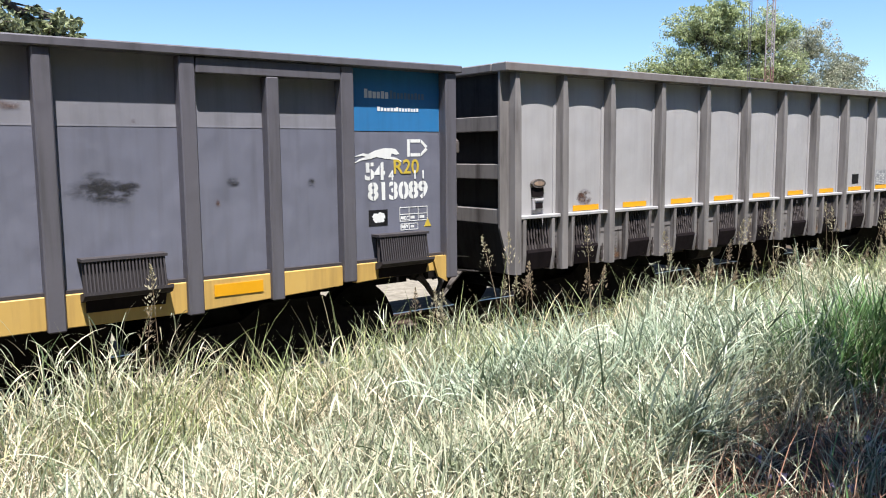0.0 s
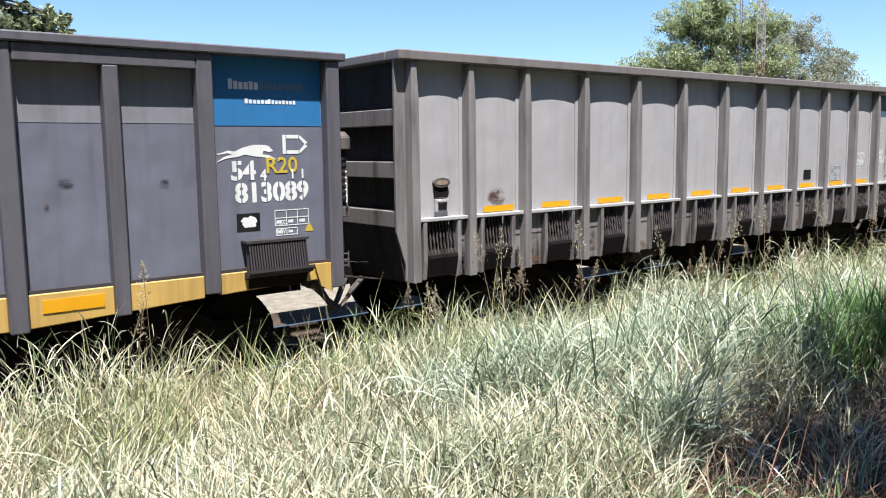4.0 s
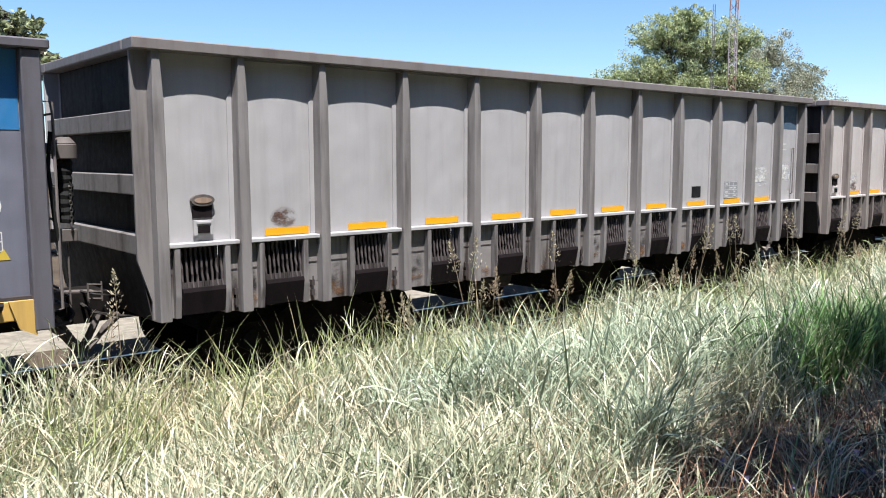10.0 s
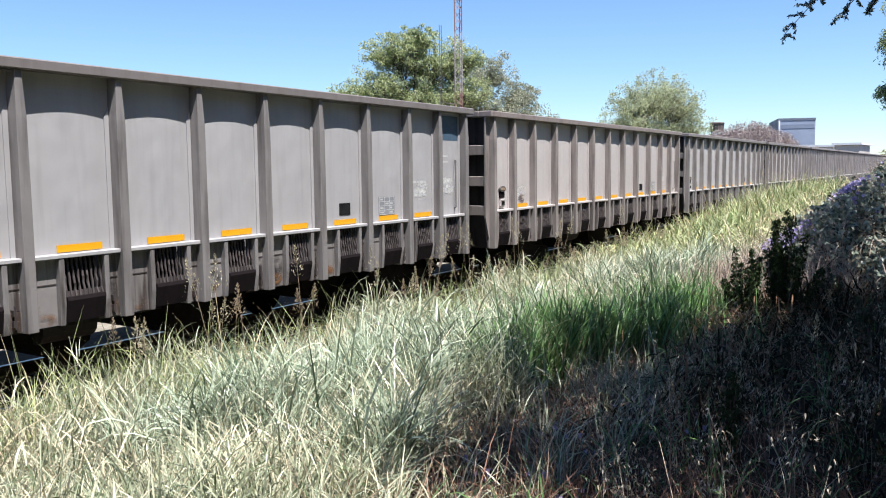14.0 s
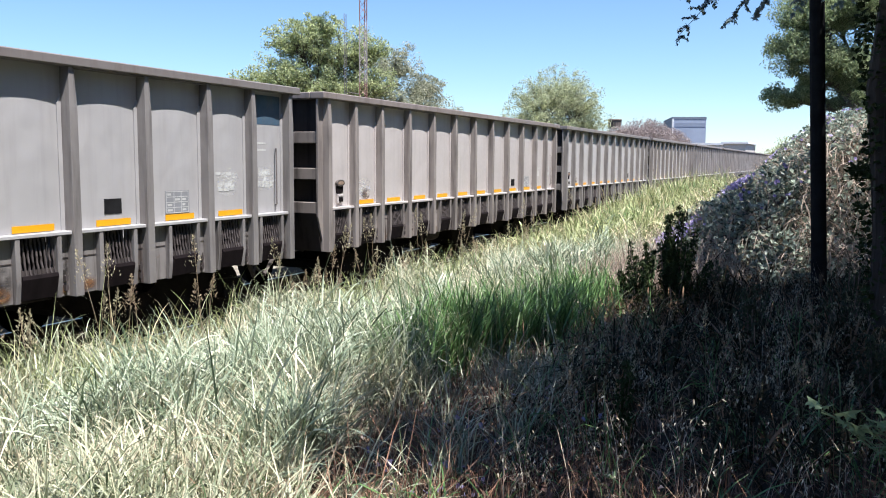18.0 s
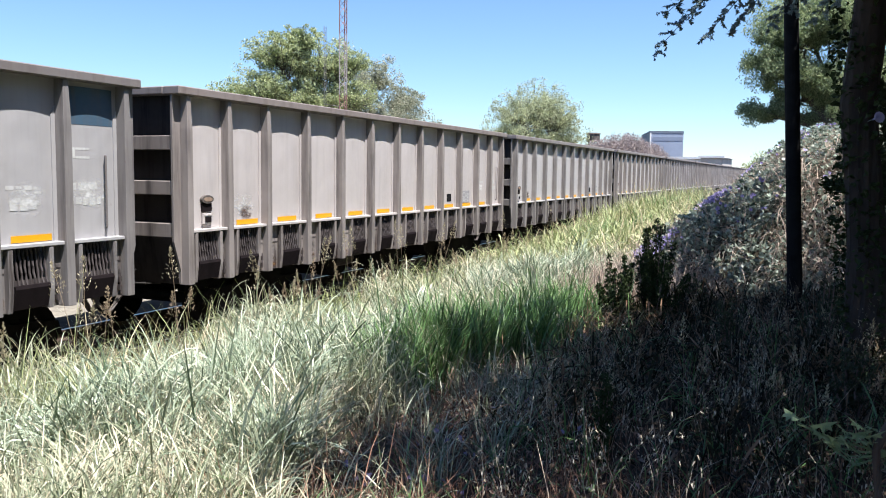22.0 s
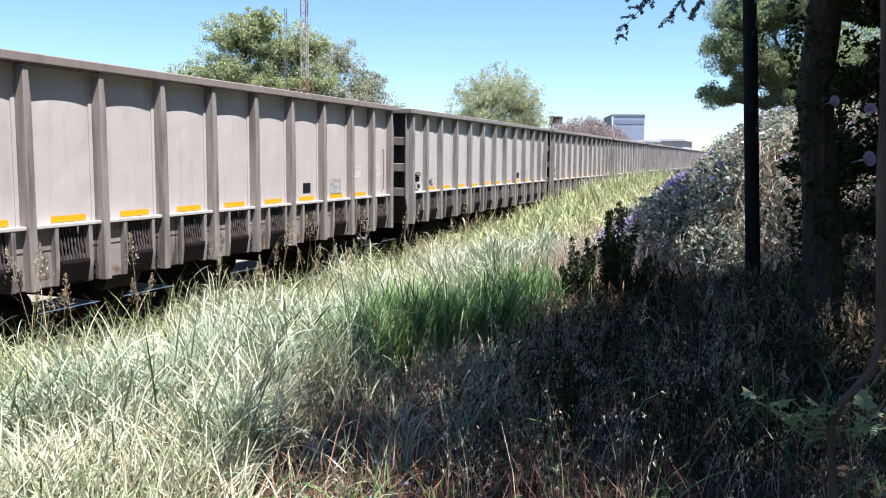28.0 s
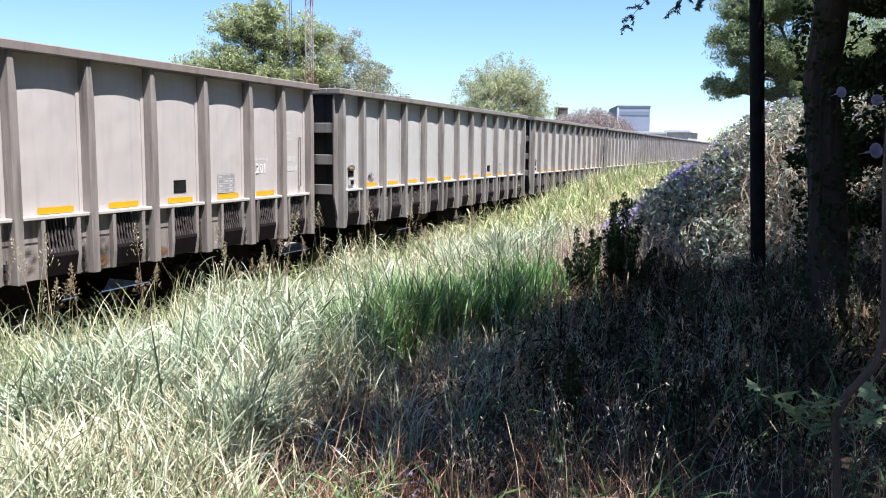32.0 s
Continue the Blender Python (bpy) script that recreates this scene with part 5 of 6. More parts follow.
def build_stems():
    rng = np.random.default_rng(23)
    made = [seed_stem(rng, 0, 0, h, hd, p) for h, hd, p in ((1.05, 0.24, False), (1.2, 0.28, False), (0.95, 0.22, True), (1.52, 0.32, True), (0.9, 0.2, False), (1.1, 0.26, True))]
    spots = []
    for k in range(40):
        x = rng.uniform(1.2, 22)
        spots.append((x, rng.uniform(5.6, 6.5) - 0.2 * (x > 12)))
    for k in range(18):
        x = rng.uniform(8, 16)
        spots.append((x, rng.uniform(5.0, 6.3)))
    for k in range(14):
        spots.append((rng.uniform(24, 38), rng.uniform(4.6, 6.2)))
    lone = len(spots)
    spots.append((0.70, 4.9))
    for k in range(34):
        spots.append((rng.uniform(3.4, 8.5), rng.uniform(-1.6, 1.6)))
    for i, (x, y) in enumerate(spots):
        m = pose(x, y, float(ground_z(x, y)), rng.normal(0, 9), rng.normal(0, 9), rng.uniform(0, 360)) if i != lone else pose(x, y, float(ground_z(x, y)))
        if i < len(made):
            made[i].matrix_basis = m
        else:
            which = 3 if i == lone else int(rng.integers(0, len(made)))
            o = copy_thing(made[which], m)
            if i > lone:
                o.scale = (0.55, 0.55, 0.55)


build_stems()


# ---- trees and bushes ----
def bark(name, colour):
    m, t, b = nodes_of(name)
    n = grain(t, 4, 6, stretch=(3, 3, 0.6))
    c = mix_rgb(t, ramp(t, n, 0.35, 0.65), (*[v * 0.55 for v in colour], 1), (*[v * 1.25 for v in colour], 1))
    t.links.new(c, b.inputs["Base Color"])
    b.inputs["Roughness"].default_value = 0.9
    bump(t, b, n, 0.7, 0.03)
    return m


BARK = bark("brown bark", (0.0832, 0.064, 0.0512))
# bark of the shaded trunks, its shade put into the colour
BARK_SHADE = bark("shade-darkened furrowed bark", (0.042, 0.031, 0.026))
BARK_PALE = bark("pale bark", (0.166, 0.147, 0.128))
LEAF_A = leafy("mid green leaves", (0.15, 0.20, 0.085), (0.64, 0.68, 0.38), 0.45)
# leaves darkened below plain green to deepen the shade they stand in
LEAF_SHADE = leafy("shade-darkened green leaves", (0.016, 0.0288, 0.0096), (0.0448, 0.064, 0.0224), 0.15, shine=0.2)
LEAF_T = leafy("soft mid green leaves", (0.12, 0.18, 0.085), (0.54, 0.60, 0.36), 0.5)
LEAF_B = leafy("grey green leaves", (0.17, 0.19, 0.12), (0.60, 0.60, 0.46), 0.45)
LEAF_C = leafy("bright green leaves", (0.20, 0.24, 0.12), (0.68, 0.70, 0.47), 0.45)
LEAF_H = leafy("feathery blue-green leaves", (0.17, 0.24, 0.25), (0.40, 0.48, 0.50), 0.5, 0.4)
LEAF_G = leafy("gum leaves", (0.035, 0.05, 0.025), (0.46, 0.50, 0.28), 0.4, 0.4)
LEAF_D = leafy("dark gum leaves", (0.0192, 0.032, 0.0141), (0.0768, 0.0896, 0.0448), 0.25, 0.4)
LEAF_V = leafy("vine leaves", (0.028, 0.048, 0.030), (0.42, 0.48, 0.38), 0.3, 0.4, dry=(0.40, 0.32, 0.25), dry_share=0.14)
TWIGS = leafy("reddish twigs", (0.37, 0.305, 0.29), (0.46, 0.39, 0.37), 0.3, 0.8)
TWIG = bark("bare twigs", (0.24, 0.165, 0.15))


def leaf_cloud(rng, centres, radii, n, size, droop=0.0, thin=0.45, up=0.35):
    """Leaves as folded lozenges, strewn through blobs about the twig ends."""
    k = rng.integers(0, len(centres), n)
    d = rng.normal(0, 1, (n, 3))
    d /= np.linalg.norm(d, axis=1)[:, None]
    r = rng.random(n) ** 0.45
    c = np.asarray(centres)[k] + d * (np.asarray(radii)[k] * r)[:, None] * np.array([1, 1, 0.8])
    ax = rng.normal(0, 1, (n, 3))
    ax[:, 2] = ax[:, 2] * (1 - droop) - droop * 1.5
    ax /= np.linalg.norm(ax, axis=1)[:, None]
    nz = rng.normal(0, 1, (n, 3)) + np.array([0, 0, up * 3])
    w = np.cross(ax, nz)
    w /= np.linalg.norm(w, axis=1)[:, None] + 1e-9
    fold = np.cross(w, ax) * 0.18
    s = (size * rng.uniform(0.6, 1.35, n))[:, None]
    v = np.stack([c - ax * s * 0.5, c + w * s * thin * 0.5 + fold * s, c + ax * s * 0.5, c - w * s * thin * 0.5 + fold * s], 1)
    base = np.arange(n)[:, None] * 4
    return v.reshape(-1, 3), np.concatenate([base + np.array([[0, 1, 2]]), base + np.array([[0, 2, 3]])])


def tree(name, label, x, y, trunk_h, trunk_r, blobs, n, size, leaf, wood, seed, droop=0.0, base=None, thin=0.45, twigs=56, spread=0.42, rise=0.0):
    """A tapered trunk, limbs to each blob of the crown (centre and radius from the tree's foot), leaves in many small clumps."""
    rng = np.random.default_rng(seed)
    z = float(ground_z(x, y)) if base is None else base
    t = anchor(name, pose(x, y, z), label, "tree")
    bm = bmesh.new()
    fork = Vector((rng.normal(0, 0.1), rng.normal(0, 0.1), trunk_h))
    tube(bm, [(0, 0, -0.2), (fork.x * 0.3, fork.y * 0.3, trunk_h * 0.5), fork], [trunk_r * 1.25, trunk_r, trunk_r * 0.75], 10)
    part("trunk", bm, wood, t)
    centres, radii = [], []
    for bx, by, bz, br in blobs:
        c = Vector((bx, by, bz))
        bm = bmesh.new()
        mid = fork.lerp(c, 0.5) + Vector((rng.normal(0, 0.2), rng.normal(0, 0.2), 0.15 * br))
        tube(bm, [fork, mid, c], [trunk_r * 0.5, trunk_r * 0.3, trunk_r * 0.12], 7)
        k = max(6, int(twigs * br / 3))
        for i in range(k):
            d = Vector(rng.normal(0, 1, 3))
            d.z = abs(d.z) * 0.8 - 0.25 + rise
            d.normalize()
            e = c + d * br * rng.uniform(0.55, 1.05)
            s = c.lerp(mid, rng.random() * 0.6)
            tube(bm, [s, s.lerp(e, 0.5) + Vector(rng.normal(0, 0.1, 3)) * br * 0.5, e], [trunk_r * 0.10, trunk_r * 0.06, trunk_r * 0.02], 4)
            centres.append(tuple(e))
            radii.append(br * spread * rng.uniform(0.5, 1.2))
            centres.append(tuple(s.lerp(e, 0.6)))
            radii.append(br * spread * rng.uniform(0.4, 0.9))
        part("limb", bm, wood, t)
    v, f = leaf_cloud(rng, centres, radii, n, size, droop, thin)
    ob = new("crown", raw_mesh("crown", v, [f], leaf))
    ob.parent = t
    return t


def polar(az, d):
    return d * math.sin(radians(az)), d * math.cos(radians(az))


def build_far():
    # two trees behind the train, by the mast
    x, y = polar(56.7, 46)
    tree("broadleaf_tree", "broad green tree behind the train", x, y, 3.0, 0.28, [(-2.3, 1.5, 6.3, 1.7), (0.6, -0.4, 7.7, 2.0), (1.8, -1.2, 6.0, 2.0), (-1.3, 0.9, 8.2, 1.7), (-3.6, 2.3, 5.4, 1.4), (-4.3, 2.8, 4.6, 1.2), (0.2, -0.1, 4.8, 2.2), (2.1, -1.3, 8.0, 1.4), (-0.4, 0.2, 8.9, 1.2), (-2.0, 1.3, 4.6, 1.9), (-0.6, 0.3, 6.0, 2.1)], 64000, 0.135, LEAF_A, BARK, 31, thin=0.5, spread=0.24, twigs=120, rise=0.15)
    x, y = polar(61.6, 50)
    tree("pale_tree", "paler grey-green tree beside a mast", x, y, 2.6, 0.2, [(-1.2, 0.8, 5.8, 1.9), (1.2, -0.6, 5.3, 2.0), (-0.4, 0.2, 7.6, 1.7), (2.7, -1.6, 4.3, 1.8), (0.2, 0, 4.2, 2), (1.6, -0.9, 6.4, 1.3)], 36000, 0.13, LEAF_B, BARK_PALE, 32, spread=0.27, twigs=100)
    x, y = polar(72.6, 60)
    tree("round_tree", "round light green tree behind the train", x, y, 2.0, 0.22, [(-3.3, 1.0, 4.9, 2.2), (3.3, -1.0, 4.9, 2.2), (0.3, 0, 7.0, 2.5), (-1.9, 0.6, 6.3, 2.4), (2.3, -0.6, 6.3, 2.3), (0, 0, 4.2, 2.2), (-4.2, 1.3, 3.8, 1.5), (4.2, -1.3, 3.8, 1.5)], 54000, 0.14, LEAF_C, BARK, 33, thin=0.35, spread=0.19, twigs=130, rise=0.5)
    # large gum tree behind the slate wagon
    tree("gum_tree", "large dark gum tree with dense leaves", 0.3, 23.5, 8.2, 0.36, [(-3.4, 0, 5.6, 2.0), (-1.2, -1, 6.4, 2.0), (1.4, 0.4, 5.6, 1.9), (3.0, 0, 5.2, 1.7), (4.4, 0.4, 4.8, 1.3), (-5.6, 0.5, 6.5, 2.4), (0.5, 0, 9.2, 2.6), (2.8, 0.3, 7.2, 1.9), (5.5, 0.6, 4.6, 0.9), (6.4, 0.6, 4.4, 0.7), (7.2, 0.6, 4.3, 0.6), (5.4, 0.5, 5.4, 0.8), (3.6, 0.3, 6.6, 1.0), (-3.2, 0, 9, 2.6)],
         26000, 0.20, LEAF_G, BARK, 34, droop=0.1, thin=0.6, spread=0.26, twigs=80)
    # lattice mast in red and white bays
    red, white = plain("faded red mast paint", (0.24, 0.12, 0.10), 0.6), plain("white mast paint", (0.36, 0.31, 0.30), 0.6)
    x, y = polar(59.3, 42)
    mast = anchor("lattice_mast", pose(x, y, -0.6), "tall guyed lattice mast in faded red and white", "mast")
    r = 0.21
    feet = [(r * math.cos(a), r * math.sin(a)) for a in (0.3, 0.3 + 2.094, 0.3 + 4.189)]
    for s in range(10):
        bm = bmesh.new()
        z0, z1 = s * 3.0, s * 3.0 + 3.0
        for fx, fy in feet:
            rod(bm, (fx, fy, z0), (fx, fy, z1), 0.028, n=5)
        k = 9
        for i in range(k):
            za, zb = z0 + 3.0 * i / k, z0 + 3.0 * (i + 1) / k
            for j in range(3):
                p, q = feet[j], feet[(j + 1) % 3]
                if i % 2:
                    p, q = q, p
                rod(bm, (*p, za), (*q, zb), 0.013, n=4)
        part("mast_section", bm, red if s % 2 else white, mast)
    x2, y2 = polar(58.05, 43)
    ant = anchor("antenna_pole", pose(x2, y2, -0.6), "slim grey ladder antenna beside the mast", "antenna")
    bm = bmesh.new()
    for dx in (-0.09, 0.09):
        rod(bm, (dx, 0, 0), (dx, 0, 9.5), 0.018, n=5)
    for i in range(24):
        rod(bm, (-0.09, 0, 0.4 * i), (0.09, 0, 0.4 * i), 0.01, n=4)
    rod(bm, (0, 0, 5.6), (1.4, 0, 5.6), 0.02, n=5)
    part("ladder_pole", bm, GREY_RAIL, ant)
    # buildings at the end of the line
    wall_blue = plain("blue-grey sheet wall", (0.27, 0.31, 0.40), 0.6, 0, 0.08, 0.4)
    wall_dark = plain("dark sheet wall", (0.14, 0.165, 0.21), 0.6, 0, 0.1, 0.4)
    wall_mid = plain("grey sheet wall", (0.20, 0.235, 0.31), 0.6, 0, 0.08, 0.4)
    pale = plain("pale render", (0.78, 0.76, 0.74), 0.85, 0, 0.1, 0.5)
    roof = plain("pale roof sheet", (0.78, 0.78, 0.79), 0.5, 0, 0.12, 0.6)
    brick = plain("tan brick wall", (0.52, 0.47, 0.43), 0.9, 0, 0.15, 0.6)
    x, y = polar(80.95, 164)
    shed = anchor("warehouse", pose(x, y, -0.5, 0, 0, 16), "tall blue-grey sheet-metal warehouse", "building")
    bm = bmesh.new()
    box(bm, -5.5, 10, -3.1, 2.9, 0, 9.9)
    part("wall", bm, wall_blue, shed)
    bm = bmesh.new()
    box(bm, -5.56, 10.02, -3.14, 2.94, 9.901, 10.3)
    part("roof", bm, wall_dark, shed)
    # side away from the sun gets a darker sheet, its shade painted on
    bm = bmesh.new()
    box(bm, -5.4, 9.9, 2.904, 2.95, 0.0, 9.8)
    part("side_cladding", bm, wall_dark, shed)
    bm = bmesh.new()
    box(bm, -5.55, -5.505, -2.9, 2.4, 8.5, 9.2)
    part("window_band", bm, wall_mid, shed, "grey band of high windows")
    bm = bmesh.new()
    rod(bm, (-5.6, 2.86, 0), (-5.6, 2.86, 9.9), 0.16, n=6)
    part("downpipe", bm, pale, shed)
    for az, d, w, dp, h, mat, name, lab in ((82.1, 130, 8.2, 14, 4.5, pale, "low_warehouse", "low pale warehouse with a light roof"), (84.45, 120, 2.8, 9, 4.55, brick, "brick_building", "low tan brick building"), (86.6, 190, 12, 12, 3.6, pale, "low_house", "low pale house with a light roof"), (88.3, 140, 7, 9, 3.4, pale, "low_house", "low pale house with a light roof")):
        x, y = polar(az, d)
        b = anchor(name, pose(x, y, -0.5, 0, 0, -3), lab, "building")
        bm = bmesh.new()
        box(bm, -dp / 2, dp / 2, -w / 2, w / 2, 0, h)
        part("wall", bm, mat, b)
        bm = bmesh.new()
        prism(bm, [(-w / 2 - 0.3, h + 0.002), (w / 2 + 0.3, h + 0.002), (w / 2 + 0.3, h + 0.25), (0, h + 0.25 + w * 0.01), (-w / 2 - 0.3, h + 0.25)], -dp / 2 - 0.3, dp / 2 + 0.3, "x")
        part("roof", bm, roof, b)
        for k in range(3):
            bm = bmesh.new()
            yy = -w / 2 + (k + 0.5) * w / 3
            box(bm, -dp / 2 - 0.05, -dp / 2 - 0.002, yy - w * 0.07, yy + w * 0.07, h * 0.45, h * 0.75)
            part("window", bm, wall_dark, b)
    x, y = polar(76.4, 150)
    tank = anchor("water_tank", pose(x, y, -0.5), "small dark water tank on a stand", "water tank")
    bm = bmesh.new()
    rod(bm, (0, 0, 7.9), (0, 0, 9.3), 1.2, n=16)
    rod(bm, (0, 0, 9.3), (0, 0, 9.5), 1.35, 1.2, n=16)
    part("tank", bm, plain("tan tank concrete", (0.12, 0.10, 0.09), 0.85, 0, 0.2, 1), tank)
    for a in range(4):
        bm = bmesh.new()
        rod(bm, (0.8 * math.cos(a * 1.571), 0.8 * math.sin(a * 1.571), 0), (0.8 * math.cos(a * 1.571), 0.8 * math.sin(a * 1.571), 7.9), 0.12, n=6)
        part("leg", bm, wall_dark, tank)
    # bare reddish trees and a low dark wood
    for az, d, h, seed in ((76.9, 118, 7.2, 51), (78.5, 120, 8.4, 52), (79.6, 122, 7.2, 56)):
        rng = np.random.default_rng(seed)
        x, y = polar(az, d)
        t = anchor("bare_tree", pose(x, y, -0.6), "leafless reddish-brown tree far off", "tree")
        bm = bmesh.new()
        tube(bm, [(0, 0, -0.2), (0, 0, h * 0.4)], [0.22, 0.15], 7)
        part("trunk", bm, TWIG, t)
        for i in range(9):
            q, e = rng.uniform(0, 2 * np.pi), rng.uniform(0.5, 1.4)
            bm = bmesh.new()
            tip = Vector((math.cos(q) * math.cos(e), math.sin(q) * math.cos(e), math.sin(e))) * h * 0.42
            tube(bm, [(0, 0, h * 0.36), tip * 0.5 + Vector((0, 0, h * 0.42)), tip + Vector((0, 0, h * 0.42))], [0.11, 0.07, 0.03], 5)
            part("limb", bm, TWIG, t)
        # a haze of fine twigs
        n = 24000
        q, e = rng.uniform(0, 2 * np.pi, n), np.arcsin(rng.uniform(-0.25, 1.0, n))
        r = rng.uniform(0.3, 1.0, n) ** 0.5 * h * 0.5 * (0.85 + 0.15 * np.sin(q * 3 + seed))
        c = np.stack([np.cos(q) * np.cos(e) * r * 1.15, np.sin(q) * np.cos(e) * r * 1.15, h * 0.5 + np.sin(e) * r], 1)
        v, f = leaf_cloud(rng, c, np.full(n, 0.2), n, 0.34, -0.5, 0.05)
        ob = new("crown", raw_mesh("crown", v, [f], TWIGS))
        ob.parent = t
    x, y = polar(76.0, 125)
    tree("dark_tree", "small dark tree far off", x, y, 2, 0.2, [(0, 0, 4.2, 1.5)], 2500, 0.25, LEAF_D, BARK, 53)
    x, y = polar(87.3, 150)
    tree("dark_tree", "dark round tree far off", x, y, 2, 0.25, [(0, 0, 4.4, 2.2), (0, -2.6, 4.0, 1.6), (0, 2.2, 3.4, 1.6)], 5000, 0.3, LEAF_A, BARK, 54)
    x, y = polar(86.4, 110)
    tree("cypress", "slim dark cypress far off", x, y, 0.6, 0.12, [(0, 0, 1.2, 0.7), (0, 0, 2.3, 0.6)], 2500, 0.16, LEAF_D, BARK, 55)
    # distant belt of trees that closes the horizon
    rng = np.random.default_rng(60)
    n = 9000
    az = rng.uniform(-70, 100, n)
    d = rng.uniform(230, 300, n)
    c = np.stack([d * np.sin(np.radians(az)), d * np.cos(np.radians(az)), rng.uniform(-0.5, 1, n) + 3.2 * rng.random(n) * (0.6 + 0.4 * np.sin(az * 1.7) * np.sin(az * 0.37))], 1)
    v, f = leaf_cloud(rng, c, np.full(n, 0.5), n * 2, 2.6)
    tagged(new("distant_wood", raw_mesh("distant_wood", v, [f], LEAF_A)), "low belt of distant trees", "wood", kind="stuff")


build_far()


def build_trough():
    """A low green steel trough on the gravel beyond the track."""
    t = anchor("steel_trough", pose(27.8, 12.6, -1.22), "low dark green steel trough on the gravel", "trough")
    green = painted("dark green paint", (0.02, 0.09, 0.055), 0.5, amount=0.4, rust=0.1)
    bm = bmesh.new()
    prism(bm, [(-0.45, 0.0), (0.45, 0.0), (0.5, 0.44), (0.44, 0.44), (0.4, 0.08), (-0.4, 0.08), (-0.44, 0.44), (-0.5, 0.44)], -1.7, 1.7, "x")
    part("body", bm, green, t)
    bm = bmesh.new()
    for y in (-0.53, 0.43):
        box(bm, -1.72, 1.72, y, y + 0.1, 0.442, 0.48)
    part("rim", bm, GREY, t, "pale worn rim")
    for x in (-1.2, 0.0, 1.2):
        bm = bmesh.new()
        box(bm, x - 0.03, x + 0.03, -0.56, -0.5, 0.0, 0.44)
        part("stiffener", bm, green, t)


build_trough()


# ---- the overgrown bank and the shade tree ----
def bank_top(x, y):
    """Height of the thicket over the ground."""
    u = smooth(10.5, 14, x) * (1 - smooth(42, 52, x))
    side = 1 - smooth(-0.9, 3.3 + 0.02 * (x - 12), y + 0.2 * np.sin(x * 0.8))
    back = smooth(-9, -6, y)
    return u * side * back * (2.2 + 0.25 * np.sin(x * 0.55 + 1) + 0.3 * np.sin(y * 1.3 + x * 0.3) + 0.015 * (x - 12))


FLOWER = leafy("violet flowers", (0.24, 0.19, 0.40), (0.56, 0.49, 0.72), 0.35)
STRAW = leafy("dry vine stems", (0.17, 0.125, 0.095), (0.52, 0.42, 0.34), 0.15, 0.8)


def build_bank():
    rng = np.random.default_rng(71)
    n = 150000
    x = np.where(rng.random(n) < 0.75, rng.uniform(10.5, 24, n), rng.uniform(20, 50, n))
    y = rng.uniform(-7, 4.2, n)
    h = bank_top(x, y)
    ok = h > 0.12
    x, y, h = x[ok], y[ok], h[ok]
    z = ground_z(x, y) + h * (1 - 0.5 * rng.random(len(x)) ** 2) + rng.normal(0, 0.05, len(x))
    c = np.stack([x, y, z], 1)
    v, f = leaf_cloud(rng, c, np.full(len(c), 0.10), len(c), 0.088, 0.1, 0.7)
    tagged(new("vine_thicket", raw_mesh("vine_thicket", v, [f], LEAF_V)), "thick tangle of flowering vine over a bank", "thicket", kind="stuff")
    # solid core, so that no light falls through
    xs, ys = np.linspace(10.5, 52, 70), np.linspace(-8.5, 4.2, 40)
    X, Y = np.meshgrid(xs, ys)
    H = bank_top(X, Y) * 0.72 - 0.06
    idx = np.arange(X.size).reshape(X.shape)
    q = np.stack([idx[:-1, :-1], idx[:-1, 1:], idx[1:, 1:], idx[1:, :-1]], -1).reshape(-1, 4)
    me = raw_mesh("bank", np.stack([X, Y, ground_z(X, Y) + H], -1).reshape(-1, 3), [q], plain("dark leaf litter", (0.06, 0.05, 0.035), 0.95, 0, 0.4, 4), True)
    tagged(new("bank", me), "low earth bank under vines", "bank", kind="structure")
    # flowers
    n = 9500
    x, y = rng.uniform(12.5, 36, n), np.where(rng.random(n) < 0.8, rng.uniform(1.2, 3.8, n), rng.uniform(-1.5, 3.8, n))
    h = bank_top(x, y)
    keep = (h > 0.3) & (np.sin(x * 2.3 + 3 * np.sin(y * 2.1)) > 0.1)
    x, y, h = x[keep], y[keep], h[keep]
    c = np.stack([x, y - 0.0, ground_z(x, y) + h + 0.07], 1)
    k = len(c)
    a = np.linspace(0, 2 * np.pi, 6)[:-1]
    r = rng.uniform(0.02, 0.044, k)
    up = rng.normal(0, 0.5, (k, 3)) + np.array([-0.8, -0.1, 0.6])
    up /= np.linalg.norm(up, axis=1)[:, None]
    e1 = np.cross(up, np.array([0.3, 0.9, 0.1]))
    e1 /= np.linalg.norm(e1, axis=1)[:, None]
    e2 = np.cross(up, e1)
    ring = c[:, None] + r[:, None, None] * (np.cos(a)[None, :, None] * e1[:, None] + np.sin(a)[None, :, None] * e2[:, None]) + up[:, None] * 0.03
    v = np.concatenate([c[:, None], ring], 1)
    b = np.arange(k)[:, None] * 6
    f = np.concatenate([b + np.array([[0, 1 + i, 1 + (i + 1) % 5]]) for i in range(5)])
    tagged(new("vine_flowers", raw_mesh("vine_flowers", v.reshape(-1, 3), [f], FLOWER)), "violet trumpet flowers scattered over the vine", "flowers", kind="stuff")
    # dry stems arching out of the thicket
    sets = []
    n = 11000
    x, y = rng.uniform(10.5, 30, n), rng.uniform(-4, 3.6, n)
    h = bank_top(x, y)
    ok = h > 0.15
    x, y, h = x[ok], y[ok], h[ok]
    n = len(x)
    sets.append(blades(rng, x, y, rng.uniform(0.25, 0.75, n), rng.uniform(0.006, 0.013, n), rng.uniform(0.1, 0.9, n), rng.uniform(0.2, 0.9, n), ground_z(x, y) + h * 0.85, 4))
    n = 3600
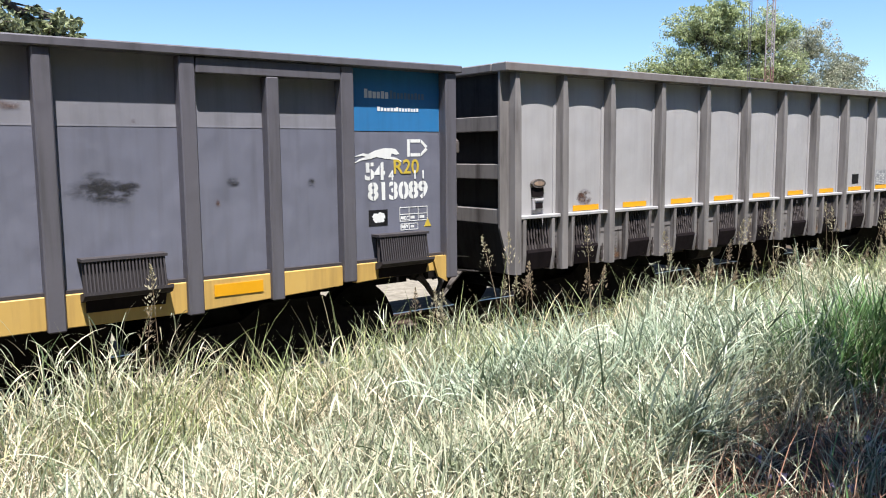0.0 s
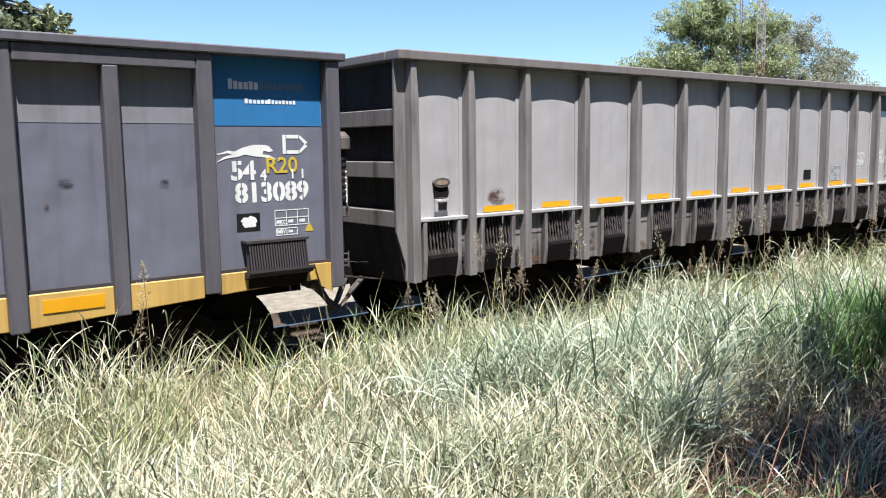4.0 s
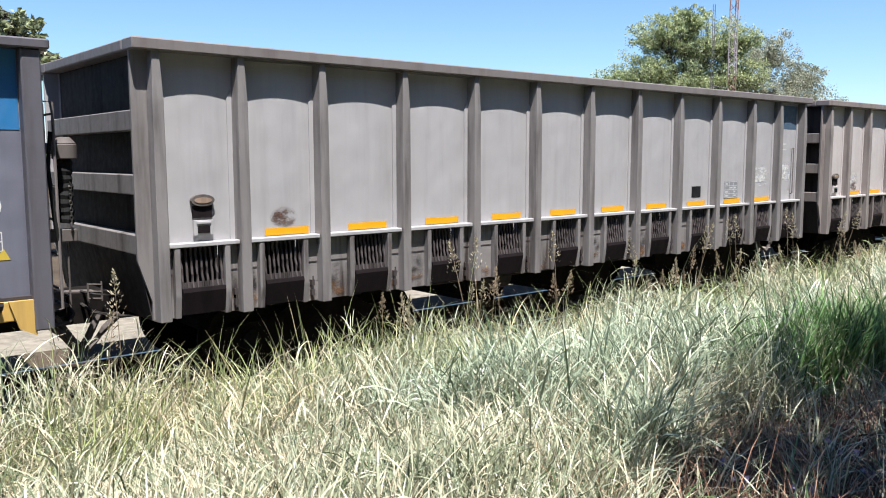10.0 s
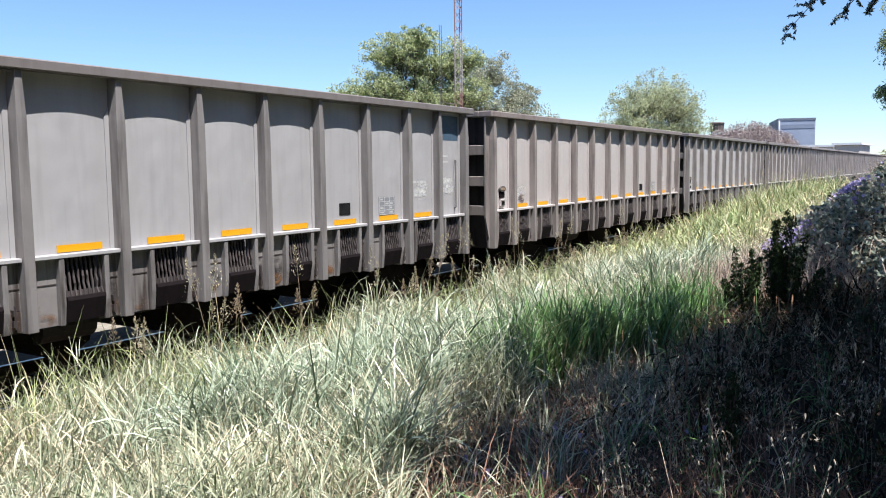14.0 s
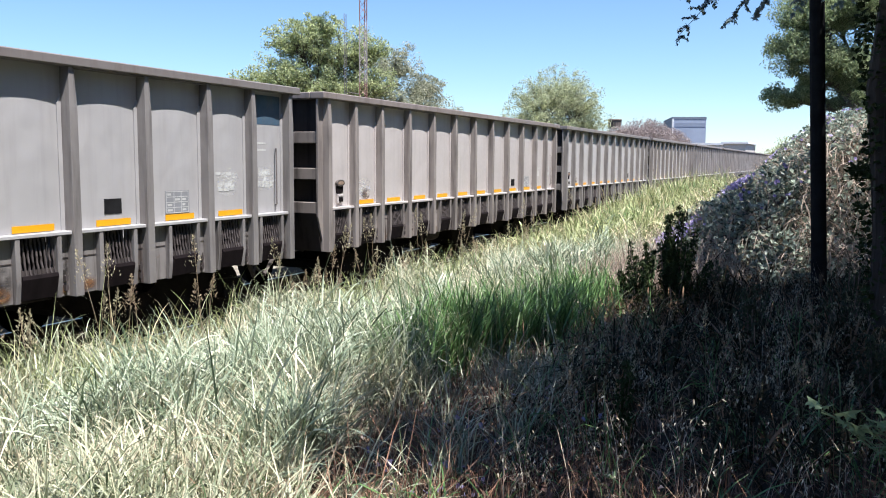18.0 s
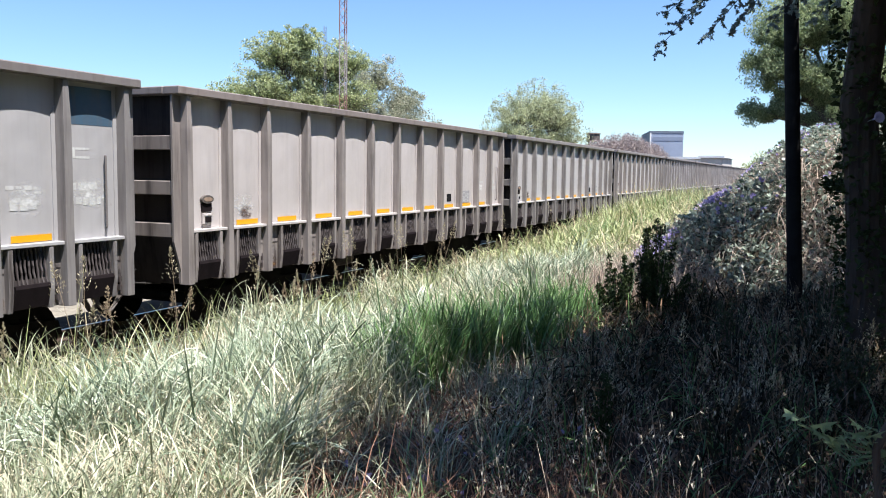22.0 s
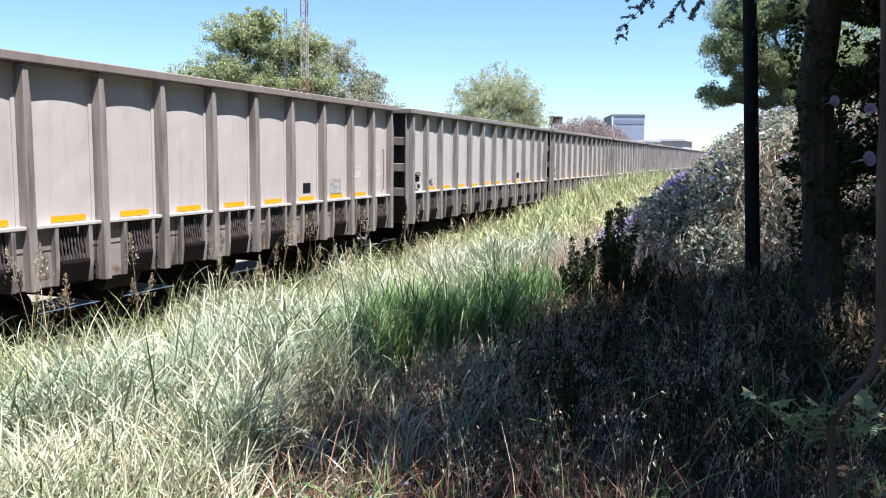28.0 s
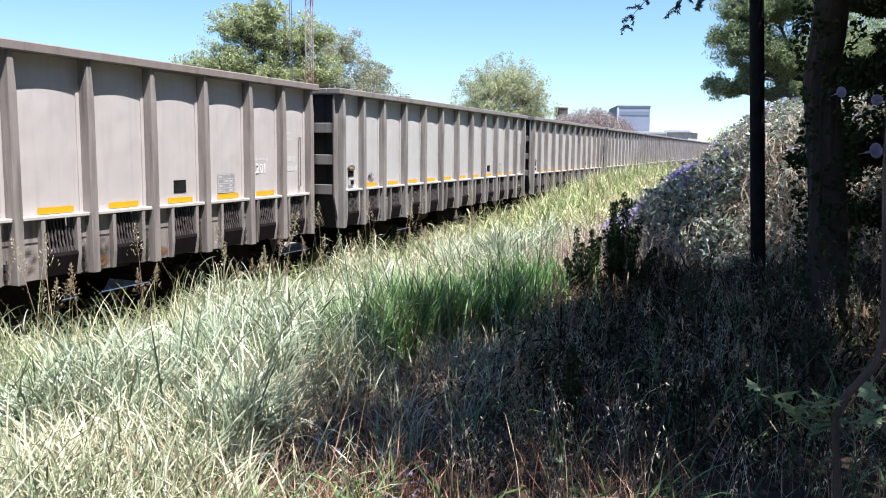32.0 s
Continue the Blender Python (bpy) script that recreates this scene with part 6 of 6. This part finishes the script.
    x, y = rng.uniform(11.2, 17, n), rng.uniform(-2.2, 0.45, n)
    sets.append(blades(rng, x, y, rng.uniform(0.4, 1.1, n), rng.uniform(0.008, 0.016, n), rng.uniform(0.1, 1.2, n), rng.uniform(0.4, 1.2, n), ground_z(x, y) + bank_top(x, y) * 0.85, 6))
    x, y, i = clumped(rng, 6500, 9.8, 13.4, 1.0, 2.9, 12, 0.12)
    n = len(x)
    sets.append(blades(rng, x, y, rng.gamma(9, 1 / 9, n) * 0.42, rng.uniform(0.005, 0.010, n), rng.uniform(0.02, 0.7, n), rng.uniform(0.0, 0.6, n), None, 4))
    joined("dry_vines", sets, STRAW, "dry pale vine stems arching out of the thicket", "vines")


build_bank()


def shrub(label, x, y, high, n, size, leaf, seed, stems=14, wide=0.34):
    """Upright stems fanning out of one root, each a leafy spike with gaps between."""
    rng = np.random.default_rng(seed)
    t = anchor("shrub", pose(x, y, float(ground_z(x, y))), label, "shrub")
    cs, rs = [], []
    for i in range(stems):
        a = rng.uniform(0, 2 * math.pi)
        r = rng.uniform(0.02, wide) * high
        top = Vector((r * math.cos(a), r * math.sin(a), (high - 0.7 * r) * rng.uniform(0.55, 1.0)))
        bm = bmesh.new()
        mid = top * 0.5 + Vector((0.15 * r * math.cos(a), 0.15 * r * math.sin(a), -0.03))
        tube(bm, [(0.03 * math.cos(a), 0.03 * math.sin(a), -0.03), mid, top], [0.012, 0.009, 0.004], 5)
        part("stem", bm, TWIG, t)
        for u in np.linspace(0.15, 1.0, 15):
            c = mid * (2 * u) if u < 0.5 else mid.lerp(top, 2 * u - 1)
            cs.append(tuple(c))
            rs.append(0.075 * high * (1.25 - 0.75 * u))
    v, f = leaf_cloud(rng, cs, rs, n, size, -0.3, 0.34, 0.1)
    ob = new("leaves", raw_mesh("leaves", v, [f], leaf))
    ob.parent = t
    return t


shrub("dark upright shrub at the edge of the shade", 8.62, 1.42, 1.16, 6200, 0.050, LEAF_SHADE, 81, 17, 0.42)
shrub("low dark shrub among grass", 8.55, 1.75, 0.86, 3000, 0.050, LEAF_SHADE, 82, 12, 0.42)
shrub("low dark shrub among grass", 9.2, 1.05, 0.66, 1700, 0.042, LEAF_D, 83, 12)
shrub("narrow dark weed standing in the shade", 4.42, 0.98, 0.62, 900, 0.040, LEAF_SHADE, 84, 5, 0.07)
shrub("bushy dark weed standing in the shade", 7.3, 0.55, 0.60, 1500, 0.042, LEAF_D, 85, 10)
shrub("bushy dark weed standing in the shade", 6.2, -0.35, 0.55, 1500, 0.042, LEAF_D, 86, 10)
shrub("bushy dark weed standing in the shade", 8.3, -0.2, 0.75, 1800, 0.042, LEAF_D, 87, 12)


LEAF_W = leafy("yellow-green weed leaves", (0.13, 0.17, 0.05), (0.50, 0.54, 0.22), 0.3)
for i, (x, y, h) in enumerate(((10.6, 6.1, 0.6), (12.2, 6.2, 0.7), (14.4, 6.0, 0.65), (15.6, 6.15, 0.75), (17.8, 6.1, 0.7), (20.2, 6.0, 0.8))):
    shrub("leafy yellow-green weed beside the track", x, y, h, 700, 0.075, LEAF_W, 300 + i, 9, 0.5)


def build_pole():
    p = anchor("steel_pole", pose(9.6, 0.05, float(ground_z(9.6, 0.05)), -3.4, 0, 0), "slim black steel pole in the shade", "pole")
    bm = bmesh.new()
    rod(bm, (0, 0, -0.3), (0, 0, 7.5), 0.078, 0.070, n=16)
    part("shaft", bm, TAR, p)


build_pole()


def build_shade_tree():
    """The tree that shades the right of the view, its crown over and behind the eye."""
    rng = np.random.default_rng(91)
    t = anchor("shade_tree", pose(7.6, -0.52, 0, -3.2, 0, 0), "spreading tree with a grey trunk and feathery leaves overhead", "tree")
    bm = bmesh.new()
    tube(bm, [(0, 0, -0.2), (0.05, -0.02, 1.0), (0.0, 0.05, 2.2), (-0.1, -0.1, 3.4)], [0.21, 0.158, 0.14, 0.13], 12)
    trunk = part("trunk", bm, BARK_SHADE, t)
    n = 2400
    h, a = rng.uniform(0.0, 3.3, n), rng.uniform(0, 2 * np.pi, n)
    r = 0.17 + 0.05 * np.sin(h * 4 + 2 * a) + rng.uniform(0, 0.07, n)
    v, f = leaf_cloud(rng, np.stack([r * np.cos(a), r * np.sin(a), h], 1), np.full(n, 0.02), n, 0.055, 0.3, 0.7)
    ivy = new("ivy", raw_mesh("ivy", v, [f], LEAF_SHADE))
    ivy.parent, ivy["kind"] = trunk, "stuff"
    cs, rs = [], []
    # unseen crown clumps, placed by where their shade must fall; sparse ones dapple it
    blobs = [(3.0, -1.1, 5.3, 0.9), (4.5, -1.1, 5.5, 0.8), (-3.6, -2.77, 4.8, 2.0), (-1.2, -3.17, 5.2, 2.2), (1.0, -2.77, 5.2, 1.9), (2.2, -3.17, 5.0, 1.6), (-0.6, -1.75, 4.9, 1.3), (-3.0, -5.07, 5.5, 2.2), (0.5, -5.57, 5.8, 2.4), (3.0, -5.07, 5.6, 2.2), (-2.9, -1.47, 4.7, 1.3), (-1.8, -1.9, 4.9, 1.4), (-3.2, -2.3, 4.9, 1.3), (-2.6, -1.0, 4.5, 0.7), (-5.4, -4.42, 5.0, 2.0), (0.6, -1.6, 4.8, 1.2), (1.8, -1.7, 4.8, 1.0)]
    sparse = [(-5.0, -0.4, 4.3, 0.7), (-4.2, -0.15, 4.3, 0.7), (-3.2, 0.1, 4.3, 0.8), (-2.2, 0.25, 4.3, 0.8), (-1.2, 0.2, 4.3, 0.8), (-4.0, -0.9, 4.3, 1.0), (-2.6, -0.5, 4.3, 0.9), (-5.0, -2.4, 4.4, 1.1), (-4.7, -1.6, 4.4, 0.9), (-3.6, -1.4, 4.4, 0.9)]
    for bx, by, bz, br, share in [(*b, 16) for b in blobs] + [(*b, 10) for b in sparse]:
        c = Vector((bx + 0.25, by + 0.72, bz))
        bm = bmesh.new()
        s = Vector((-0.1, -0.1, 3.3))
        m = s.lerp(c, 0.5) + Vector((0, 0, 0.3))
        tube(bm, [s, m, c], [0.10, 0.07, 0.03], 7)
        for i in range(int(share * br)):
            d = Vector(rng.normal(0, 1, 3))
            d.z *= 0.5
            d.normalize()
            e = c + d * br * rng.uniform(0.4, 1.0)
            tube(bm, [c.lerp(m, rng.random() * 0.4), e], [0.018, 0.006], 4)
            cs.append(tuple(e))
            rs.append(0.42)
        part("limb", bm, BARK_PALE, t)
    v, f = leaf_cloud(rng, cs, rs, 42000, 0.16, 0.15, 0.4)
    ob = new("crown", raw_mesh("crown", v, [f], LEAF_SHADE))
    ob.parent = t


build_shade_tree()
tree("understorey_tree", "dark leafy young tree hung with creepers in deep shade", 9.6, -1.75, 1.2, 0.07, [(0, 0.35, 0.9, 0.75), (0.2, 0.2, 1.8, 0.8), (0.3, -0.9, 2.4, 1.0), (0, 0.95, 1.5, 0.6), (0.1, 0.2, 2.3, 0.5), (0, 0.75, 2.4, 0.5), (0, 0.7, 3.2, 0.55), (0, 0.55, 3.9, 0.6), (0.3, -0.3, 3.2, 1.0), (0.1, 0.2, 4.4, 0.7)], 30000, 0.085, LEAF_SHADE, BARK_SHADE, 96, thin=0.5)
tree("leafy_tree", "leafy green tree standing over the vine bank", 36.0, -1.0, 2.6, 0.3, [(-0.6, 2.0, 4.9, 1.7), (0.5, -0.6, 4.8, 2.6), (0.4, 2.5, 3.5, 1.2), (0, 2.3, 5.7, 1.2), (0, 1.4, 4.2, 1.5), (0, 0.3, 3.3, 1.4), (-0.3, 1.3, 6.8, 1.5), (-0.8, -4.2, 4.8, 3.0), (0, 0.2, 7.2, 2.6), (-0.4, 1.6, 6.6, 2.0), (0, -2.0, 3.4, 2.2), (0, -6, 6, 3.4)], 170000, 0.14, LEAF_T, BARK_PALE, 95, droop=0.55, thin=0.22, spread=0.30)


def build_sky_block_trees():
    """Unseen trees added close behind the eye to block sky light on that side."""
    for i, (x, y, h) in enumerate(((-7, -6.8, 0), (-1.5, -7, 0.6), (4, -7.2, 0.4), (9.5, -7.2, 0.6), (15, -8.5, 0), (21, -9.5, 0.3), (-13, -7, 0.2), (28, -10, 0.2), (-20, -8, 0.4))):
        tree("hedgerow_tree", "unseen dark green tree added behind the eye to block sky light", x, y - 0.9, 2.0, 0.2, [(-1.7, 0, 3.2 + h, 2.3), (1.7, 0.2, 3.0 + h, 2.3), (0, -0.6, 5.4 + h, 2.5), (-1.2, -0.8, 8.2 + h, 2.4), (1.3, -0.8, 8.0 + h, 2.4), (0.2, 0.4, 1.8, 1.9), (-1.6, -1.4, 11.2 + h, 2.5), (1.6, -1.4, 11 + h, 2.5), (0, -1.8, 13.4 + h, 2.3)], 17000, 0.50, LEAF_SHADE, BARK, 200 + i, twigs=22)


build_sky_block_trees()


def drooping_branch():
    """Feathery leaves hanging into the view from the shade tree."""
    rng = np.random.default_rng(97)
    b = anchor("hanging_branch", pose(6.6, 0.2, 3.35), "thin hanging branch with small dark feathery leaves", "branch")
    spots = []
    for y, z, s in ((0.94, -0.76, 1), (0.84, -0.50, 1), (0.70, -0.56, 1), (0.55, -0.70, 1), (0.36, -0.62, 1), (0.10, -0.62, 1), (-0.05, -0.5, 1), (0.62, -0.36, 0.8), (0.25, -0.45, 0.9), (-0.2, -0.6, 1), (-0.35, -0.45, 1)):
        p0 = Vector((0.1 + rng.normal(0, 0.1), -0.75 + 0.55 * y, 0.25))
        p2 = Vector((rng.normal(0.0, 0.12), y, z))
        p1 = p0.lerp(p2, 0.5) + Vector((0, 0.02, 0.10))
        bm = bmesh.new()
        tube(bm, [p0, p1, p2], [0.009, 0.006, 0.002], 5)
        part("twig", bm, BARK, b)
        for u in np.linspace(0.42, 1.0, 13):
            q = p0 * (1 - u) ** 2 + (p1 * 2 - (p0 + p2) * 0.5) * (2 * u * (1 - u)) + p2 * u * u
            for side in (-1, 1):
                d = Vector((rng.normal(0, 0.5), side * 0.35 + rng.normal(0, 0.25) + 0.3, -0.55 + rng.normal(0, 0.25))).normalized()
                for k in range(7):
                    spots.append(q + d * (0.016 * (k + 1)) * (1.25 - 0.5 * u))
    bm = bmesh.new()
    tube(bm, [(0.3, -1.5, 0.75), (0.2, -0.7, 0.45), (0.1, -0.1, 0.25)], [0.03, 0.022, 0.012], 6)
    part("bough", bm, BARK, b)
    v, f = leaf_cloud(rng, [tuple(p) for p in spots], [0.010] * len(spots), int(len(spots) * 2.6), 0.042, 0.35, 0.36)
    ob = new("leaves", raw_mesh("leaves", v, [f], LEAF_H))
    ob.parent = b


drooping_branch()


def build_sapling():
    """A young tree close by: a bent thin stem with a spray of broad lobed leaves."""
    t = anchor("sapling", pose(3.2, -0.295, float(ground_z(3.2, -0.295))), "thin bent grey sapling with broad lobed green leaves", "sapling")
    g = float(ground_z(3.2, -0.295))
    bm = bmesh.new()
    tube(bm, [(0, 0.0, -0.05), (0, 0.0, 0.35 - g), (0, 0.028, 0.65 - g), (0, -0.005, 0.74 - g), (0.01, -0.085, 0.85 - g), (0.02, -0.115, 0.97 - g), (0.02, -0.085, 1.55 - g), (0.0, -0.05, 2.3 - g), (0.1, -0.2, 3.2 - g)],
         [0.019, 0.017, 0.015, 0.015, 0.016, 0.018, 0.021, 0.020, 0.016], 10)
    part("stem", bm, BARK, t)
    rng = random.Random(12)
    lobes = [(0, 0), (0.10, 0.10), (0.07, 0.22), (0.20, 0.26), (0.13, 0.36), (0.19, 0.50), (0.08, 0.50), (0, 0.72)]
    outline = lobes + [(-a, b) for a, b in lobes[-2:0:-1]]
    for i in range(22):
        y = rng.uniform(0.02, 0.29) if i < 15 else rng.uniform(-0.25, -0.05)
        z = 0.67 + rng.uniform(-0.06, 0.05) - g
        size = rng.uniform(0.10, 0.16)
        bm = bmesh.new()
        vs = [bm.verts.new((a * size, b * size, 0.10 * size * math.cos(a * 9))) for a, b in outline]
        c = bm.verts.new((0, 0.3 * size, 0.06 * size))
        for k in range(len(vs)):
            bm.faces.new((vs[k], vs[(k + 1) % len(vs)], c))
        ob = part("leaf", bm, LEAF_BROAD, t)
        ob.matrix_basis = pose(rng.uniform(-0.05, 0.08), y, z, rng.uniform(0, 45), rng.uniform(-60, 0), rng.uniform(0, 360))
        bm = bmesh.new()
        tube(bm, [(0, -0.02, 0.64 - g), (0, y * 0.6, z - 0.05), tuple(ob.matrix_basis.translation)], 0.0025, 4)
        part("leaf_stalk", bm, LEAF_BROAD, t)


# leaf colour raised in place of a fleck of sun on them
LEAF_BROAD = leafy("broad fresh leaves", (0.14, 0.21, 0.11), (0.28, 0.37, 0.20), 0.4, 0.45)
build_sapling()


def trumpet(x, y, z, size, turn):
    """One pale violet trumpet flower."""
    f = anchor("trumpet_flower", pose(x, y, z, 20, -80, turn), "pale violet trumpet flower on a vine", "flower", "trumpet flowers")
    bm = bmesh.new()
    rings = []
    for r, h in ((0.06, -0.9), (0.10, -0.4), (0.35, -0.08), (0.5, 0.0)):
        rings.append([bm.verts.new((size * r * math.cos(k * math.pi / 5), size * r * math.sin(k * math.pi / 5), size * h)) for k in range(10)])
    for a, b in zip(rings, rings[1:]):
        for k in range(10):
            bm.faces.new((a[k], a[(k + 1) % 10], b[(k + 1) % 10], b[k]))
    part("bloom", bm, PALE_FLOWER, f)
    bm = bmesh.new()
    rod(bm, (0, 0, -size * 0.9), (0, 0, -size * 1.6), size * 0.03, n=5)
    part("stalk", bm, LEAF_V, f)


PALE_FLOWER = leafy("pale violet bloom", (0.269, 0.23, 0.397), (0.371, 0.333, 0.474), 0.35)
for x, y, z, s, a in ((6.9, -0.46, 2.05, 0.085, 10), (6.9, -0.70, 1.99, 0.085, -20), (6.9, -0.72, 1.62, 0.12, 15)):
    trumpet(x, y, z, s, a)


def build_petals():
    """Fallen violet blossoms among the litter at the edge of the shade."""
    rng = np.random.default_rng(131)
    n = 150
    k = rng.integers(0, 5, n)
    c = np.array([(4.2, 1.75), (4.9, 1.5), (3.5, 1.9), (3.3, 1.5), (5.8, 1.7)])[k] + rng.normal(0, 0.16, (n, 2))
    p = np.stack([c[:, 0], c[:, 1], ground_z(c[:, 0], c[:, 1]) + rng.uniform(0.01, 0.12, n)], 1)
    v, f = leaf_cloud(rng, p, np.full(n, 0.02), n, 0.035, 0, 0.8)
    tagged(new("fallen_petals", raw_mesh("fallen_petals", v, [f], PALE_FLOWER)), "fallen violet petals on dry litter", "petals", kind="stuff")


build_petals()


def build_litter():
    """Fallen leaves over the bare strip under the trees."""
    rng = np.random.default_rng(141)
    n = 9000
    x, y = rng.uniform(1.6, 10, n), rng.uniform(-2.2, 2.75, n)
    p = np.stack([x, y, ground_z(x, y) + rng.uniform(0.0, 0.06, n)], 1)
    v, f = leaf_cloud(rng, p, np.full(n, 0.01), n, 0.042, 0, 0.6, 0.9)
    tagged(new("leaf_litter", raw_mesh("leaf_litter", v, [f], FALLEN)), "dry pinkish brown fallen leaves", "leaf litter", kind="stuff")


FALLEN = leafy("fallen leaves", (0.07, 0.042, 0.032), (0.36, 0.23, 0.18), 0.1, 0.8, dry=(0.55, 0.44, 0.40), dry_share=0.08, shine=0.1)
build_litter()


def motions():
    """The train draws to the left; its wheels roll with it."""
    for wagon, off in MOVING:
        walk(wagon, [(t, pose(s + off, MID, RAIL)) for t, s in TRAIN])
    ts = [t for t, _ in TRAIN]
    ss = [s for _, s in TRAIN]
    steps = [0.5 * i for i in range(65)]
    for w, x, z in ROLLING:
        walk(w, [(t, pose(x, 0, z, 0, math.degrees((float(np.interp(t, ts, ss)) - ss[0]) / 0.42), 0)) for t in steps])


motions()
